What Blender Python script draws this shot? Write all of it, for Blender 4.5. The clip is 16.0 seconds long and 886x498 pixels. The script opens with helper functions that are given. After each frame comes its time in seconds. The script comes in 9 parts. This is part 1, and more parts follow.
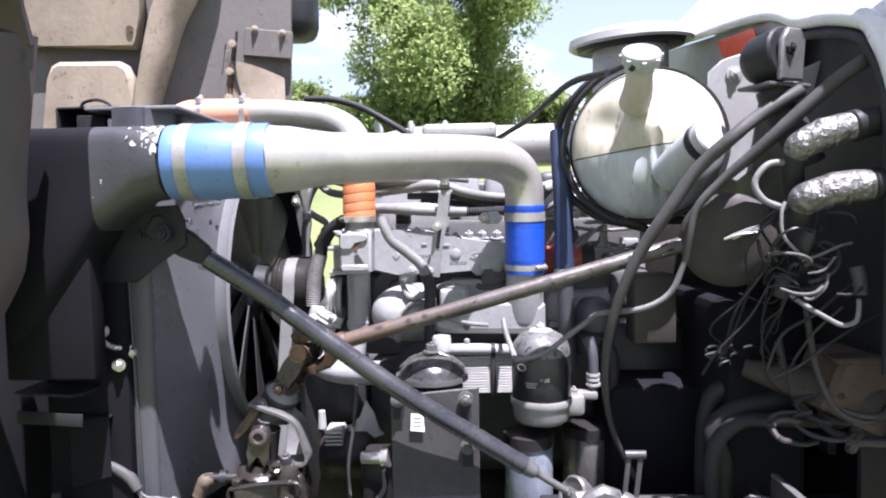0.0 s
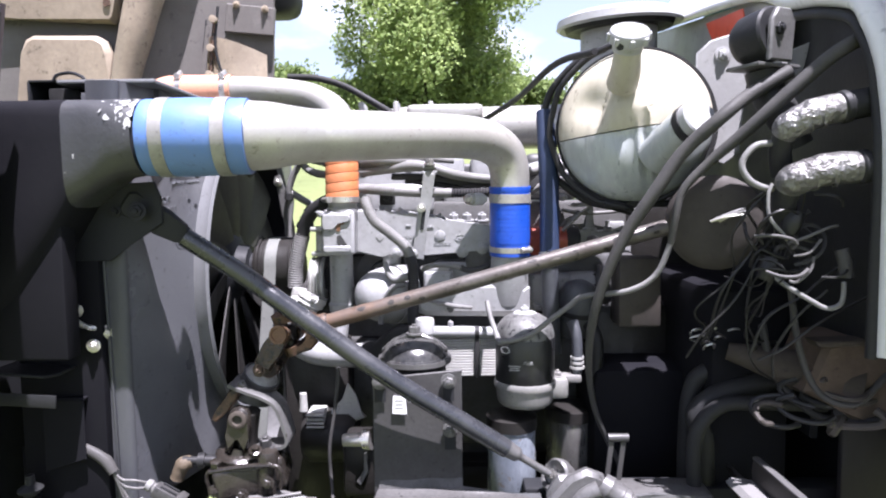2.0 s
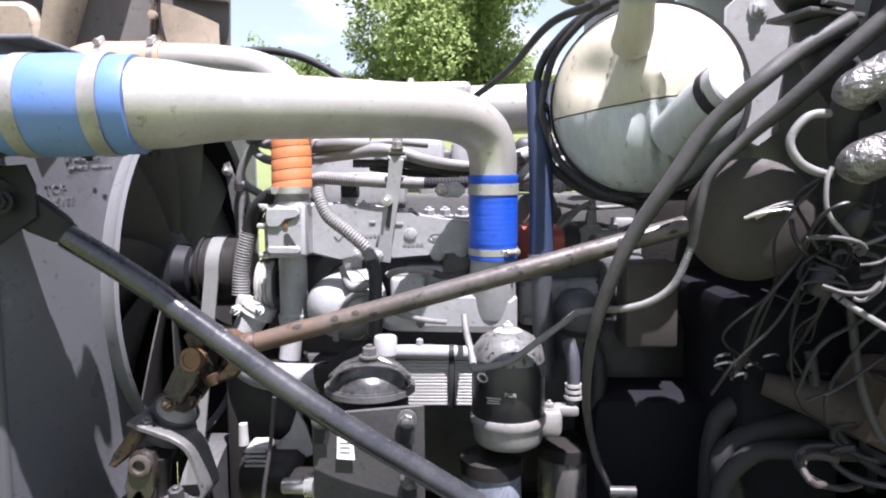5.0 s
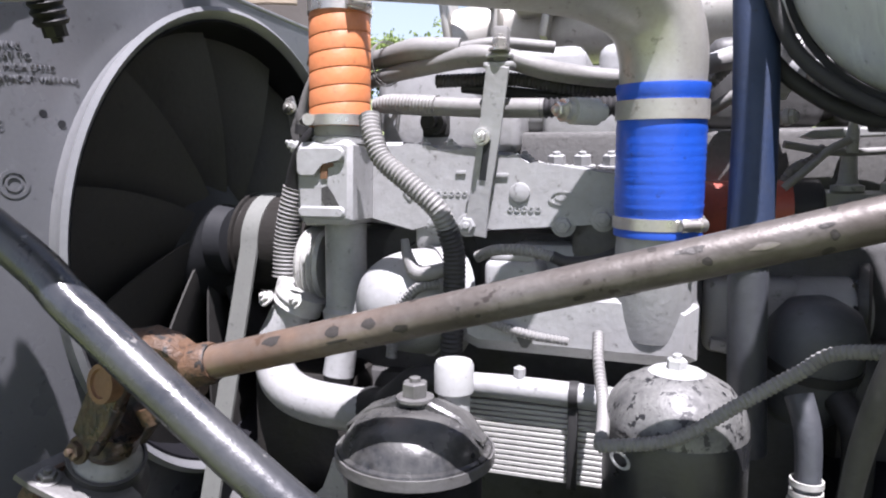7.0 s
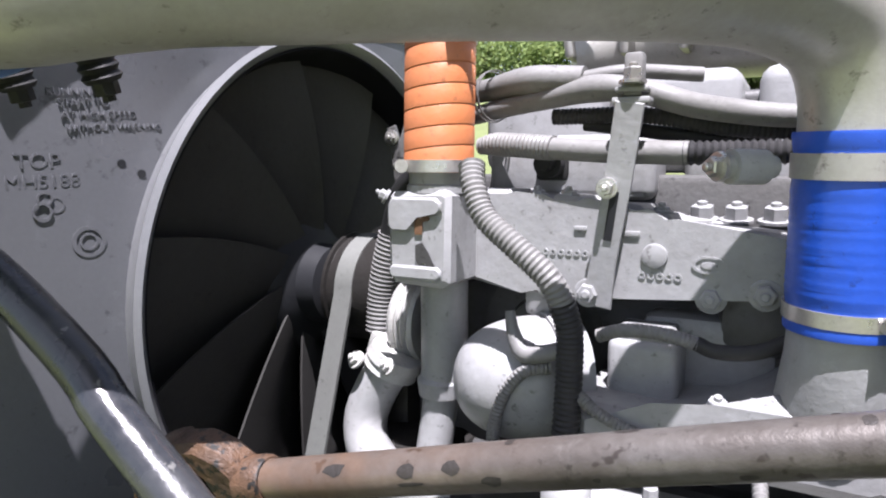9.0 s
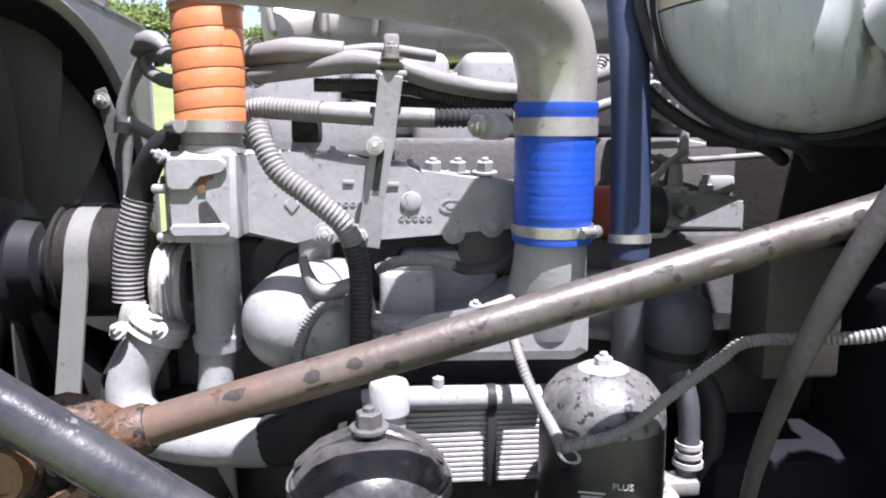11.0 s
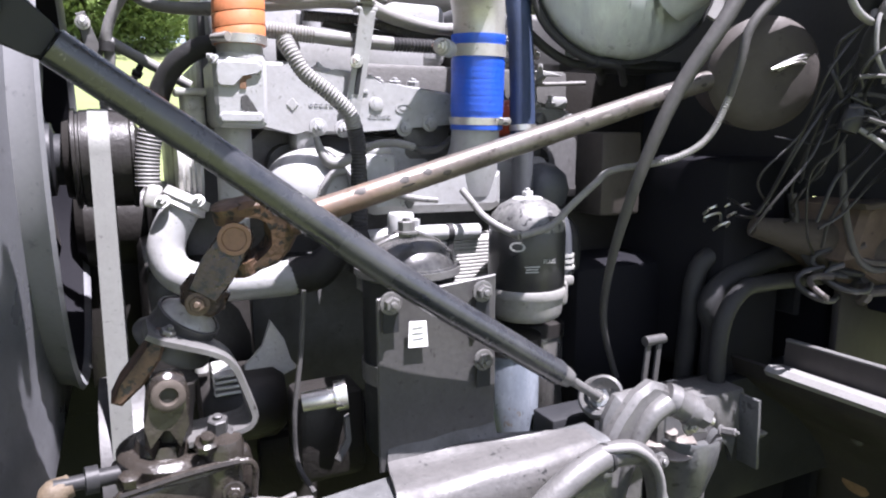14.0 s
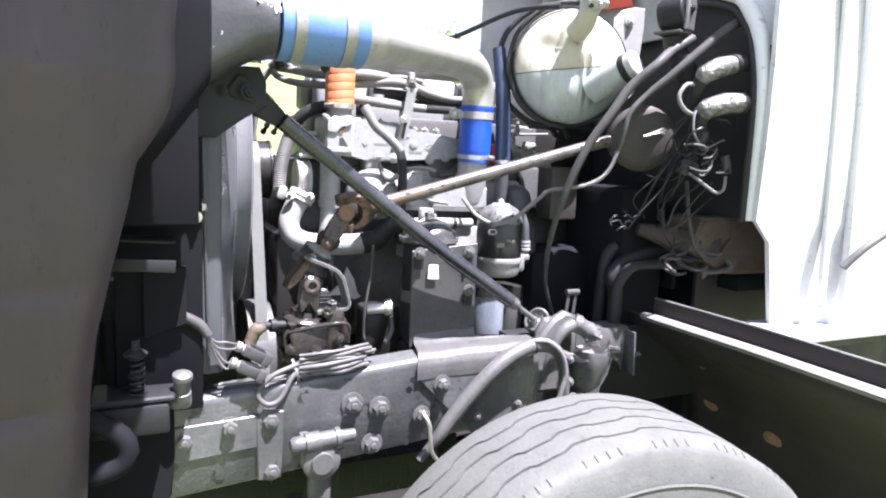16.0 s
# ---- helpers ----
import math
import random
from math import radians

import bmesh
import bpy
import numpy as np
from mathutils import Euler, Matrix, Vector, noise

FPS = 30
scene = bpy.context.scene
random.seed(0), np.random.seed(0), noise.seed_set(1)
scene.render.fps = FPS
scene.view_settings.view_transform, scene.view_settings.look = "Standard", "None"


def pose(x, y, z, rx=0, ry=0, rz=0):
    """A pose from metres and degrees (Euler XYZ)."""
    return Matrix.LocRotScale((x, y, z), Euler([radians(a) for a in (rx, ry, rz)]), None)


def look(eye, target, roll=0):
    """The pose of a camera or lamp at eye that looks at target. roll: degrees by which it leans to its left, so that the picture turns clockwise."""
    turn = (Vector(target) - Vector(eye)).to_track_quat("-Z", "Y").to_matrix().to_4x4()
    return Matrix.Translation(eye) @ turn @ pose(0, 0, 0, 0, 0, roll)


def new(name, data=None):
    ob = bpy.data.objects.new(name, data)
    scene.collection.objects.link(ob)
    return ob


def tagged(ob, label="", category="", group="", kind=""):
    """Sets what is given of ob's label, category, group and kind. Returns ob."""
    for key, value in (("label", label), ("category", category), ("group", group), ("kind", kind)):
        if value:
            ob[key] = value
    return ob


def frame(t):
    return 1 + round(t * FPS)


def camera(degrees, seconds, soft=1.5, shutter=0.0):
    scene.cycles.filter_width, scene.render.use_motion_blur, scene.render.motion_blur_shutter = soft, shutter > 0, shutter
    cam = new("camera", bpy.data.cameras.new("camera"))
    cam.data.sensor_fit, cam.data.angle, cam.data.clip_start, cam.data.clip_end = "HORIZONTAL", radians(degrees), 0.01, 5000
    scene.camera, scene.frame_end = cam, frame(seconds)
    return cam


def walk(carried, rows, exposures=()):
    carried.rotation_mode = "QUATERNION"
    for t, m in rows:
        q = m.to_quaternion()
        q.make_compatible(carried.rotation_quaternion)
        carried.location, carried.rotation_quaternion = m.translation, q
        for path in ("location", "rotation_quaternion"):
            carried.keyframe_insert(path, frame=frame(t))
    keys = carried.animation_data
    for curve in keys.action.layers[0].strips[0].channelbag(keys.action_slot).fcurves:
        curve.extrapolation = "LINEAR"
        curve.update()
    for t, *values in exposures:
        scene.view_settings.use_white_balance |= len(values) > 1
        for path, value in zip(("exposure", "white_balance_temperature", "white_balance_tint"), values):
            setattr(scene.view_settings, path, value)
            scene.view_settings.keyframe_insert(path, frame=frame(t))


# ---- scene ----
cam = camera(67.7, 16.0, 2.1)
PATH = [
    (0, (0.084, -0.058, 1.713), (0.001, 1.937, 1.594), -1.1),
    (0.5, (0.092, -0.047, 1.703), (0.031, 1.947, 1.563), -1.0),
    (1, (0.095, -0.042, 1.697), (0.036, 1.951, 1.552), -1.4),
    (1.5, (0.09, -0.044, 1.698), (0.037, 1.949, 1.538), -0.8),
    (2, (0.09, -0.034, 1.7), (0.047, 1.959, 1.537), -0.6),
    (2.5, (0.088, -0.032, 1.7), (0.053, 1.962, 1.541), -0.3),
    (3, (0.088, -0.032, 1.699), (0.055, 1.961, 1.541), -0.3),
    (3.5, (0.087, -0.036, 1.697), (0.053, 1.957, 1.539), -0.2),
    (4, (0.103, 0.011, 1.695), (0.056, 2.004, 1.533), -0.6),
    (4.2, (0.126, 0.06, 1.696), (0.072, 2.053, 1.534), -0.5),
    (6.3, (0.214, 0.726, 1.623), (-0.037, 2.701, 1.433), -1.8),
    (6.5, (0.222, 0.792, 1.612), (-0.161, 2.746, 1.427), 0.1),
    (7, (0.233, 0.906, 1.605), (-0.373, 2.799, 1.389), 0.2),
    (7.5, (0.23, 0.984, 1.606), (-0.484, 2.836, 1.359), -0.6),
    (8, (0.212, 1.039, 1.644), (-0.618, 2.842, 1.399), 0.0),
    (8.5, (0.195, 1.053, 1.667), (-0.763, 2.792, 1.427), 0.6),
    (9, (0.189, 1.066, 1.681), (-0.75, 2.817, 1.453), 0.2),
    (9.5, (0.184, 1.096, 1.665), (-0.52, 2.946, 1.385), -0.1),
    (10, (0.188, 1.057, 1.664), (-0.244, 2.989, 1.381), -0.6),
    (10.2, (0.167, 1.031, 1.661), (-0.116, 2.989, 1.371), -0.7),
    (12.3, (-0.214, 0.728, 1.616), (0.259, 2.653, 1.35), 0.5),
    (12.5, (-0.227, 0.725, 1.592), (0.285, 2.64, 1.323), 0.2),
    (13, (-0.291, 0.71, 1.536), (0.416, 2.552, 1.211), -1.0),
    (13.5, (-0.355, 0.662, 1.519), (0.476, 2.453, 1.197), -0.2),
    (14, (-0.446, 0.556, 1.518), (0.409, 2.332, 1.18), -0.2),
    (14.5, (-0.555, 0.396, 1.516), (0.299, 2.162, 1.125), 0.6),
    (15, (-0.609, 0.224, 1.54), (0.235, 2.008, 1.22), 0.2),
    (15.5, (-0.667, -0.042, 1.54), (0.057, 1.796, 1.225), 3.4),
    (16, (-0.823, -0.26, 1.542), (0.009, 1.538, 1.268), 2.5),
]
walk(cam, [(t, look(eye, target, roll)) for t, eye, target, roll in PATH], [(0.0, 1.98, 5950, 26), (7.0, 1.86, 6120, 23), (9.0, 1.77, 6110, 22), (12.5, 2.13, 6080, 25), (14.0, 2.30, 6060, 25), (15.0, 2.74, 6000, 24), (16.0, 2.60, 6000, 24)])

# ---- world, sun, exposure ----
SUN = Vector((0.18, -0.31, 1.0)).normalized()
sun = new("sun", bpy.data.lights.new("sun", "SUN"))
sun.data.energy, sun.data.angle, sun.data.color = 5.0, radians(0.55), (1.0, 0.98, 0.95)
sun.rotation_mode = "QUATERNION"
sun.rotation_quaternion = SUN.to_track_quat("Z", "Y")
world = bpy.data.worlds.new("sky")
scene.world = world
world.use_nodes = True
wn = world.node_tree
wn.nodes.clear()
w_out = wn.nodes.new("ShaderNodeOutputWorld")
w_bg = wn.nodes.new("ShaderNodeBackground")
w_sky = wn.nodes.new("ShaderNodeTexSky")
w_sky.sky_type, w_sky.sun_disc = "NISHITA", False
w_sky.sun_elevation = math.asin(SUN.z)
w_sky.sun_rotation = math.atan2(SUN.x, SUN.y)
w_sky.air_density, w_sky.dust_density = 1.0, 1.5
w_mix = wn.nodes.new("ShaderNodeMix")
w_mix.data_type = "RGBA"
w_tc = wn.nodes.new("ShaderNodeTexCoord")
w_noise = wn.nodes.new("ShaderNodeTexNoise")
w_noise.inputs["Scale"].default_value, w_noise.inputs["Detail"].default_value = 3.2, 7
w_map = wn.nodes.new("ShaderNodeMapping")
w_map.inputs["Scale"].default_value = (1, 1, 2.4)
w_ramp = wn.nodes.new("ShaderNodeValToRGB")
w_ramp.color_ramp.elements[0].position, w_ramp.color_ramp.elements[1].position = 0.50, 0.70
wn.links.new(w_tc.outputs["Generated"], w_map.inputs["Vector"])
wn.links.new(w_map.outputs[0], w_noise.inputs["Vector"])
wn.links.new(w_noise.outputs["Fac"], w_ramp.inputs[0])
wn.links.new(w_ramp.outputs[0], w_mix.inputs["Factor"])
w_sep = wn.nodes.new("ShaderNodeSeparateXYZ")
w_low = wn.nodes.new("ShaderNodeMapRange")
for key, val in (("From Min", 0.0), ("From Max", 0.75), ("To Min", 0.95), ("To Max", 0.1)):
    w_low.inputs[key].default_value = val
w_haze = wn.nodes.new("ShaderNodeMix")
w_haze.data_type = "RGBA"
w_haze.inputs["B"].default_value = (9.5, 11.6, 13.2, 1)
wn.links.new(w_tc.outputs["Generated"], w_sep.inputs[0])
wn.links.new(w_sep.outputs["Z"], w_low.inputs["Value"])
wn.links.new(w_low.outputs[0], w_haze.inputs["Factor"])
wn.links.new(w_sky.outputs[0], w_haze.inputs["A"])
wn.links.new(w_haze.outputs["Result"], w_mix.inputs["A"])
w_mix.inputs["B"].default_value = (17.0, 17.3, 17.6, 1)
wn.links.new(w_mix.outputs["Result"], w_bg.inputs["Color"])
w_bg.inputs["Strength"].default_value = 0.029
wn.links.new(w_bg.outputs[0], w_out.inputs["Surface"])


# ---- materials ----
def mat(name, base, rough=0.5, metal=0.0, dirt=None, amount=0.35, scale=9.0, grain=120.0, bump=0.15, spec=0.5, streak=1.0,
        chips=None, chip_amt=0.0, coat=0.0, trans=0.0, vary=0.0, sub=0.0):
    """A worn surface: base colour, broad dirt, fine grain, relief and, if asked, chipped patches."""
    m = bpy.data.materials.new(name)
    m.use_nodes = True
    t = m.node_tree
    b = t.nodes["Principled BSDF"]
    tc = t.nodes.new("ShaderNodeTexCoord")
    mp = t.nodes.new("ShaderNodeMapping")
    mp.inputs["Scale"].default_value = (1, 1, 1 / streak)
    t.links.new(tc.outputs["Object"], mp.inputs["Vector"])

    def tex(s, detail, rgh=0.6):
        n = t.nodes.new("ShaderNodeTexNoise")
        n.inputs["Scale"].default_value, n.inputs["Detail"].default_value, n.inputs["Roughness"].default_value = s, detail, rgh
        t.links.new(mp.outputs[0], n.inputs["Vector"])
        return n.outputs["Fac"]

    def ramp(src, lo, hi):
        r = t.nodes.new("ShaderNodeMapRange")
        r.inputs["From Min"].default_value, r.inputs["From Max"].default_value = lo, hi
        t.links.new(src, r.inputs["Value"])
        return r.outputs[0]

    def mix(fac, a, bb):
        x = t.nodes.new("ShaderNodeMix")
        x.data_type = "RGBA"
        t.links.new(fac, x.inputs["Factor"])
        for k, v in (("A", a), ("B", bb)):
            if isinstance(v, tuple):
                x.inputs[k].default_value = (*v, 1)
            else:
                t.links.new(v, x.inputs[k])
        return x.outputs["Result"]

    def times(src, k):
        x = t.nodes.new("ShaderNodeMath")
        x.operation = "MULTIPLY"
        x.inputs[1].default_value = k
        t.links.new(src, x.inputs[0])
        return x.outputs[0]

    dirt = dirt or tuple(0.45 * c for c in base)
    broad = ramp(tex(scale, 5), 0.38, 0.72)
    fine = ramp(tex(grain, 4), 0.3, 0.75)
    col = mix(times(broad, amount), base, dirt)
    col = mix(times(fine, amount * 0.5), col, dirt)
    if amount >= 0.35:
        specks = ramp(tex(scale * 7.3, 6, 0.72), 0.60, 0.69)
        col = mix(times(specks, 0.75), col, tuple(0.45 * c for c in dirt))
        pale = ramp(tex(scale * 2.1 + 3, 6, 0.75), 0.60, 0.72)
        col = mix(times(pale, 0.35), col, tuple(min(1.0, 1.35 * c + 0.012) for c in base))
    if chips:
        spots = ramp(tex(scale * 3.1, 3, 0.7), 0.64 - chip_amt, 0.67 - chip_amt)
        col = mix(spots, col, chips)
    if vary:
        oi = t.nodes.new("ShaderNodeObjectInfo")
        hs = t.nodes.new("ShaderNodeHueSaturation")
        hs.inputs["Saturation"].default_value = 1
        t.links.new(ramp(oi.outputs["Random"], 0, 1), hs.inputs["Value"])
        t.links.new(col, hs.inputs["Color"])
        col = hs.outputs[0]
    t.links.new(col, b.inputs["Base Color"])
    rr = t.nodes.new("ShaderNodeMapRange")
    rr.inputs["To Min"].default_value, rr.inputs["To Max"].default_value = max(rough - 0.08, 0.02), min(rough + 0.2, 1)
    t.links.new(broad, rr.inputs["Value"])
    t.links.new(rr.outputs[0], b.inputs["Roughness"])
    b.inputs["Metallic"].default_value = metal
    b.inputs["Specular IOR Level"].default_value = spec
    b.inputs["Coat Weight"].default_value = coat
    b.inputs["Transmission Weight"].default_value = trans
    if sub:
        b.inputs["Subsurface Weight"].default_value = sub
        b.inputs["Subsurface Radius"].default_value = (0.02, 0.018, 0.012)
    if bump:
        bp = t.nodes.new("ShaderNodeBump")
        bp.inputs["Strength"].default_value, bp.inputs["Distance"].default_value = bump, 0.006 if bump > 0.8 else 0.0016
        t.links.new(fine, bp.inputs["Height"])
        t.links.new(bp.outputs[0], b.inputs["Normal"])
    return m


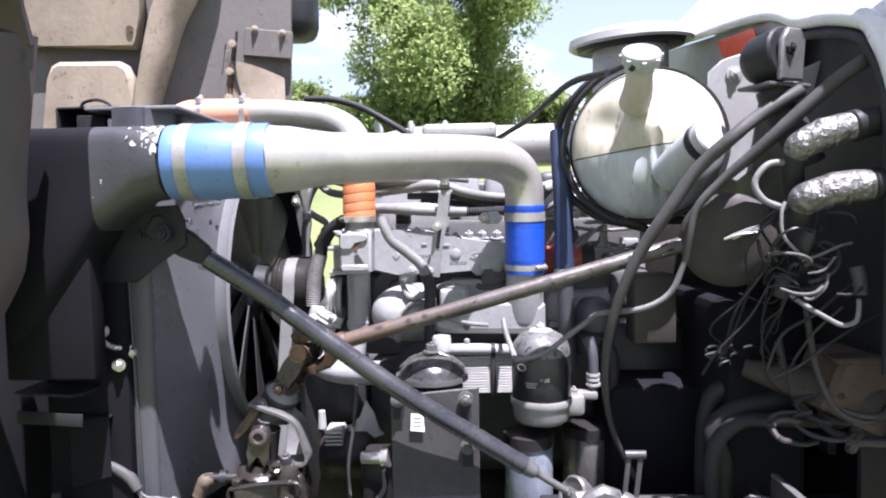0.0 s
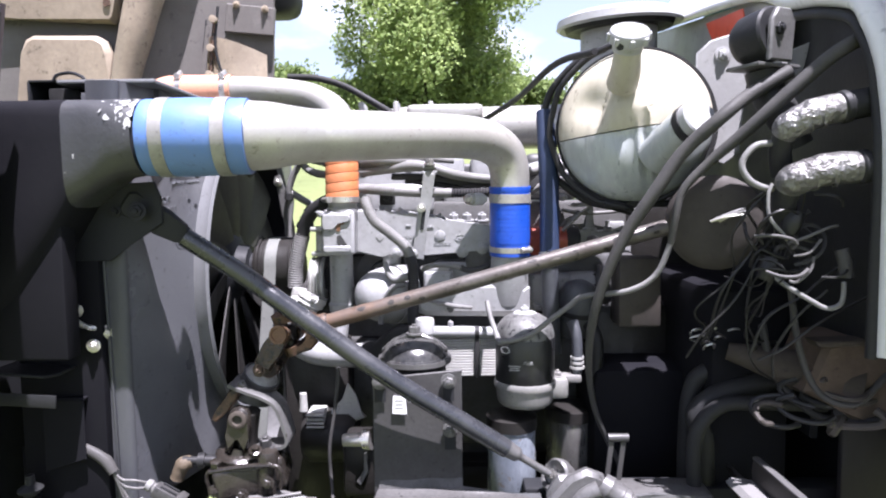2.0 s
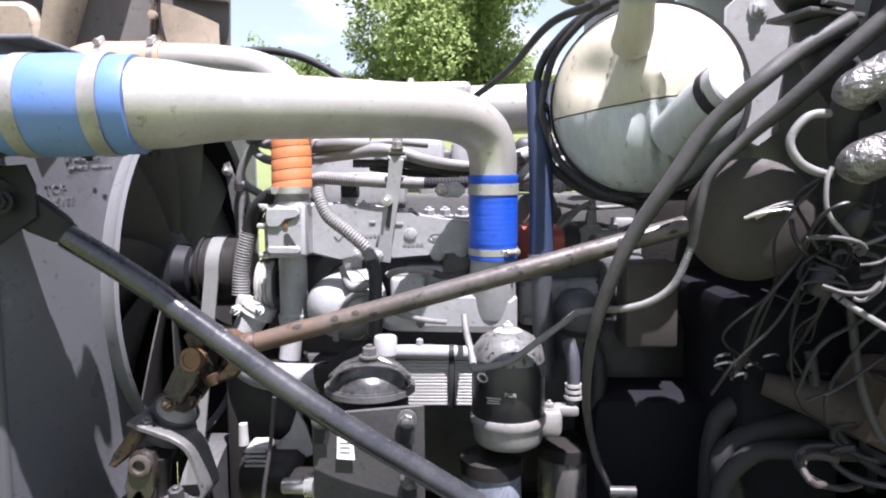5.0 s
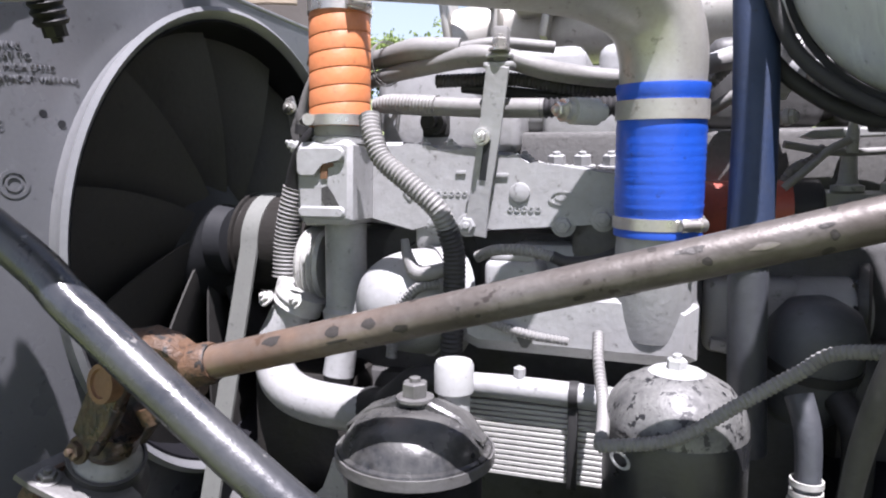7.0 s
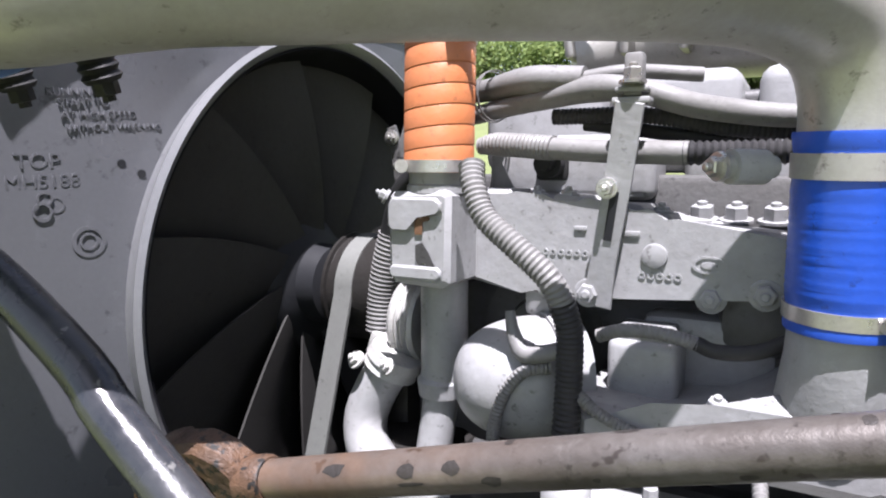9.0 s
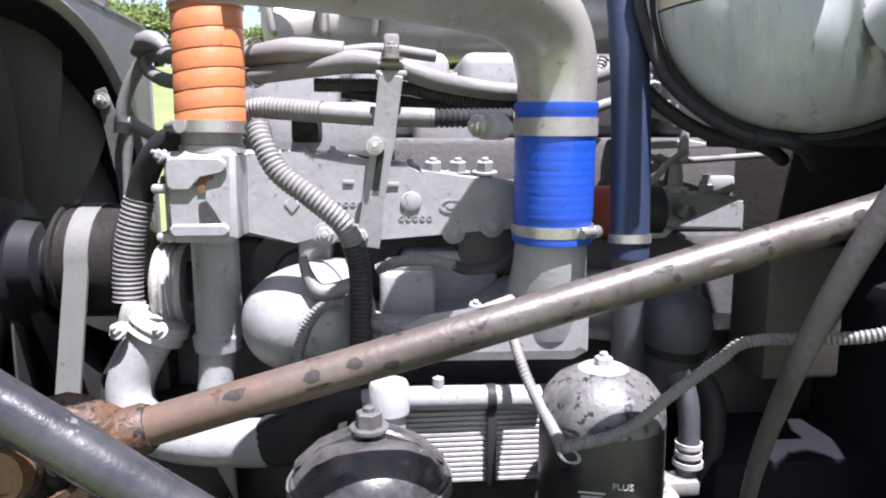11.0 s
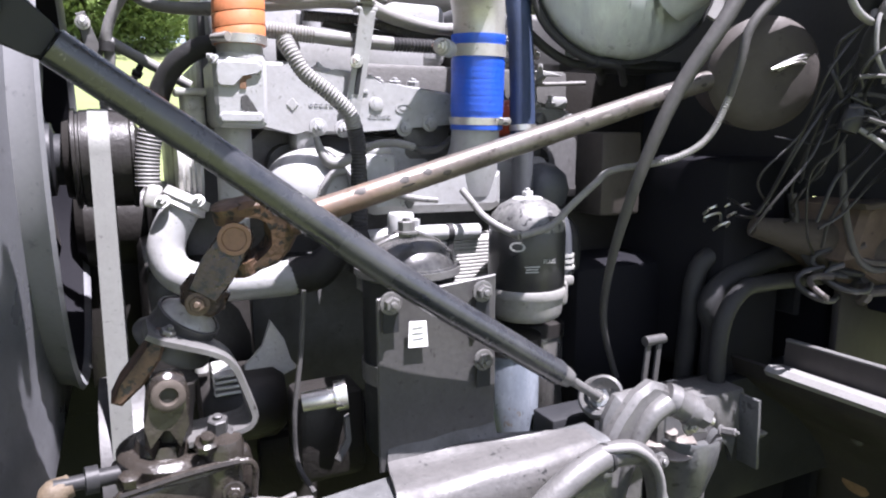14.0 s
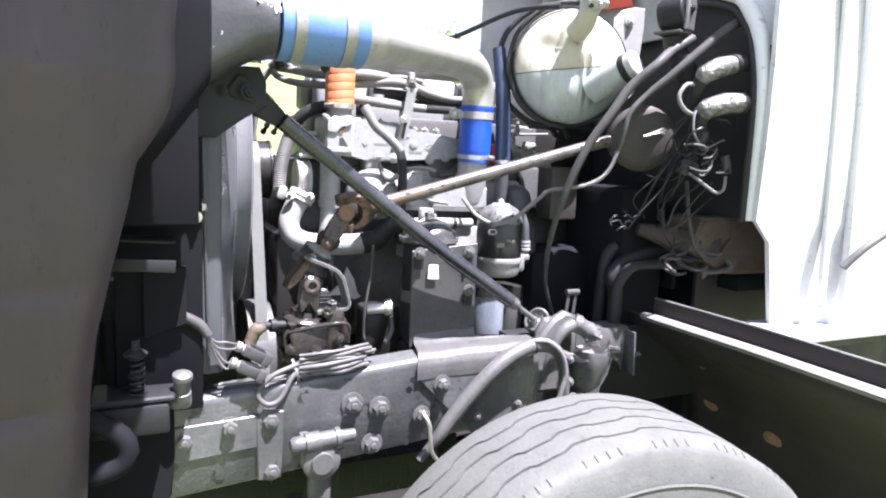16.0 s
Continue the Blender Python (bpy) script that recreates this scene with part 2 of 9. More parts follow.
M = dict(
    alu=mat("dull_aluminium", (0.40, 0.39, 0.36), 0.40, 0.45, (0.22, 0.205, 0.175), 0.5, 7, 160, 0.08),
    engine=mat("grey_engine_paint", (0.285, 0.289, 0.291), 0.40, 0, (0.115, 0.11, 0.10), 0.42, 9, 90, 0.2),
    # engine paint with oil dirt and the shade of the gaps in its colour
    engine_dirt_shade=mat("oily_shaded_engine_paint", (0.075, 0.075, 0.075), 0.5, 0, (0.02, 0.019, 0.018), 0.75, 6, 70, 0.3),
    rawcast=mat("pale_cast_aluminium", (0.42, 0.42, 0.4), 0.5, 0.25, (0.2, 0.19, 0.17), 0.4, 12, 150, 0.25),
    blue=mat("blue_silicone", (0.012, 0.072, 0.44), 0.38, 0, (0.014, 0.05, 0.26), 0.4, 10, 120, 0.1),
    blue_pale=mat("pale_blue_silicone", (0.075, 0.155, 0.37), 0.5, 0, (0.12, 0.165, 0.27), 0.4, 10, 120, 0.1),
    navy=mat("dusty_blue_hose", (0.0065, 0.020, 0.060), 0.7, 0, (0.016, 0.022, 0.036), 0.5, 9, 120, 0.2),
    orange=mat("orange_silicone", (0.43, 0.145, 0.05), 0.5, 0, (0.3, 0.12, 0.06), 0.4, 12, 120, 0.15),
    orange_pale=mat("sunbleached_orange_silicone", (0.55, 0.26, 0.16), 0.55, 0, (0.40, 0.2, 0.14), 0.4, 12, 120, 0.15),
    red=mat("dull_red_silicone", (0.30, 0.045, 0.02), 0.5, 0, (0.1, 0.02, 0.015), 0.5, 9, 120, 0.15),
    steel=mat("zinc_steel", (0.56, 0.55, 0.52), 0.33, 0.85, (0.32, 0.29, 0.25), 0.45, 25, 200, 0.08),
    dusty=mat("dusty_grey_steel", (0.115, 0.114, 0.111), 0.42, 0.15, (0.045, 0.043, 0.041), 0.65, 11, 110, 0.28, chips=(0.03, 0.028, 0.026), chip_amt=-0.04),
    railpaint=mat("dusty_frame_paint", (0.105, 0.108, 0.108), 0.34, 0.1, (0.038, 0.039, 0.039), 0.85, 7, 80, 0.35, chips=(0.028, 0.028, 0.028), chip_amt=0.015),
    plate=mat("dark_grey_plate", (0.062, 0.061, 0.06), 0.45, 0.15, (0.03, 0.029, 0.028), 0.6, 10, 100, 0.2, spec=0.3),
    black=mat("black_paint", (0.017, 0.018, 0.020), 0.55, 0, (0.022, 0.022, 0.0225), 0.34, 9, 110, 0.15, spec=0.2),
    blackdust=mat("dusty_black_plastic", (0.013, 0.0135, 0.015), 0.5, 0, (0.028, 0.028, 0.027), 0.5, 6, 90, 0.2, spec=0.2),
    rod=mat("worn_black_tube_paint", (0.016, 0.018, 0.023), 0.24, 0.15, (0.062, 0.063, 0.064), 0.55, 11, 120, 0.16, spec=0.6, chips=(0.13, 0.128, 0.122), chip_amt=-0.04, coat=0.2),
    shaft=mat("rusty_steel_tube", (0.14, 0.130, 0.121), 0.36, 0.35, (0.045, 0.036, 0.03), 0.9, 9, 100, 0.2, chips=(0.035, 0.028, 0.024), chip_amt=-0.02),
    rust=mat("rusted_forging", (0.105, 0.058, 0.033), 0.55, 0.1, (0.02, 0.014, 0.011), 0.9, 22, 130, 0.6, chips=(0.010, 0.009, 0.008), chip_amt=0.08),
    oilrust=mat("oil_soaked_rusty_forging", (0.060, 0.036, 0.021), 0.3, 0.1, (0.012, 0.010, 0.009), 0.9, 26, 110, 0.6, chips=(0.008, 0.0075, 0.007), chip_amt=0.12),
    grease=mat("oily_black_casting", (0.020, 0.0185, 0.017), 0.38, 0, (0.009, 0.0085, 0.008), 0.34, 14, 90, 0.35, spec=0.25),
    rubber=mat("black_rubber", (0.016, 0.016, 0.017), 0.55, 0, (0.036, 0.036, 0.034), 0.5, 12, 120, 0.2, spec=0.2),
    hose=mat("dusty_rubber_hose", (0.042, 0.041, 0.04), 0.55, 0, (0.085, 0.082, 0.077), 0.5, 14, 120, 0.2, spec=0.2),
    loom=mat("pale_dusty_loom", (0.165, 0.163, 0.158), 0.6, 0, (0.09, 0.087, 0.08), 0.5, 14, 120, 0.2),
    loomdark=mat("dark_split_loom", (0.024, 0.024, 0.026), 0.5, 0, (0.065, 0.063, 0.06), 0.4, 14, 120, 0.2, spec=0.2),
    oily=mat("oil_soaked_casting", (0.015, 0.0128, 0.011), 0.24, 0, (0.05, 0.042, 0.034), 0.35, 16, 70, 0.5),
    # near-black that carries the shade at the nose and under the cab
    skirt=mat("matte_black_with_shade", (0.0085, 0.0085, 0.0105), 0.7, 0, (0.015, 0.0148, 0.016), 0.34, 6, 60, 0.1, spec=0.05),
    ledgebrown=mat("tan_dust_on_steel", (0.10, 0.075, 0.055), 0.75, 0, (0.04, 0.03, 0.024), 0.6, 8, 80, 0.3, spec=0.2),
    spot=mat("dark_rust_spot", (0.022, 0.018, 0.015), 0.6, 0, (0.010, 0.008, 0.007), 0.6, 40, 150, 0.3),
    bare=mat("bare_scraped_steel", (0.22, 0.20, 0.185), 0.35, 0.5, (0.10, 0.085, 0.07), 0.6, 40, 150, 0.2),
    harness=mat("grey_cable_jacket", (0.082, 0.079, 0.077), 0.5, 0, (0.05, 0.047, 0.044), 0.5, 20, 140, 0.15),
    tank=mat("yellowed_white_plastic", (0.43, 0.405, 0.32), 0.42, 0, (0.23, 0.21, 0.155), 0.55, 6, 60, 0.1, sub=0.06, streak=3),
    tanklow=mat("filled_grey_white_plastic", (0.38, 0.405, 0.395), 0.3, 0, (0.14, 0.155, 0.15), 0.6, 7, 60, 0.1, sub=0.04, streak=4),
    capgrey=mat("grey_plastic_cap", (0.33, 0.335, 0.33), 0.45, 0, (0.2, 0.2, 0.19), 0.4, 18, 120, 0.1),
    white=mat("white_cab_paint", (0.60, 0.605, 0.61), 0.3, 0, (0.40, 0.40, 0.40), 0.4, 3, 50, 0.03, coat=0.3),
    greypanel=mat("grey_cab_panel", (0.30, 0.30, 0.295), 0.45, 0, (0.13, 0.128, 0.12), 0.4, 6, 80, 0.1),
    liner=mat("beige_fibreglass", (0.33, 0.275, 0.20), 0.65, 0, (0.14, 0.11, 0.08), 0.7, 4, 60, 0.25),
    linergrey=mat("grey_fibreglass", (0.125, 0.115, 0.105), 0.6, 0, (0.07, 0.064, 0.058), 0.5, 4, 60, 0.25),
    flap=mat("dark_fender_liner", (0.045, 0.031, 0.033), 0.45, 0, (0.026, 0.023, 0.028), 0.6, 5, 50, 0.25, streak=3, spec=0.4),
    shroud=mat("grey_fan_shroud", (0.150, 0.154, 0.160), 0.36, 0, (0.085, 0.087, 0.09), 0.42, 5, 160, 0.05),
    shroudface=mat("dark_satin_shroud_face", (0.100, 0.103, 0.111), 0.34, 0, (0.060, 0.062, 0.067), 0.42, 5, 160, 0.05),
    fan=mat("dusty_fan_blade", (0.030, 0.029, 0.028), 0.5, 0, (0.050, 0.048, 0.045), 0.5, 8, 80, 0.15, spec=0.12),
    belt=mat("grey_ribbed_belt", (0.125, 0.13, 0.12), 0.6, 0, (0.08, 0.08, 0.075), 0.5, 16, 160, 0.1),
    foil=mat("crumpled_foil", (0.22, 0.217, 0.21), 0.36, 0.7, (0.07, 0.066, 0.062), 0.75, 22, 46, 1.0),
    label=mat("white_sticker", (0.75, 0.75, 0.74), 0.5, 0, (0.6, 0.6, 0.58), 0.3, 30, 150, 0.02),
    filter=mat("black_filter_can", (0.009, 0.0095, 0.011), 0.32, 0, (0.032, 0.032, 0.031), 0.6, 11, 130, 0.15, chips=(0.16, 0.16, 0.15), chip_amt=-0.055),
    fcan=mat("worn_white_filter_can", (0.27, 0.30, 0.335), 0.3, 0.2, (0.07, 0.085, 0.11), 0.75, 12, 100, 0.1, chips=(0.16, 0.14, 0.12), chip_amt=0.0, streak=2),
    oldcan=mat("bare_metal_can", (0.28, 0.275, 0.26), 0.3, 0.7, (0.09, 0.085, 0.08), 0.6, 9, 100, 0.1, streak=3),
    copper=mat("old_brass_fitting", (0.085, 0.060, 0.040), 0.5, 0.4, (0.03, 0.022, 0.017), 0.6, 30, 150, 0.3),
    tyre=mat("dusty_tyre_rubber", (0.082, 0.084, 0.077), 0.75, 0, (0.050, 0.051, 0.047), 0.6, 9, 110, 0.4),
    groove=mat("dark_tyre_groove", (0.034, 0.034, 0.032), 0.8, 0, (0.014, 0.014, 0.014), 0.5, 9, 110, 0.3, spec=0.2),
    mud=mat("brown_dusty_steel", (0.062, 0.052, 0.043), 0.7, 0, (0.026, 0.022, 0.018), 0.6, 7, 90, 0.3, spec=0.2),
    bark=mat("bark", (0.10, 0.075, 0.055), 0.85, 0, (0.05, 0.038, 0.03), 0.6, 3, 20, 0.8, streak=4),
    paintred=mat("faded_red_paint", (0.62, 0.075, 0.03), 0.45, 0, (0.4, 0.08, 0.05), 0.4, 8, 90, 0.1),
    paintblue=mat("blue_sheet", (0.05, 0.30, 0.46), 0.5, 0, (0.05, 0.22, 0.34), 0.4, 3, 60, 0.05),
    rustdisc=mat("rusty_plug", (0.26, 0.155, 0.085), 0.7, 0, (0.13, 0.08, 0.05), 0.5, 30, 120, 0.3),
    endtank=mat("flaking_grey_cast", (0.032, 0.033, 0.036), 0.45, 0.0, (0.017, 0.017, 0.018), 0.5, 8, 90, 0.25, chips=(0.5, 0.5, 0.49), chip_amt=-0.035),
    # shroud side: dust patches over a bluish base darkened as the hood's shade
    shroudside=mat("dusty_shaded_side_moulding", (0.034, 0.037, 0.045), 0.5, 0, (0.078, 0.078, 0.076), 0.5, 5, 90, 0.2, streak=2.5),
    footdust=mat("speckled_dusty_plate", (0.085, 0.083, 0.08), 0.5, 0.1, (0.03, 0.029, 0.028), 0.7, 16, 110, 0.3, chips=(0.018, 0.018, 0.018), chip_amt=0.0),
    dome=mat("speckled_worn_dome", (0.16, 0.16, 0.152), 0.45, 0.1, (0.03, 0.03, 0.031), 0.9, 24, 150, 0.25, chips=(0.012, 0.012, 0.013), chip_amt=0.07),
    ochre=mat("orange_surface_rust", (0.16, 0.082, 0.04), 0.55, 0.1, (0.07, 0.04, 0.024), 0.7, 30, 130, 0.3),
    splash=mat("brown_black_splash_sheet", (0.026, 0.023, 0.022), 0.6, 0, (0.050, 0.045, 0.041), 0.5, 5, 70, 0.15, streak=3, spec=0.25),
    lid=mat("dusty_black_lid", (0.012, 0.0125, 0.014), 0.26, 0, (0.11, 0.108, 0.10), 0.62, 13, 90, 0.2, spec=0.5, chips=(0.15, 0.148, 0.14), chip_amt=-0.05),
    pale_can=mat("dusty_pale_cast_cup", (0.27, 0.265, 0.25), 0.42, 0.2, (0.10, 0.097, 0.09), 0.6, 12, 110, 0.15),
    tan=mat("dusty_tan_fitting", (0.12, 0.092, 0.06), 0.6, 0, (0.05, 0.036, 0.022), 0.8, 30, 130, 0.4),
    drum=mat("brown_grey_drum", (0.052, 0.045, 0.040), 0.6, 0, (0.024, 0.021, 0.0185), 0.55, 6, 60, 0.15, spec=0.3),
    core=mat("radiator_core", (0.010, 0.010, 0.010), 0.6, 0.0, (0.016, 0.0155, 0.0145), 0.5, 12, 200, 0.4, spec=0.2),
    wire=mat("black_wire_jacket", (0.0085, 0.0085, 0.009), 0.45, 0, (0.022, 0.021, 0.020), 0.45, 16, 140, 0.15, spec=0.35),
    # dusty grey paint, tinted blue as parts in skylit shade
    bluegrey=mat("dusty_grey_paint_blue_shade", (0.050, 0.054, 0.062), 0.5, 0, (0.022, 0.023, 0.026), 0.6, 9, 100, 0.2),
    redwire=mat("red_wire", (0.35, 0.03, 0.02), 0.5, 0, (0.15, 0.03, 0.02), 0.4, 20, 120, 0.1),
)


def rust_towards(m, edge0, edge1, tint):
    """Surface rust that spreads in blotches from one end of a long part, along its x."""
    t = m.node_tree
    b = t.nodes["Principled BSDF"]
    src = b.inputs["Base Color"].links[0].from_socket
    tc = t.nodes.new("ShaderNodeTexCoord")
    sep = t.nodes.new("ShaderNodeSeparateXYZ")
    nz = t.nodes.new("ShaderNodeTexNoise")
    nz.inputs["Scale"].default_value, nz.inputs["Detail"].default_value = 34.0, 6
    mr = t.nodes.new("ShaderNodeMapRange")
    mr.inputs["From Min"].default_value, mr.inputs["From Max"].default_value = edge1, edge0
    add = t.nodes.new("ShaderNodeMath")
    add.operation = "MULTIPLY"
    x = t.nodes.new("ShaderNodeMix")
    x.data_type = "RGBA"
    x.inputs["B"].default_value = (*tint, 1)
    t.links.new(tc.outputs["Object"], sep.inputs[0])
    t.links.new(tc.outputs["Object"], nz.inputs["Vector"])
    t.links.new(sep.outputs["X"], mr.inputs["Value"])
    t.links.new(mr.outputs[0], add.inputs[0])
    t.links.new(nz.outputs["Fac"], add.inputs[1])
    t.links.new(add.outputs[0], x.inputs["Factor"])
    t.links.new(src, x.inputs["A"])
    t.links.new(x.outputs["Result"], b.inputs["Base Color"])


rust_towards(M["shaft"], -0.30, 0.06, (0.22, 0.12, 0.065))


def leaf_mat(name, base, dark):
    m = bpy.data.materials.new(name)
    m.use_nodes = True
    t = m.node_tree
    b = t.nodes["Principled BSDF"]
    g = t.nodes.new("ShaderNodeNewGeometry")
    x = t.nodes.new("ShaderNodeMix")
    x.data_type = "RGBA"
    x.inputs["A"].default_value, x.inputs["B"].default_value = (*base, 1), (*dark, 1)
    t.links.new(g.outputs["Random Per Island"], x.inputs["Factor"])
    t.links.new(x.outputs["Result"], b.inputs["Base Color"])
    b.inputs["Roughness"].default_value = 0.65
    b.inputs["Specular IOR Level"].default_value = 0.25
    tr = t.nodes.new("ShaderNodeBsdfTranslucent")
    t.links.new(x.outputs["Result"], tr.inputs["Color"])
    mx = t.nodes.new("ShaderNodeMixShader")
    mx.inputs[0].default_value = 0.45
    t.links.new(b.outputs[0], mx.inputs[1])
    t.links.new(tr.outputs[0], mx.inputs[2])
    t.links.new(mx.outputs[0], t.nodes["Material Output"].inputs["Surface"])
    return m


M["leaf"] = leaf_mat("leaf", (0.30, 0.37, 0.13), (0.16, 0.23, 0.075))
M["leaf2"] = leaf_mat("far_leaf", (0.22, 0.28, 0.09), (0.09, 0.14, 0.045))
M["blade"] = leaf_mat("grass_blade", (0.16, 0.22, 0.045), (0.08, 0.13, 0.03))
M["lawn"] = mat("mown_lawn", (0.13, 0.155, 0.05), 0.8, 0, (0.065, 0.085, 0.03), 0.6, 0.35, 14, 0.6)


# ---- mesh helpers ----
def thing(name, at, label, category, group=""):
    """An empty at the base of a thing; its parts are built in world metres."""
    ob = new(name)
    ob.empty_display_size = 0.05
    ob.location = at
    ob["at"] = at
    return tagged(ob, label, category, group)


def part(name, bm, material, parent=None, label="", flat=False):
    """Links a bmesh as one mesh object under a thing or under a part."""
    me = bpy.data.meshes.new(name)
    bmesh.ops.recalc_face_normals(bm, faces=bm.faces[:])
    bm.to_mesh(me)
    bm.free()
    me.materials.append(M[material])
    if not flat:
        me.shade_smooth()
        me.set_sharp_from_angle(angle=radians(38))
    ob = new(name, me)
    if parent is not None:
        ob.parent = parent
        if parent.type == "EMPTY":
            ob.matrix_parent_inverse = Matrix.Translation(parent["at"]).inverted()
    if label:
        ob["label"] = label
    return ob


def under(ob, parent):
    """Puts a shared-mesh piece under a thing or part, where its own pose is in world metres."""
    ob.parent = parent
    if parent.type == "EMPTY":
        ob.matrix_parent_inverse = Matrix.Translation(parent["at"]).inverted()
    return ob


def resample(pts, step, radii=None):
    """A smooth curve through the points, in even steps, with radii carried along."""
    P = [Vector(p) for p in pts]
    R = radii if radii else [1.0] * len(P)
    if len(P) == 2:
        dense = [(P[0].lerp(P[1], k / 24), R[0] + (R[1] - R[0]) * k / 24) for k in range(25)]
    else:
        dense = []
        Q = [P[0] * 2 - P[1]] + P + [P[-1] * 2 - P[-2]]
        for i in range(len(P) - 1):
            a, b, c, d = Q[i:i + 4]
            for k in range(24):
                u = k / 24
                p = 0.5 * (2 * b + (c - a) * u + (2 * a - 5 * b + 4 * c - d) * u * u + (3 * b - 3 * c + d - a) * u ** 3)
                dense.append((p, R[i] + (R[i + 1] - R[i]) * u))
        dense.append((P[-1], R[-1]))
    out, gone, nxt = [dense[0]], 0.0, step
    total = sum((dense[i + 1][0] - dense[i][0]).length for i in range(len(dense) - 1))
    n = max(2, round(total / step))
    step = total / n
    nxt = step
    for (p, r), (q, s) in zip(dense, dense[1:]):
        d = (q - p).length
        while d > 0 and gone + d >= nxt - 1e-9 and len(out) < n:
            u = (nxt - gone) / d
            out.append((p.lerp(q, u), r + (s - r) * u))
            nxt += step
        gone += d
    out.append(dense[-1])
    return out


def sweep(bm, pts, r, n=12, step=None, ridge=None, wobble=0.0):
    """A round tube along a smooth path. r: a radius, or one for each point. ridge: (pitch, depth) of a corrugated wall."""
    radii = r if isinstance(r, (list, tuple)) else [r] * len(pts)
    big = max(radii)
    step = ridge[0] / 2 if ridge else (step or max(big * 0.8, 0.004))
    run = resample(pts, step, list(radii))
    rings, up = [], None
    for i, (p, rr) in enumerate(run):
        a = run[max(i - 1, 0)][0]
        b = run[min(i + 1, len(run) - 1)][0]
        t = (b - a).normalized()
        if up is None:
            up = t.orthogonal().normalized()
        up = (up - t * up.dot(t)).normalized()
        side = t.cross(up)
        if ridge and i % 2:
            rr -= ridge[1]
        if wobble:
            rr *= 1 + wobble * noise.noise(p * 60)
        rings.append([bm.verts.new(p + (up * math.cos(2 * math.pi * k / n) + side * math.sin(2 * math.pi * k / n)) * rr) for k in range(n)])
    for A, B in zip(rings, rings[1:]):
        for k in range(n):
            bm.faces.new((A[k], A[(k + 1) % n], B[(k + 1) % n], B[k]))
    bm.faces.new(rings[0][::-1])
    bm.faces.new(rings[-1])
    return bm


def basis(axis):
    a = Vector(axis).normalized()
    u = a.orthogonal().normalized()
    if abs(a.z) < 0.9:
        u = Vector((0, 0, 1)).cross(a).normalized()
    else:
        u = (Vector((1, 0, 0)) - a * a.x).normalized()
    return u, a.cross(u), a


def lathe(bm, prof, o, axis=(0, 0, 1), n=28, squash=1.0, closed=False):
    """A turned body: prof is a run of (height along the axis, radius)."""
    u, v, a = basis(axis)
    o = Vector(o)
    rings = []
    for h, r in prof:
        if r <= 1e-6:
            rings.append([bm.verts.new(o + a * h)])
        else:
            rings.append([bm.verts.new(o + a * h + (u * math.cos(2 * math.pi * k / n) + v * squash * math.sin(2 * math.pi * k / n)) * r) for k in range(n)])
    for A, B in zip(rings, rings[1:] + (rings[:1] if closed else [])):
        if len(A) == 1 and len(B) == 1:
            continue
        for k in range(n):
            if len(A) == 1:
                bm.faces.new((A[0], B[(k + 1) % n], B[k]))
            elif len(B) == 1:
                bm.faces.new((A[k], A[(k + 1) % n], B[0]))
            else:
                bm.faces.new((A[k], A[(k + 1) % n], B[(k + 1) % n], B[k]))
    if len(rings[0]) > 1 and not closed:
        bm.faces.new(rings[0][::-1])
    if len(rings[-1]) > 1 and not closed:
        bm.faces.new(rings[-1])
    return bm


def block(bm, c, s, m=None, bev=0.004, seg=2):
    """A bevelled block with its middle at c and sizes s, turned by m."""
    made = bmesh.ops.create_cube(bm, size=1.0)["verts"]
    edges = list({e for v in made for e in v.link_edges})
    for v in made:
        v.co = Vector((v.co.x * s[0], v.co.y * s[1], v.co.z * s[2]))
    turn = m.to_3x3() if m else Matrix.Identity(3)
    if bev:
        got = bmesh.ops.bevel(bm, geom=edges, offset=min(bev, 0.45 * min(s)), segments=seg, affect="EDGES", profile=0.5)
        made = list({v for f in got["faces"] for v in f.verts} | {v for v in made if v.is_valid})
        more, seen = list(made), set(made)
        while more:
            v = more.pop()
            for e in v.link_edges:
                w = e.other_vert(v)
                if w not in seen:
                    seen.add(w)
                    more.append(w)
        made = list(seen)
    for v in made:
        v.co = turn @ v.co + Vector(c)
    return bm


def slab(bm, poly, o, u, v, t, bev=0.002):
    """A plate: a polygon in the directions u and v from o, with thickness t along u x v."""
    o, u, v = Vector(o), Vector(u).normalized(), Vector(v).normalized()
    w = u.cross(v).normalized()
    low = [bm.verts.new(o + u * x + v * y) for x, y in poly]
    top = [bm.verts.new(o + u * x + v * y + w * t) for x, y in poly]
    n = len(poly)
    faces = [bm.faces.new(low[::-1]), bm.faces.new(top)]
    for k in range(n):
        faces.append(bm.faces.new((low[k], low[(k + 1) % n], top[(k + 1) % n], top[k])))
    if bev:
        edges = [e for e in faces[1].edges] + [e for e in faces[0].edges]
        bmesh.ops.bevel(bm, geom=edges, offset=bev, segments=1, affect="EDGES")
    return bm


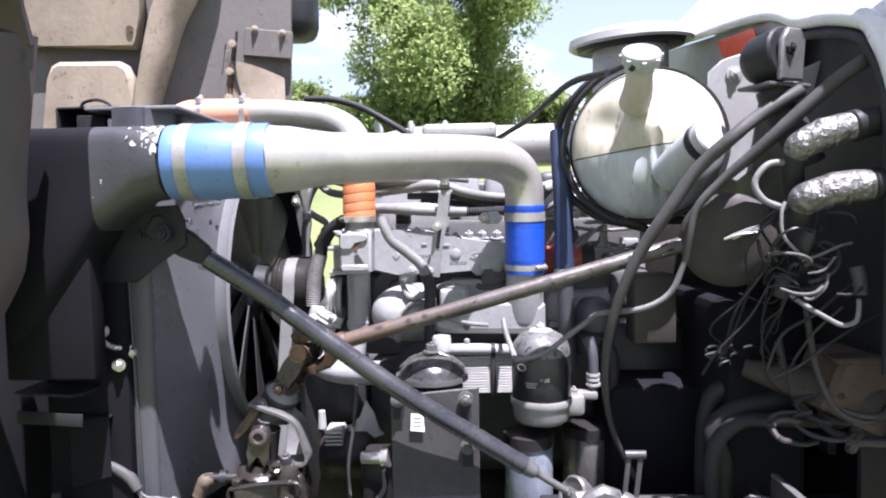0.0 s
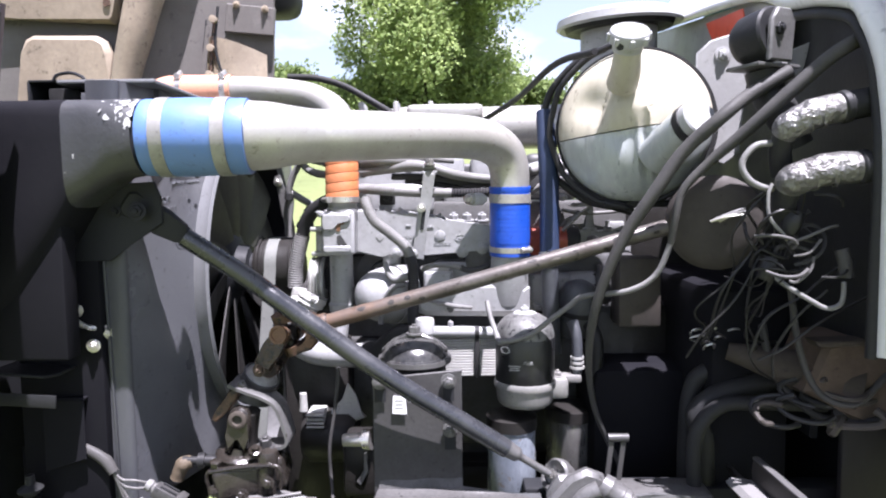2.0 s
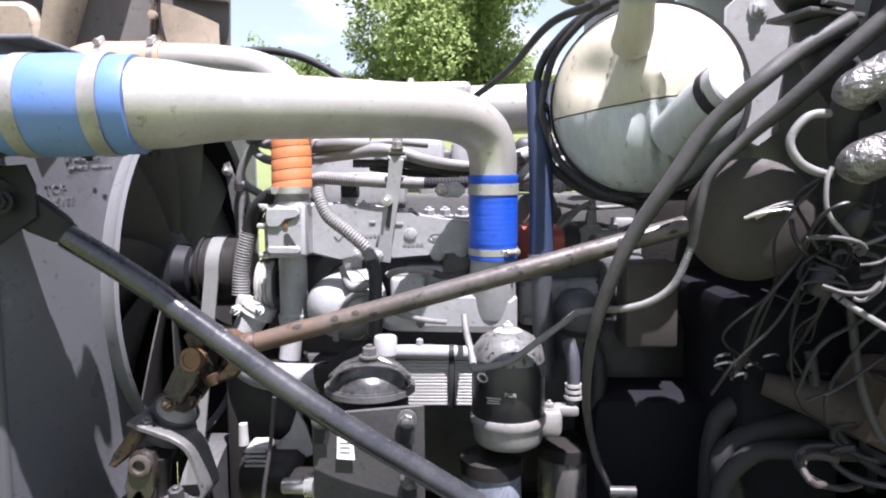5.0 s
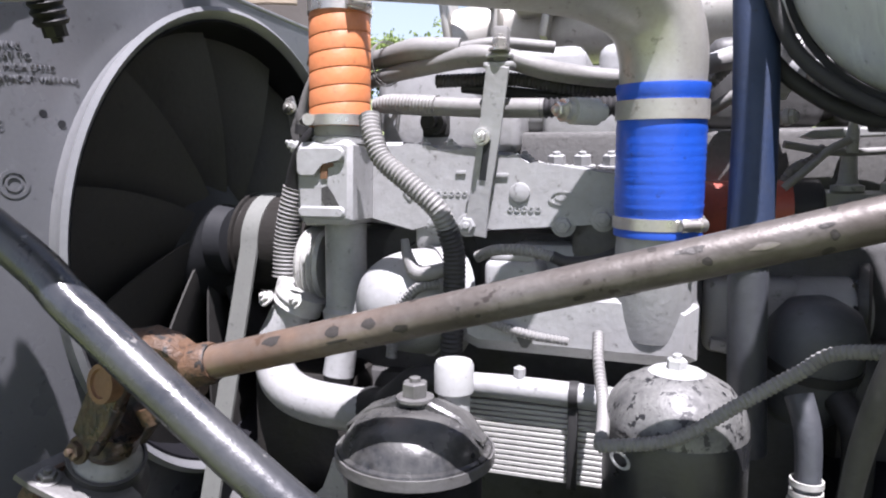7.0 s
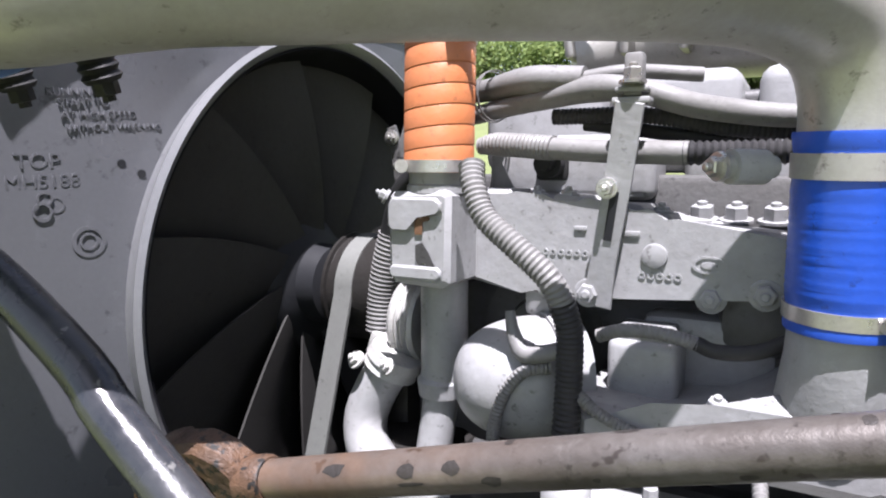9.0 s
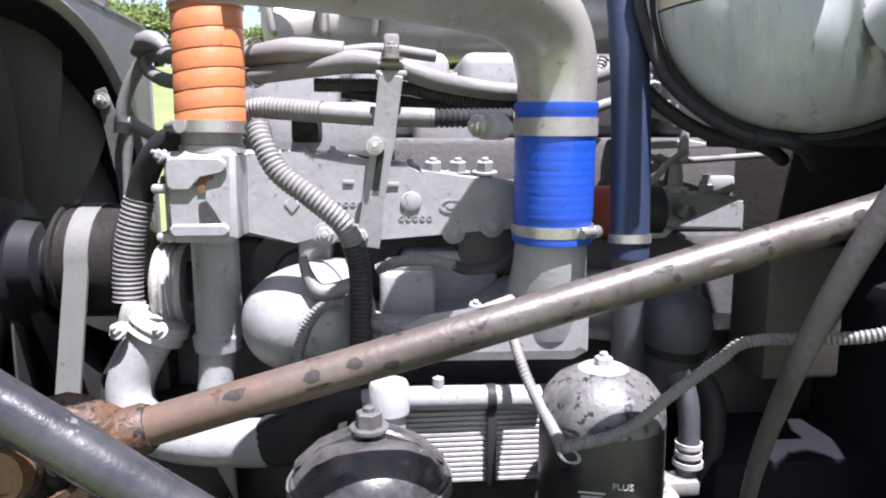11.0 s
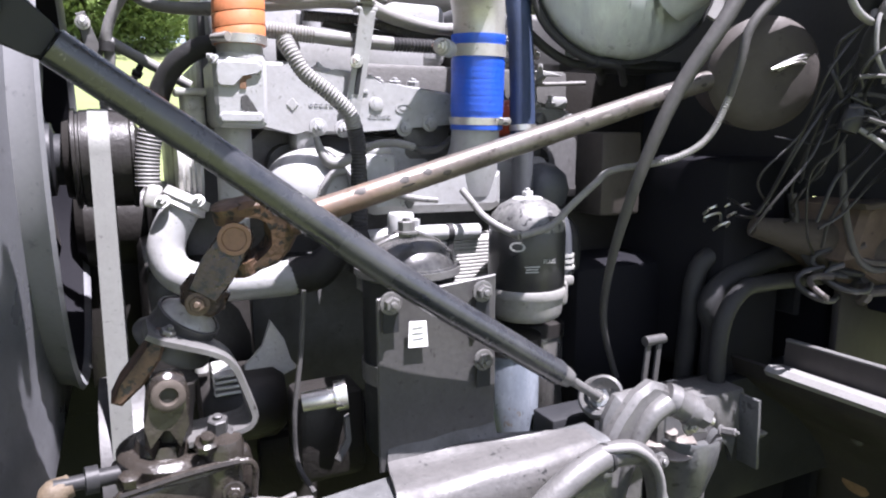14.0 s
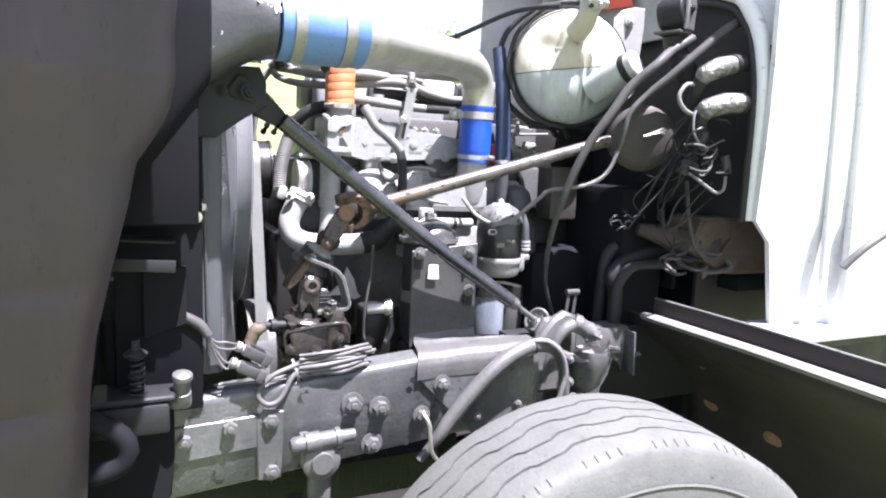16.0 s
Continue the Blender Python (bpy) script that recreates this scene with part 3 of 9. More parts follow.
def quad_sheet(bm, f, nu, nv, t=0.006):
    """A sheet with thickness over f(u, v), u and v from 0 to 1."""
    g = [[Vector(f(i / nu, j / nv)) for j in range(nv + 1)] for i in range(nu + 1)]
    front = [[bm.verts.new(p) for p in row] for row in g]
    back = []
    for i in range(nu + 1):
        row = []
        for j in range(nv + 1):
            du = g[min(i + 1, nu)][j] - g[max(i - 1, 0)][j]
            dv = g[i][min(j + 1, nv)] - g[i][max(j - 1, 0)]
            w = du.cross(dv)
            w = w.normalized() if w.length > 1e-9 else Vector((0, 1, 0))
            row.append(bm.verts.new(g[i][j] + w * t))
        back.append(row)
    for i in range(nu):
        for j in range(nv):
            bm.faces.new((front[i][j], front[i][j + 1], front[i + 1][j + 1], front[i + 1][j]))
            bm.faces.new((back[i][j], back[i + 1][j], back[i + 1][j + 1], back[i][j + 1]))
    for i in range(nu):
        bm.faces.new((front[i][0], front[i + 1][0], back[i + 1][0], back[i][0]))
        bm.faces.new((front[i][nv], back[i][nv], back[i + 1][nv], front[i + 1][nv]))
    for j in range(nv):
        bm.faces.new((front[0][j], back[0][j], back[0][j + 1], front[0][j + 1]))
        bm.faces.new((front[nu][j], front[nu][j + 1], back[nu][j + 1], back[nu][j]))
    return bm


def B():
    return bmesh.new()


def bolt_mesh(name, material, r=0.011, h=0.009, washer=True):
    bm = B()
    if washer:
        lathe(bm, [(-0.001, r * 1.45), (0.0025, r * 1.45), (0.003, r * 1.3)], (0, 0, 0), (0, 0, 1), 20)
    lathe(bm, [(0.0025, r), (h, r), (h + 0.0015, r * 0.85), (h + 0.0015, r * 0.5), (h + 0.001, 0)], (0, 0, 0), (0, 0, 1), 6)
    lathe(bm, [(h, r * 0.45), (h + 0.006, r * 0.45), (h + 0.007, r * 0.3), (h + 0.007, 0)], (0, 0, 0), (0, 0, 1), 10)
    me = bpy.data.meshes.new(name)
    bmesh.ops.recalc_face_normals(bm, faces=bm.faces[:])
    bm.to_mesh(me)
    bm.free()
    me.materials.append(M[material])
    return me


BOLT = {}


def bolt(parent, at, axis, r=0.011, material="steel", name="bolt", h=0.009):
    key = (round(r, 4), material, h)
    if key not in BOLT:
        BOLT[key] = bolt_mesh("bolt", material, r, h)
    ob = new(name, BOLT[key])
    q = Vector(axis).to_track_quat("Z", "Y").to_matrix().to_4x4()
    ob.matrix_basis = Matrix.Translation(at) @ q @ Matrix.Rotation((hash(tuple(round(c * 1000) for c in at)) % 60) * 0.0175, 4, "Z")
    return under(ob, parent)


def words(parent, text, at, right, up, size, material, depth=0.001, name="lettering", mid=True):
    cu = bpy.data.curves.new(name, "FONT")
    cu.body, cu.size, cu.extrude = text, size, depth
    cu.align_x = "CENTER" if mid else "LEFT"
    cu.resolution_u = 3
    cu.materials.append(M[material])
    ob = new(name, cu)
    r, u = Vector(right).normalized(), Vector(up).normalized()
    w = r.cross(u)
    ob.matrix_basis = Matrix.Translation(at) @ Matrix((r, u, w)).transposed().to_4x4()
    return under(ob, parent)


def ring(bm, o, axis, r, w, t=0.0015, n=36):
    """A band round a hose: radius r, width w along the axis."""
    return lathe(bm, [(-w / 2, r), (-w / 2, r + t), (w / 2, r + t), (w / 2, r)], o, axis, n, closed=True)


def clamp(parent, o, axis, r, w=0.014, screw=(0, -1, 0), name="hose_clamp", material="steel"):
    """A worm-drive clamp: a band with its screw housing."""
    ob = part(name, ring(B(), o, axis, r, w, 0.002), material, parent)
    a, s = Vector(axis).normalized(), Vector(screw)
    s = (s - a * s.dot(a)).normalized()
    c = Vector(o) + s * (r + 0.007)
    t = a.cross(s)
    bm = B()
    lathe(bm, [(-0.016, 0.0), (-0.016, 0.006), (0.012, 0.007), (0.012, 0.009), (0.02, 0.009), (0.02, 0.0)], c, t, 10)
    block(bm, c - s * 0.004, (w, 0.024, 0.008), Matrix((a, t, s)).transposed().to_4x4(), 0.001, 1)
    part("clamp_screw", bm, material, ob)
    return ob

# ---- ground, trees ----
GROUND = -0.03


def ground_height(x, y):
    rise = max(0.0, y - 6.0)
    return GROUND + 0.185 * rise * min(1.0, rise / 8) + 0.06 * noise.noise((x * 0.15, y * 0.15, 0)) * min(1, rise / 4)


def build_ground():
    bm = B()
    xs = [-400, -160, -80, -50] + [-36 + 2 * k for k in range(37)] + [50, 80, 160, 400]
    ys = [-400, -120, -40, -15, -6, 0, 3, 5] + [6 + 1.5 * k for k in range(26)] + [50, 70, 120, 400]
    grid = [[bm.verts.new((x, y, ground_height(x, min(y, 48)))) for y in ys] for x in xs]
    for i in range(len(xs) - 1):
        for j in range(len(ys) - 1):
            bm.faces.new((grid[i][j], grid[i + 1][j], grid[i + 1][j + 1], grid[i][j + 1]))
    ob = part("ground", bm, "lawn")
    tagged(ob, "sunlit mown lawn rising to a line of trees", "lawn", kind="structure")
    rng = random.Random(5)
    bm = B()
    for k in range(5200):
        x, y = rng.uniform(-3.2, 1.4), rng.uniform(0.6, 4.6)
        if k % 2:
            x, y = rng.uniform(-6, 1.5), rng.uniform(3.4, 12)
        h, a, w = rng.uniform(0.03, 0.09), rng.uniform(0, 6.28), rng.uniform(0.003, 0.006)
        z = ground_height(x, y) - 0.01
        d = Vector((math.cos(a), math.sin(a), 0))
        tip = Vector((x, y, z + h)) + d.orthogonal() * rng.uniform(-0.03, 0.03)
        p = Vector((x, y, z))
        bm.faces.new((bm.verts.new(p - d * w), bm.verts.new(p + d * w), bm.verts.new(tip)))
    tagged(part("grass", bm, "blade", flat=True), "loose blades of green grass on the lawn", "grass", kind="stuff")


build_ground()


def build_tree(x, y, height, spread, seed, leaves=9000, leaf=0.17, material="leaf", crown_base=0.2):
    rng = random.Random(seed)
    z0 = ground_height(x, y) - 0.1
    ob = thing("tree", (x, y, z0), "leafy green deciduous tree on the lawn in full summer leaf", "tree", "trees behind the truck")
    trunk = B()
    r0 = 0.022 * height
    sweep(trunk, [(x, y, z0), (x + 0.1, y, z0 + height * 0.25), (x - 0.1, y + 0.1, z0 + height * 0.55), (x, y, z0 + height * 0.9)], [r0, r0 * 0.75, r0 * 0.4, r0 * 0.08], 9, 0.4)
    tips = []
    for k in range(26):
        a, f = k * 2.4 + rng.uniform(-0.4, 0.4), rng.uniform(crown_base, 0.92)
        reach = spread * math.sin(math.pi * min(1, max(0.08, (f - crown_base + 0.12) / (1.14 - crown_base)))) ** 0.75 * rng.uniform(0.65, 1.05)
        s = Vector((x, y, z0 + height * f * 0.86))
        e = s + Vector((math.cos(a) * reach, math.sin(a) * reach, reach * rng.uniform(0.15, 0.5)))
        mid = s.lerp(e, 0.5) + Vector((0, 0, 0.08 * reach))
        sweep(trunk, [s, mid, e], [r0 * 0.28, r0 * 0.17, r0 * 0.05], 5, 0.5)
        tips += [s.lerp(e, 0.45), mid.lerp(e, 0.45), e, e]
    part("trunk", trunk, "bark", ob)
    clumps = []
    for p in tips:
        for _ in range(3):
            clumps.append((p + Vector([rng.gauss(0, spread * 0.13) for _ in range(3)]), rng.uniform(0.12, 0.30) * spread))
    verts, faces = [], []
    for k in range(leaves):
        c, rad = clumps[rng.randrange(len(clumps))]
        d = Vector([rng.gauss(0, 1) for _ in range(3)]).normalized()
        p = c + d * rad * rng.uniform(0.35, 1.0) ** 0.6
        u = Vector([rng.gauss(0, 1) for _ in range(3)]).normalized()
        v = u.orthogonal().normalized()
        s = leaf * rng.uniform(0.6, 1.4)
        i = len(verts)
        verts += [p - u * s * 0.5, p + v * s * 0.32, p + u * s * 0.6, p - v * s * 0.32]
        faces.append((i, i + 1, i + 2, i + 3))
    me = bpy.data.meshes.new("crown")
    me.from_pydata(verts, [], faces)
    me.materials.append(M[material])
    crown = new("crown", me)
    under(crown, ob)
    return ob


build_tree(-1.5, 36.0, 12.5, 6.1, 3, leaves=110000, leaf=0.21, crown_base=0.05)
for x, y, h, sp, seed in ((-8.6, 45, 1.9, 1.8, 8), (-11.8, 46, 3.4, 2.4, 9), (-16, 46, 4.2, 3.0, 10), (-22, 46, 5, 3.4, 11), (-29, 47, 6, 4, 17), (9.6, 46, 3.4, 1.6, 12), (13.5, 45, 2.0, 2.4, 13), (18, 46, 2.6, 3.0, 14),
                           (5.6, 47, 1.8, 2.2, 16), (-5.8, 43, 1.8, 2.0, 18)):
    build_tree(x, y, h, sp, seed, leaves=7000, leaf=0.3, material="leaf2", crown_base=0.04)


# ---- charge-air pipe with its blue sleeves ----
def build_charge_pipe():
    ob = thing("charge_air_pipe", (0.2, 1.8, 1.53), "bent dull aluminium charge-air pipe with blue silicone sleeves", "pipe")
    bm = B()
    sweep(bm, [(-0.36, 1.327, 1.825), (-0.30, 1.36, 1.828), (-0.22, 1.42, 1.832), (-0.05, 1.553, 1.842), (0.09, 1.668, 1.848), (0.165, 1.735, 1.842), (0.215, 1.78, 1.815), (0.235, 1.797, 1.765), (0.236, 1.80, 1.69)],
          [0.073, 0.070, 0.058, 0.0555, 0.0555, 0.0555, 0.0555, 0.0545, 0.052], 36, 0.012)
    part("pipe", bm, "alu", ob)
    ax = Vector((1, 0.08, 0.01)).normalized()
    o = Vector((-0.538, 1.3135, 1.822))
    L = 0.206
    sl = part("sleeve", lathe(B(), [(0, 0.0735), (0, 0.0765), (0.004, 0.0775), (0.02, 0.0775), (0.03, 0.076), (0.045, 0.079), (0.1, 0.080), (0.138, 0.0785), (0.152, 0.076), (0.162, 0.0775), (L - 0.004, 0.0775), (L, 0.0765), (L, 0.0735)], o, ax, 40), "blue_pale", ob, "pale blue silicone sleeve")
    for d in (0.040, 0.158):
        c = o + ax * d
        part("band_clamp", ring(B(), c, ax, 0.0785, 0.026, 0.002, 40), "pale_can", sl, "flat steel band clamp")
        bm = B()
        p = c + Vector((0.0, 0.118, -0.004))
        sweep(bm, [p, p + Vector((0, 0.010, -0.025)), p + Vector((0, 0.022, -0.056))], 0.0185, 16, ridge=(0.009, 0.003))
        lathe(bm, [(0, 0), (0, 0.012), (0.012, 0.012), (0.013, 0.006), (0.018, 0.006), (0.018, 0)], p + Vector((0, 0.022, -0.056)), (0, 0.3, -0.95), 8)
        block(bm, p + Vector((0, -0.020, 0.006)), (0.026, 0.056, 0.022), None, 0.003)
        part("clamp_spring", bm, "rubber", sl)
    prof = [(0.0, 0.051), (0.0, 0.0555), (0.004, 0.056), (0.012, 0.055), (0.02, 0.0535), (0.03, 0.055)]
    k, z = 0, 0.036
    while z < 0.135:
        prof.append((z, (0.0560 if k % 2 else 0.0553) + 0.0003 * math.sin(2.3 * k)))
        z += 0.0042
        k += 1
    prof += [(0.142, 0.0555), (0.150, 0.055), (0.168, 0.0545), (0.176, 0.056), (0.188, 0.0575), (0.191, 0.057), (0.191, 0.052)]
    hose = part("hose", lathe(B(), prof, (0.237, 1.81, 1.531), (0.0, -0.045, 1), 48), "blue", ob, "bright blue ribbed silicone hose")
    part("band_clamp", ring(B(), (0.237, 1.803, 1.690), (0, -0.045, 1), 0.0552, 0.024, 0.0025, 48), "alu", hose, "broad steel band clamp")
    bm = B()
    c = Vector((0.172, 1.775, 1.688))
    lathe(bm, [(0, 0.0), (0, 0.011), (0.012, 0.011), (0.012, 0.017), (0.05, 0.017), (0.05, 0.011), (0.062, 0.011), (0.062, 0)], c + Vector((-0.006, 0.012, 0)), (-0.72, -0.69, 0.0), 20)
    part("clamp_spring", bm, "capgrey", hose, "grey spring housing of the clamp")
    bolt(hose, (0.1215, 1.744, 1.688), (-0.72, -0.69, 0.0), 0.010, "steel", h=0.010)
    clamp(hose, (0.237, 1.8105, 1.549), (0, -0.045, 1), 0.0555, 0.015, (0.62, -0.78, 0))


build_charge_pipe()


# ---- intercooler end tank and radiator side ----
def build_cooler_tank():
    ob = thing("charge_cooler_tank", (-0.7, 1.4, 1.0), "grey cast cooler end tank with chipped paint", "cooler")
    bm = B()
    o = Vector((-0.535, 1.3135, 1.822))
    rows = [(-0.005, 0.074, 0.074, 0.074, 0), (-0.05, 0.078, 0.085, 0.078, -0.004), (-0.10, 0.085, 0.13, 0.08, -0.020), (-0.145, 0.09, 0.20, 0.085, -0.042), (-0.26, 0.09, 0.28, 0.085, -0.16), (-0.34, 0.09, 0.33, 0.085, -0.21)]
    rings = []
    for dx, up, half, dep, drop in rows:
        pts = []
        for k in range(28):
            a = 2 * math.pi * k / 28
            e = 0.45 + 0.55 * max(0, 1 + dx / 0.1)
            cx, cz = math.cos(a), math.sin(a)
            sx = math.copysign(abs(cx) ** e, cx)
            sz = math.copysign(abs(cz) ** e, cz)
            zz = 0.076 * sz if sz > 0 else (0.076 - drop * 1.55) * sz
            pts.append(bm.verts.new((o.x + dx, o.y + 0.02 * (dx < -0.06) + dep * sx, o.z + zz)))
        rings.append(pts)
    for A, C in zip(rings[:4], rings[1:4]):
        for k in range(28):
            bm.faces.new((A[k], A[(k + 1) % 28], C[(k + 1) % 28], C[k]))
    bm.faces.new(rings[0])
    # left part is split off and blackened, hood shade included in its colour
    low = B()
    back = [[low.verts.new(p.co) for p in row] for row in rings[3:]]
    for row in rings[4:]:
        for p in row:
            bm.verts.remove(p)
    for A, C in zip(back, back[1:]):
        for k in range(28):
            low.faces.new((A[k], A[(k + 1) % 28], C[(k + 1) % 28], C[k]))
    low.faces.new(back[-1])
    part("end_tank", bm, "endtank", ob, "grey cast tank with flaking white patches")
    rng = random.Random(31)
    for k in range(34):
        dx, ang = -rng.uniform(0.003, 0.075) * rng.uniform(0.2, 1.0), rng.uniform(0.1, 1.45)
        e = 0.45 + 0.55 * max(0, 1 + dx / 0.1)
        bm = B()
        size = rng.uniform(0.002, 0.011)
        rim = []
        for q in range(9):
            th = 2 * math.pi * q / 9
            rr = size * rng.uniform(0.45, 1.2)
            dd, aa = dx + rr * math.cos(th), ang + rr / 0.078 * math.sin(th)
            dd = min(-0.002, dd)
            cx, cz = math.cos(aa), max(0.0, math.sin(aa))
            dep = 0.0755 + (0.006 if dd < -0.05 else 0.0)
            rim.append(bm.verts.new((o.x + dd, o.y + 0.02 * min(1, max(0, -dd - 0.05) / 0.05) - dep * max(0.0, cx) ** e, o.z + 0.0775 * cz ** e)))
        bm.faces.new(rim)
        part("paint_flake", bm, "capgrey", ob, "white flake of old paint")
    part("tank_body", low, "skirt", ob, "black body of the tank with the hood's shade in its colour")
    bm = B()
    block(bm, (-0.80, 1.30, 1.62), (0.19, 0.05, 0.50), None, 0.006)
    part("side_column", bm, "skirt", ob, "black painted side column with the hood's shade in its colour")


build_cooler_tank()


def build_radiator():
    ob = thing("radiator", (-0.8, 2.0, 0.95), "dark radiator core with black side frames behind the fan", "radiator")
    part("core", block(B(), (-0.80, 2.05, 1.45), (0.07, 1.16, 1.0), None, 0.004), "core", ob)
    bm = B()
    # side frame in the same black paint, deepened by the hood's shade
    block(bm, (-0.785, 1.42, 1.36), (0.19, 0.085, 0.90), None, 0.006)
    part("side_frame", bm, "skirt", ob, "black side frame")
    bm = B()
    slab(bm, [(0, 0), (0.075, -0.13), (0.115, -0.105), (0.04, 0.03)], (-0.86, 1.345, 1.50), (1, 0, 0), (0, 0, 1), -0.03, 0.003)
    block(bm, (-0.79, 1.335, 1.43), (0.05, 0.022, 0.06), Matrix.Rotation(0.5, 4, "Y"), 0.004)
    part("latch", bm, "black", ob, "black hood latch")
    bm = B()
    sweep(bm, [(-0.735, 1.345, 1.445), (-0.715, 1.37, 1.42), (-0.69, 1.40, 1.415), (-0.685, 1.42, 1.40)], 0.006, 8)
    part("latch_wire", bm, "steel", ob)
    for p in ((-0.724, 1.343, 1.462), (-0.69, 1.40, 1.402), (-0.705, 1.37, 1.38)):
        bolt(ob, p, (0.2, -1, 0), 0.010)
    part("ledge", slab(B(), [(-0.90, -0.05), (-0.77, -0.06), (-0.752, -0.035), (-0.752, 0.05), (-0.90, 0.05)], (0, 1.35, 1.290), (1, 0, -0.05), (0, 1, 0), 0.006, 0.002), "blackdust", ob, "black folded ledge")
    part("ledge_lip", block(B(), (-0.825, 1.302, 1.280), (0.145, 0.005, 0.028), Matrix.Rotation(0.06, 4, "Y"), 0.002), "blackdust", ob)
    bm = B()
    slab(bm, [(-0.82, 1.10), (-0.728, 1.13), (-0.728, 1.262), (-0.82, 1.264)], (0, 1.362, 0), (1, 0, 0), (0, 0, 1), 0.006, 0.002)
    block(bm, (-0.774, 1.375, 1.263), (0.092, 0.032, 0.006), None, 0.002)
    part("lower_bracket", bm, "skirt", ob, "black folded bracket")
    bm = B()
    arc = [(-0.69 - 0.16 * (1 - math.sin(a)), 0.94 + 0.20 * math.cos(a)) for a in (0.25, 0.5, 0.75, 1.0, 1.25, 1.57)]
    slab(bm, [(-0.90, 0.94), (-0.90, 1.14)] + arc, (0, 1.408, 0), (1, 0, 0), (0, 0, 1), 0.008, 0.002)
    part("quarter_plate", bm, "skirt", ob, "black quarter-round side plate")
    part("plate_hole", lathe(B(), [(0, 0), (0, 0.009), (0.001, 0.009), (0.001, 0)], (-0.762, 1.3995, 1.052), (0, -1, 0), 14), "core", ob)
    bm = B()
    slab(bm, [(-0.93, -0.06), (-0.76, -0.055), (-0.75, 0.0), (-0.76, 0.07), (-0.93, 0.07)], (0, 1.345, 0.968), (1, 0, 0), (0, 1, 0), 0.014, 0.004)
    block(bm, (-0.85, 1.30, 0.93), (0.16, 0.03, 0.07), None, 0.008)
    part("mount", bm, "blackdust", ob, "black radiator mount shelf")
    coil = []
    for k in range(0, 6 * 14 + 1):
        a = 2 * math.pi * k / 14
        coil.append((-0.835 + 0.013 * math.cos(a), 1.33 + 0.013 * math.sin(a), 0.984 + 0.085 * k / 84))
    part("mount_spring", sweep(B(), coil, 0.0042, 8, 0.006), "blackdust", ob, "coil spring on the mount bolt")
    part("spring_cap", lathe(B(), [(-0.006, 0.0), (-0.006, 0.024), (0.0, 0.026), (0.006, 0.018), (0.010, 0.010), (0.03, 0.009), (0.032, 0)], (-0.838, 1.33, 1.076), (0, 0, 1), 18), "blackdust", ob)
    part("spring_seat", lathe(B(), [(0, 0), (0, 0.022), (0.008, 0.020), (0.008, 0)], (-0.834, 1.33, 0.978), (0, 0, 1), 18), "blackdust", ob)
    bm = B()
    lathe(bm, [(-0.05, 0.0), (-0.05, 0.014), (-0.032, 0.016), (-0.03, 0.022), (-0.012, 0.022), (-0.010, 0.019), (0.022, 0.019), (0.026, 0.023), (0.036, 0.022), (0.042, 0.012), (0.044, 0)], (-0.742, 1.33, 0.985), (0.05, -0.25, 1), 22)
    part("mount_pin", bm, "dusty", ob, "grey ringed pin with a nut")
    part("pin_ear", block(B(), (-0.745, 1.355, 0.955), (0.05, 0.06, 0.05), None, 0.012), "dusty", ob)


build_radiator()


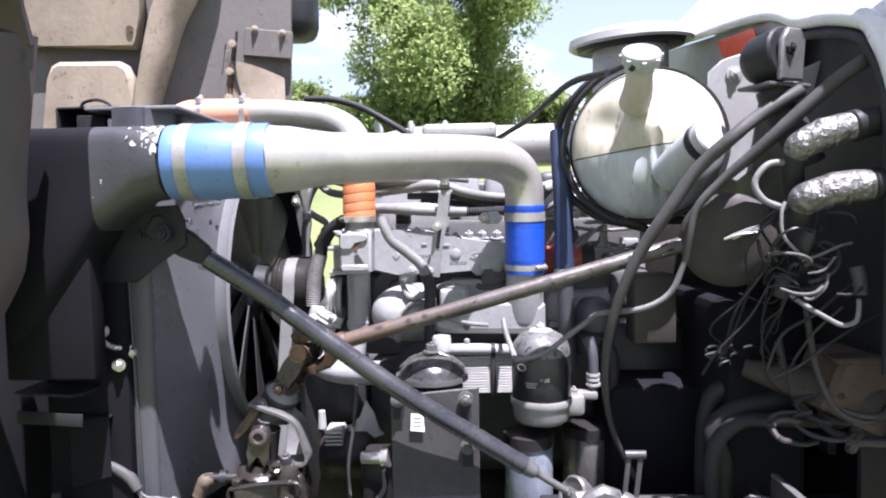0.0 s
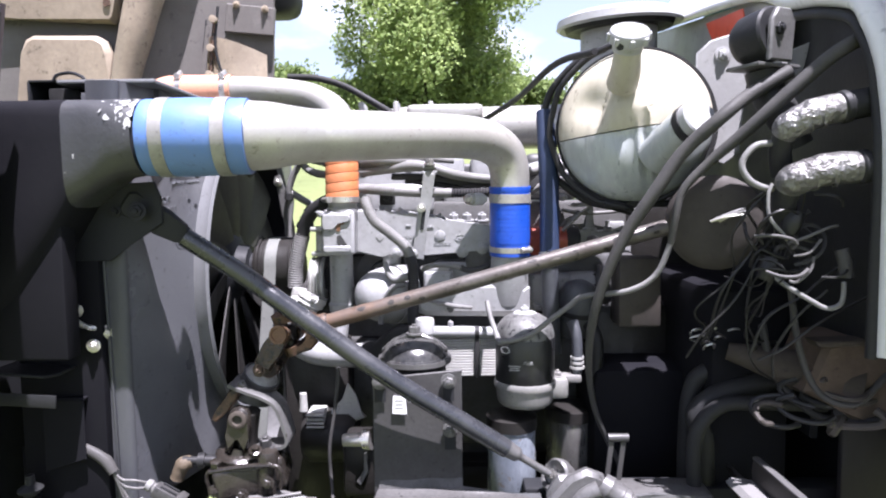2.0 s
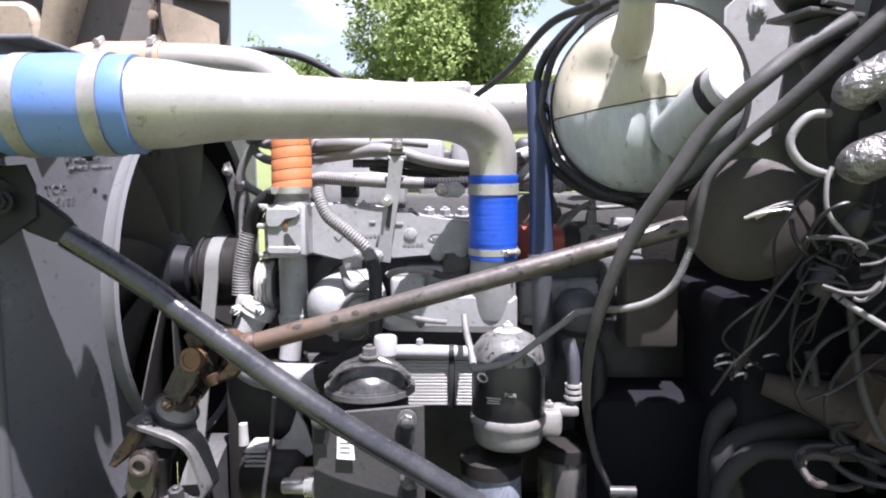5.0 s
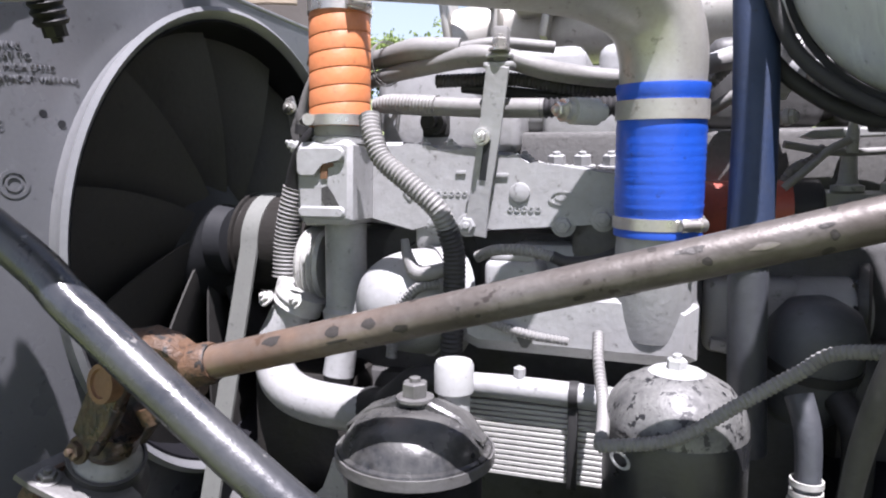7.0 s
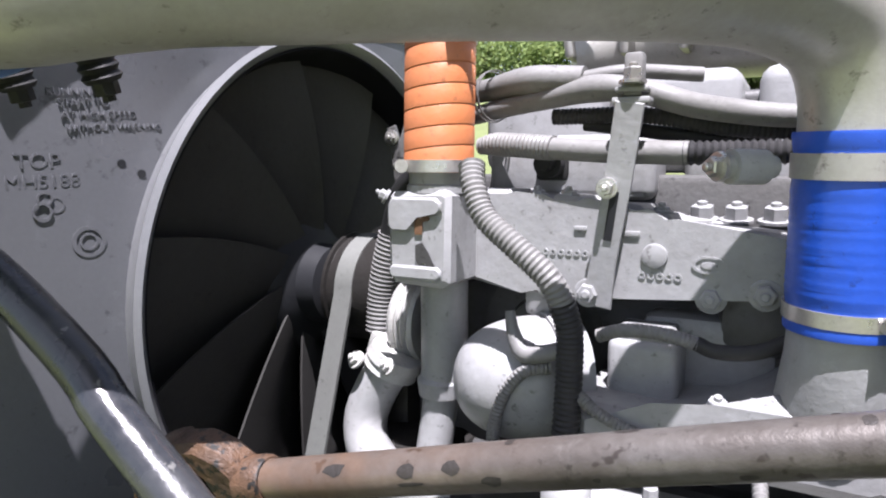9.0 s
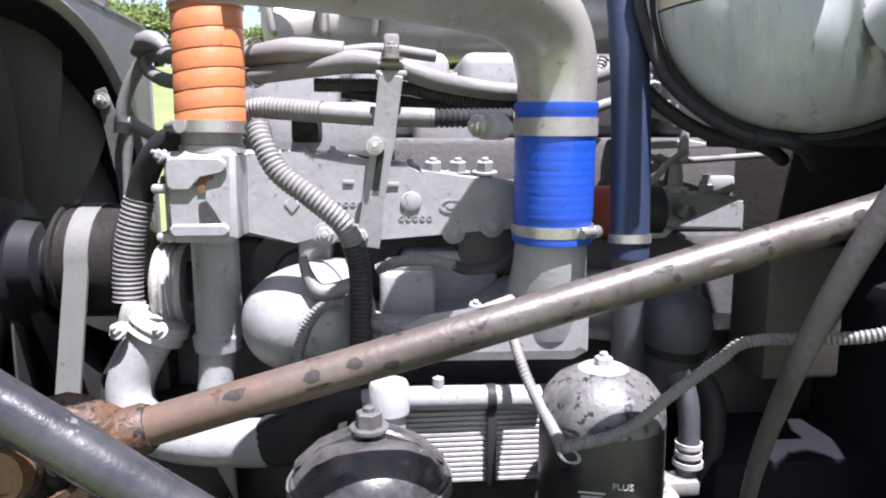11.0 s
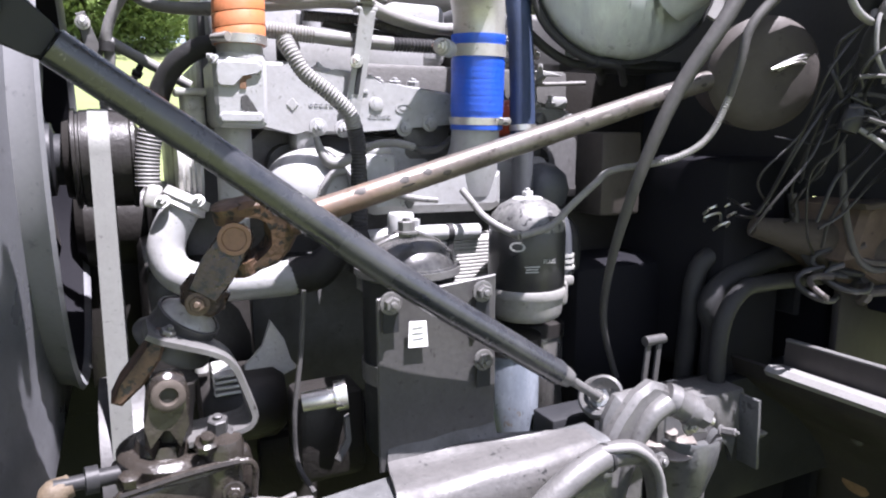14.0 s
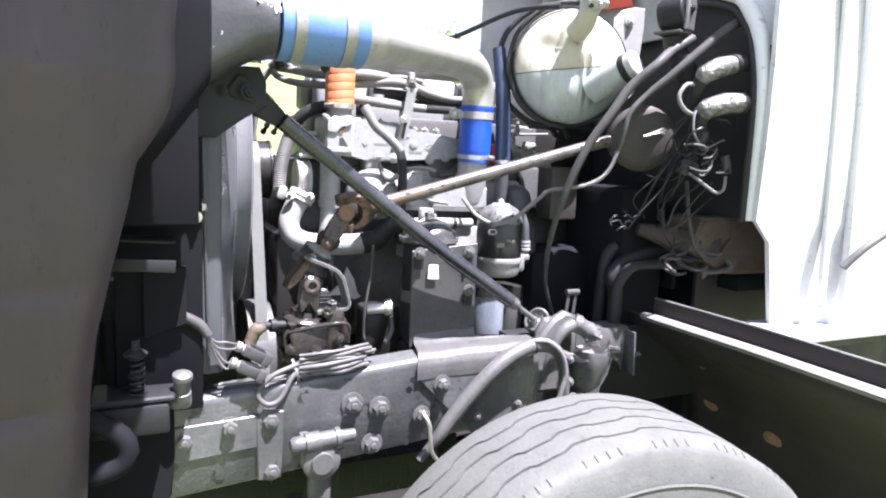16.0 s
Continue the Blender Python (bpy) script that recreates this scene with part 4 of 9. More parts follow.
def build_shroud():
    ob = thing("fan_shroud", (-0.62, 2.05, 1.0), "grey moulded fan shroud with a round opening and raised warning words", "shroud")
    cy, cz, R, X = 2.05, 1.475, 0.425, -0.578
    y0, y1, z0, z1 = 1.408, 2.63, 0.99, 1.955
    n = 96
    bm = B()
    hole_f, out_f, hole_b, out_b = [], [], [], []
    for k in range(n):
        a = 2 * math.pi * k / n
        c, s = math.cos(a), math.sin(a)
        ts = []
        if c > 1e-6:
            ts.append((y1 - cy) / c)
        if c < -1e-6:
            ts.append((y0 - cy) / c)
        if s > 1e-6:
            ts.append((z1 - cz) / s)
        if s < -1e-6:
            ts.append((z0 - cz) / s)
        t = min(ts)
        slope = X - 0.068 * min(1.0, max(0.0, (1.66 - cy - c * t) / 0.252))
        hole_f.append(bm.verts.new((X, cy + c * R, cz + s * R)))
        out_f.append(bm.verts.new((slope, cy + c * t, cz + s * t)))
        hole_b.append(bm.verts.new((X - 0.006, cy + c * R, cz + s * R)))
        out_b.append(bm.verts.new((slope - 0.006, cy + c * t, cz + s * t)))
    for k in range(n):
        j = (k + 1) % n
        bm.faces.new((hole_f[k], out_f[k], out_f[j], hole_f[j]))
        bm.faces.new((hole_b[k], hole_b[j], out_b[j], out_b[k]))
        bm.faces.new((hole_f[k], hole_f[j], hole_b[j], hole_b[k]))
    part("face", bm, "shroudface", ob)
    bm = B()
    lathe(bm, [(-0.012, R + 0.004), (0.02, R + 0.012), (0.034, R + 0.022), (0.04, R + 0.014), (0.03, R + 0.002), (-0.03, R - 0.012), (-0.09, R - 0.012), (-0.09, R - 0.018), (-0.03, R - 0.018), (-0.012, R - 0.006)], (X, cy, cz), (1, 0, 0), 96, closed=True)
    part("ring", bm, "shroud", ob, "rolled grey ring of the opening")
    bm = B()
    lathe(bm, [(-0.09, R - 0.0185), (-0.03, R - 0.0188), (-0.012, R - 0.0092), (0.026, R - 0.0002), (0.026, R - 0.004), (-0.012, R - 0.013), (-0.03, R - 0.0225), (-0.09, R - 0.0222)], (X, cy, cz), (1, 0, 0), 96, closed=True)
    part("ring_seal", bm, "skirt", ob, "black inside of the ring")
    # side wall, rib and corner are darker than the face to stand for shade
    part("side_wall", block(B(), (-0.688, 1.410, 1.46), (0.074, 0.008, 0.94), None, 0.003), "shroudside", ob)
    part("far_wall", block(B(), (-0.685, 2.634, 1.46), (0.22, 0.012, 0.94), None, 0.004), "shroud", ob)
    part("top_wall", block(B(), (-0.685, 2.03, 1.958), (0.22, 1.19, 0.010), None, 0.004), "shroud", ob)
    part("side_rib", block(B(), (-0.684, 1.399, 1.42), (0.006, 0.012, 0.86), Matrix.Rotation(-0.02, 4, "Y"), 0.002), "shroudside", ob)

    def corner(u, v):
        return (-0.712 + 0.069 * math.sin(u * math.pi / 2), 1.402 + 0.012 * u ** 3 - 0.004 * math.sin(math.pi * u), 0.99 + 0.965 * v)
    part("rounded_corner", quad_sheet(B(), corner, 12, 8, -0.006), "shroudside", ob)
    for p in ((-0.703, 1.4025, 1.03), (-0.706, 1.4025, 1.15)):
        part("hole", lathe(B(), [(0, 0.0), (0, 0.006), (0.002, 0.006), (0.002, 0)], p, (0, -1, 0), 12), "black", ob)
    for d in ((-0.5890, 1.631, 1.692), (-0.5820, 1.655, 1.679)):
        part("hole", lathe(B(), [(0, 0.0), (0, 0.0055), (0.0012, 0.0055), (0.0012, 0)], d, (0.96, -0.27, 0), 14), "black", ob)
    for txt, at, right, size in (("RUNNING", (-0.6095, 1.550, 1.772), (0.025, 0.136, 0.010), 0.0136), ("START TO", (-0.6065, 1.562, 1.760), (0.025, 0.136, 0.010), 0.0136), ("AT HIGH SPEED", (-0.6055, 1.565, 1.745), (0.025, 0.136, 0.010), 0.0134), ("WITHOUT WARNING", (-0.6035, 1.569, 1.730), (0.025, 0.136, 0.010), 0.0124),
                                 ("TOP", (-0.6171, 1.512, 1.684), (0.013, 0.053, 0.002), 0.026), ("MH5188", (-0.6201, 1.501, 1.660), (0.024, 0.092, 0.004), 0.0235)):
        words(ob, txt, at, right, (0.0, -right[2] / right[1], 1), size, "shroudface", 0.0009, mid=False)
    bm = B()
    for xx, yy, zz, r in ((-0.6080, 1.540, 1.649, 0.009), (-0.6080, 1.536, 1.633, 0.011), (-0.6060, 1.552, 1.641, 0.010), (-0.5940, 1.584, 1.594, 0.020), (-0.5940, 1.584, 1.594, 0.011)):
        lathe(bm, [(0, r * 0.75), (0.0014, r * 0.75), (0.0014, r), (0, r)], (xx, yy, zz), (0.96, -0.27, 0.02), 24, closed=True)
    part("emblem", bm, "shroudface", ob, "raised round mould marks")


build_shroud()


def build_fan():
    ob = thing("cooling_fan", (-0.63, 2.05, 1.10), "large dusty black engine fan with curved blades", "fan")
    c = Vector((-0.635, 2.05, 1.475))
    part("hub", lathe(B(), [(-0.04, 0), (-0.04, 0.12), (0.0, 0.13), (0.02, 0.115), (0.035, 0.075), (0.07, 0.07), (0.075, 0.05), (0.11, 0.05), (0.11, 0)], c, (1, 0, 0), 40), "black", ob)
    for k in range(11):
        a = 2 * math.pi * k / 11 + 0.2

        def f(u, v, a=a):
            r = 0.10 + 0.305 * u
            w = 0.12 + 0.20 * u
            tw = (v - 0.5) * w
            pitch = 0.40 - 0.17 * u
            ang = a + (tw * math.cos(pitch)) / r + 0.18 * u
            return (c.x - tw * math.sin(pitch) + 0.012 * math.sin(math.pi * v), c.y + r * math.cos(ang), c.z + r * math.sin(ang))
        part("blade", quad_sheet(B(), f, 10, 8, 0.004), "fan", ob)
    bm = B()
    lathe(bm, [(0, 0), (0, 0.075), (0.012, 0.08), (0.016, 0.098), (0.022, 0.098), (0.024, 0.092), (0.028, 0.092), (0.03, 0.096), (0.115, 0.096), (0.118, 0.099), (0.124, 0.099), (0.128, 0.07), (0.135, 0.06), (0.145, 0.05), (0.145, 0)], (-0.545, 2.055, 1.475), (1, 0, 0), 48)
    part("pulley", bm, "grease", ob, "wide dark hub pulley")


build_fan()


def build_belt():
    ob = thing("drive_belt", (-0.48, 1.87, 0.8), "wide grey ribbed drive belt running down from the fan pulley", "belt")
    x0, x1 = -0.500, -0.464
    c1, r1, c2, r2 = Vector((0, 2.055, 1.475)), 0.098, Vector((0, 1.95, 0.86)), 0.19
    pts = []
    lean = math.atan2(c1.y - c2.y, c1.z - c2.z) - math.asin((r2 - r1) / (c1 - c2).length)
    tilt = math.atan2(c1.y - c2.y, c1.z - c2.z) + math.asin((r2 - r1) / (c1 - c2).length)
    for c0, r0, a0, a1 in ((c1, r1, -tilt, math.pi - lean), (c2, r2, math.pi - lean, 2 * math.pi - tilt)):
        for k in range(25):
            a = a0 + (a1 - a0) * k / 24
            pts.append((c0.y + r0 * math.cos(a), c0.z + r0 * math.sin(a)))
    bm = B()
    rings = []
    for i, (y, z) in enumerate(pts):
        yn, zn = pts[(i + 1) % len(pts)]
        yp, zp = pts[i - 1]
        t = Vector((0, yn - yp, zn - zp)).normalized()
        w = Vector((1, 0, 0)).cross(t)
        row = [Vector((x0, y, z)), Vector((x0, y, z)) + w * 0.006]
        row += [Vector((x1, y, z)) + w * 0.006, Vector((x1, y, z))]
        rings.append([bm.verts.new(p) for p in row])
    for i in range(len(rings)):
        A, C = rings[i], rings[(i + 1) % len(rings)]
        for k in range(4):
            bm.faces.new((A[k], A[(k + 1) % 4], C[(k + 1) % 4], C[k]))
    part("belt", bm, "belt", ob)
    bm = B()
    lathe(bm, [(-0.04, 0), (-0.04, 0.186), (0.04, 0.186), (0.04, 0)], (-0.48, 1.95, 0.86), (1, 0, 0), 36)
    part("crank_pulley", bm, "engine_dirt_shade", ob)


build_belt()


# ---- engine ----
def build_engine():
    ob = thing("engine_block", (0.15, 2.25, 0.7), "oily grey-painted diesel engine block with shade in its colour", "engine")
    part("block", block(B(), (0.14, 2.22, 1.19), (0.98, 0.50, 0.66), None, 0.02), "engine_dirt_shade", ob)
    part("side_cover", block(B(), (0.12, 2.05, 1.10), (0.86, 0.20, 0.34), None, 0.02), "engine_dirt_shade", ob)
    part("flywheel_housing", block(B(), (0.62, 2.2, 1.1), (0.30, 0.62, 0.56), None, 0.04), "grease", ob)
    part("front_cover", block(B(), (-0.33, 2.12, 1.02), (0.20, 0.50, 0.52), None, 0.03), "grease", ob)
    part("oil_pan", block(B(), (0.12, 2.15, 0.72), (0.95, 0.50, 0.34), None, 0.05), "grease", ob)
    # head, rear covers and rail take darker paint as the shade between hoses
    part("cylinder_head", block(B(), (0.16, 2.22, 1.60), (0.90, 0.44, 0.16), None, 0.012), "dusty", ob, "grey cylinder head, darkened for the shade between the hoses")
    for at, sz in (((-0.10, 2.02, 1.69), (0.24, 0.10, 0.09)), ((0.13, 2.06, 1.70), (0.16, 0.10, 0.10)), ((0.40, 2.12, 1.64), (0.16, 0.10, 0.08))):
        part("head_boss", block(B(), at, sz, None, 0.015, 3), "engine", ob)
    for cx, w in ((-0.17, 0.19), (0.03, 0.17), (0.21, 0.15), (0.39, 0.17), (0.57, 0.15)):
        part("valve_cover", block(B(), (cx, 2.15, 1.755), (w, 0.20, 0.145), None, 0.022, 3), "engine" if cx < 0.3 else "engine_dirt_shade", ob, "grey cast valve cover, rear ones darkened as shade")
    part("cover_rail", block(B(), (0.17, 2.2, 1.75), (0.9, 0.2, 0.10), None, 0.012, 3), "engine_dirt_shade", ob)
    bm = B()
    block(bm, (-0.12, 1.985, 1.695), (0.05, 0.04, 0.05), None, 0.008)
    lathe(bm, [(0, 0.02), (0.02, 0.02), (0.02, 0.012), (0.035, 0.01), (0.035, 0)], (-0.12, 1.965, 1.695), (0, -1, 0), 16)
    part("sensor", bm, "rubber", ob, "black plug-in sensor")
    for x in (0.08, 0.121, 0.166):
        bolt(ob, (x, 1.984, 1.622), (0, -0.15, 1), 0.0145, "engine", h=0.018)
    return ob


build_engine()


def build_manifold():
    ob = thing("intake_manifold", (0.0, 1.93, 1.52), "pale grey cast manifold with raised casting marks", "manifold")
    bm = B()
    slab(bm, [(-0.21, 1.535), (-0.13, 1.528), (-0.11, 1.522), (-0.02, 1.522), (0.0, 1.532), (0.19, 1.54), (0.24, 1.545), (0.24, 1.600), (0.205, 1.612), (0.06, 1.622), (0.055, 1.632), (0.03, 1.634), (0.02, 1.643),
                (-0.05, 1.645), (-0.055, 1.652), (-0.09, 1.654), (-0.10, 1.648), (-0.145, 1.652), (-0.15, 1.660), (-0.21, 1.660)], (0, 1.885, 0), (1, 0, 0), (0, 0, 1), -0.085, 0.006)
    block(bm, (-0.105, 1.925, 1.515), (0.05, 0.07, 0.05), None, 0.01)
    part("body", bm, "engine", ob)
    bm = B()
    slab(bm, [(0.30, 1.53), (0.62, 1.52), (0.62, 1.575), (0.56, 1.588), (0.30, 1.592)], (0, 1.985, 0), (1, 0, 0), (0, 0, 1), -0.08, 0.006)
    lathe(bm, [(0, 0.016), (0.012, 0.016), (0.012, 0.01), (0.028, 0.01), (0.028, 0)], (0.43, 2.02, 1.588), (0, 0, 1), 14)
    block(bm, (0.575, 2.01, 1.60), (0.05, 0.05, 0.03), None, 0.006)
    part("rear_body", bm, "engine", ob, "grey rear run of the manifold")
    part("round_boss", lathe(B(), [(-0.002, 0.016), (0.003, 0.015), (0.004, 0.013), (0.004, 0)], (0.040, 1.8845, 1.582), (0, -1, 0), 24), "engine", ob)
    for n, x0, z, r in ((5, 0.026, 1.558, 0.0045), (7, -0.098, 1.580, 0.0042)):
        for k in range(n):
            part("casting_mark", lathe(B(), [(0, r - 0.002), (0.0016, r - 0.002), (0.0016, r), (0, r)], (x0 + 0.0105 * k, 1.8850, z), (0, -1, 0), 12, closed=True), "engine", ob)
    for cx, cz, rx in ((0.102, 1.575, 0.019), (0.47, 1.553, 0.022)):
        yy = 1.885 if cx < 0.2 else 1.985
        badge = part("cast_badge", lathe(B(), [(0, rx - 0.004), (0.002, rx - 0.004), (0.002, rx), (0, rx)], (cx, yy, cz), (0, -1, 0), 28, squash=0.55, closed=True), "engine", ob)
        part("badge_core", lathe(B(), [(0, 0.0), (0, rx * 0.5), (0.002, rx * 0.45), (0.002, 0)], (cx, yy, cz), (0, -1, 0), 16, squash=0.45), "engine", badge)
    part("casting_mark", block(B(), (-0.052, 1.884, 1.612), (0.016, 0.004, 0.006), None, 0.001), "engine", ob)
    part("casting_mark", block(B(), (0.012, 1.884, 1.608), (0.02, 0.004, 0.007), None, 0.001), "engine", ob)
    part("casting_mark", slab(B(), [(0, 0.014), (0.012, 0), (0, -0.014), (-0.012, 0)], (-0.135, 1.885, 1.58), (1, 0, 0), (0, 0, 1), 0.002, 0.001), "engine", ob)
    for p in ((-0.087, 1.877, 1.536), (-0.036, 1.872, 1.533), (0.105, 1.892, 1.535), (0.163, 1.885, 1.545)):
        bolt(ob, p, (0, -1, 0), 0.0125, "engine", h=0.011)
    for p in ((-0.075, 1.905, 1.652), (-0.12, 1.91, 1.652), (0.04, 1.92, 1.633)):
        bolt(ob, p, (0, 0, 1), 0.010, "engine", h=0.006)
    return ob


build_manifold()


def build_thermostat():
    ob = thing("thermostat_housing", (-0.24, 1.87, 1.53), "pale grey cast thermostat housing with chipped raised pads", "housing")
    bm = B()
    slab(bm, [(-0.290, 1.548), (-0.282, 1.535), (-0.212, 1.532), (-0.199, 1.54), (-0.197, 1.652), (-0.205, 1.660), (-0.283, 1.657), (-0.291, 1.648)], (0, 1.803, 0), (1, 0, 0), (0, 0, 1), -0.15, 0.007)
    part("body", bm, "engine", ob)
    part("raised_pad", slab(B(), [(-0.287, 1.612), (-0.287, 1.642), (-0.279, 1.650), (-0.215, 1.650), (-0.207, 1.643), (-0.207, 1.633), (-0.214, 1.627), (-0.244, 1.627), (-0.249, 1.612), (-0.256, 1.605), (-0.280, 1.605)], (0, 1.804, 0), (1, 0, 0), (0, 0, 1), 0.0075, 0.003), "engine", ob)
    part("raised_pad", slab(B(), [(-0.285, 1.548), (-0.280, 1.543), (-0.213, 1.543), (-0.207, 1.548), (-0.207, 1.556), (-0.213, 1.561), (-0.280, 1.561), (-0.285, 1.556)], (0, 1.804, 0), (1, 0, 0), (0, 0, 1), 0.0075, 0.003), "engine", ob)
    bm = B()
    slab(bm, [(-0.247, 1.602), (-0.236, 1.602), (-0.235, 1.618), (-0.225, 1.621), (-0.226, 1.626), (-0.247, 1.625)], (0, 1.8015, 0), (1, 0, 0), (0, 0, 1), 0.0012, 0)
    part("bare_patch", bm, "ochre", ob, "rust-brown patch of lost paint")
    bm = B()
    slab(bm, [(-0.246, 1.588), (-0.236, 1.592), (-0.226, 1.578), (-0.214, 1.556), (-0.222, 1.553), (-0.233, 1.566), (-0.240, 1.560), (-0.246, 1.570)], (0, 1.8013, 0), (1, 0, 0), (0, 0, 1), 0.001, 0)
    part("oil_stain", bm, "plate", ob, "dark oil stain")
    part("outlet", lathe(B(), [(0, 0.044), (0.01, 0.044), (0.012, 0.041), (0.045, 0.041), (0.045, 0)], (-0.236, 1.848, 1.655), (0, 0, 1), 32), "engine", ob, "grey hose outlet")
    bolt(ob, (-0.289, 1.80, 1.650), (-0.7, -0.5, 0.5), 0.007, "engine")
    bm = B()
    lathe(bm, [(-0.155, 0.030), (-0.15, 0.034), (0.0, 0.034), (0.0, 0)], (-0.25, 1.890, 1.535), (0, 0, 1), 28)
    part("outlet_tube", bm, "engine", ob, "grey tube below the housing")


build_thermostat()


def build_coolant_pipes():
    ob = thing("coolant_pipe", (-0.25, 1.87, 1.25), "pale grey cast coolant pipe with flanged elbows", "pipe")
    bm = B()
    sweep(bm, [(-0.252, 1.888, 1.385), (-0.256, 1.885, 1.33), (-0.262, 1.88, 1.275)], 0.026, 24)
    lathe(bm, [(0, 0.034), (0.022, 0.037), (0.026, 0.034), (0.03, 0.03)], (-0.252, 1.888, 1.362), (0, 0, 1), 28)
    part("riser", bm, "engine", ob)
    bm = B()
    sweep(bm, [(-0.335, 1.90, 1.405), (-0.365, 1.895, 1.36), (-0.385, 1.885, 1.305), (-0.365, 1.865, 1.262), (-0.30, 1.83, 1.247), (-0.20, 1.80, 1.250), (-0.155, 1.79, 1.255)], 0.034, 24, 0.012)
    part("elbow", bm, "engine", ob)
    bm = B()
    d = Vector((-0.45, -0.05, -0.85))
    lathe(bm, [(0, 0.042), (0.016, 0.045), (0.018, 0.04), (0.03, 0.044), (0.034, 0.036)], (-0.335, 1.90, 1.41), d, 26)
    fl = part("flange", bm, "rawcast", ob)
    bolt(fl, (-0.385, 1.862, 1.40), (-0.3, -0.7, 0.6), 0.010, "rawcast")
    bolt(fl, (-0.325, 1.855, 1.40), (-0.2, -0.8, 0.5), 0.009, "rawcast")
    bm = B()
    sweep(bm, [(-0.165, 1.795, 1.254), (-0.125, 1.775, 1.265), (-0.10, 1.765, 1.29), (-0.075, 1.76, 1.315), (-0.03, 1.755, 1.325)], [0.036, 0.035, 0.031, 0.026, 0.023], 20, 0.01)
    part("joint_hose", bm, "rubber", ob, "black rubber joint hose")
    bm = B()
    sweep(bm, [(-0.06, 1.755, 1.322), (0.06, 1.75, 1.326), (0.21, 1.752, 1.322)], 0.0165, 18)
    lathe(bm, [(0, 0.008), (0.012, 0.008), (0.013, 0.005), (0.016, 0)], (0.07, 1.75, 1.342), (0, 0, 1), 8)
    part("cross_tube", bm, "engine", ob, "pale grey cross tube")
    part("strap", ring(B(), (0.142, 1.751, 1.324), (1, 0, 0), 0.0165, 0.012, 0.002, 20), "rubber", ob)


build_coolant_pipes()


def build_orange_hose():
    ob = thing("coolant_hose", (-0.235, 1.845, 1.69), "upright orange silicone radiator hose with worm clamps", "hose")
    bm = B()
    prof, z, k = [(0, 0.043), (0, 0.0465)], 0.006, 0
    while z < 0.185:
        prof += [(z, 0.047), (z + 0.023, 0.0468), (z + 0.0245, 0.0458)]
        z += 0.0258
    prof += [(0.19, 0.0465), (0.19, 0)]
    u, v, a = basis((0.012, 0, 1))
    lathe(bm, prof, (-0.236, 1.846, 1.682), (0.012, 0, 1), 40)
    for vert in bm.verts:
        d = vert.co - Vector((-0.236, 1.846, 1.682))
        if 0.01 < d.z < 0.182:
            vert.co.z += 0.12 * d.x
    part("hose_wall", bm, "orange", ob)
    clamp(ob, (-0.236, 1.846, 1.690), (0, 0, 1), 0.047, 0.016, (-0.75, -0.66, 0))
    clamp(ob, (-0.234, 1.846, 1.858), (0, 0, 1), 0.047, 0.018, (0.8, -0.6, 0))
    bm = B()
    sweep(bm, [(-0.234, 1.846, 1.868), (-0.238, 1.865, 1.905), (-0.27, 1.905, 1.955), (-0.35, 1.93, 1.995), (-0.47, 1.93, 2.01), (-0.60, 1.93, 2.015)], 0.040, 30, 0.015)
    part("upper_bend", bm, "alu", ob, "pale aluminium upper pipe bending over to the radiator")
    bm = B()
    sweep(bm, [(-0.565, 1.93, 2.013), (-0.65, 1.93, 2.013), (-0.76, 1.93, 2.01), (-0.82, 1.93, 1.97)], 0.0455, 30, 0.015)
    part("sleeve", bm, "orange_pale", ob, "faded orange silicone sleeve")
    for x in (-0.585, -0.715):
        clamp(ob, (x, 1.93, 2.013), (1, 0, 0), 0.0455, 0.016, (0, -0.5, 0.85))


build_orange_hose()


def build_bell():
    ob = thing("pump_cover", (-0.1, 1.9, 1.36), "smooth pale grey bell-shaped pump cover", "pump")
    bm = B()
    prof = []
    for k in range(13):
        a = math.pi / 2 * k / 12
        prof.append((0.115 * math.sin(a) - 0.01, 0.083 * math.cos(a) ** 0.8 if k < 12 else 0))
    lathe(bm, prof, (-0.108, 1.872, 1.412), (-0.75, -0.65, 0.05), 44)
    lathe(bm, [(-0.05, 0.087), (-0.008, 0.087), (-0.008, 0.083)], (-0.108, 1.872, 1.412), (-0.75, -0.65, 0.05), 44)
    part("cover", bm, "engine", ob)
    bm = B()
    lathe(bm, [(-0.02, 0), (-0.02, 0.088), (-0.008, 0.092), (0.006, 0.09), (0.006, 0.05), (0.02, 0.045), (0.02, 0)], (-0.13, 1.975, 1.455), (0, -1, 0), 30)
    part("backing_ring", bm, "engine_dirt_shade", ob)


build_bell()


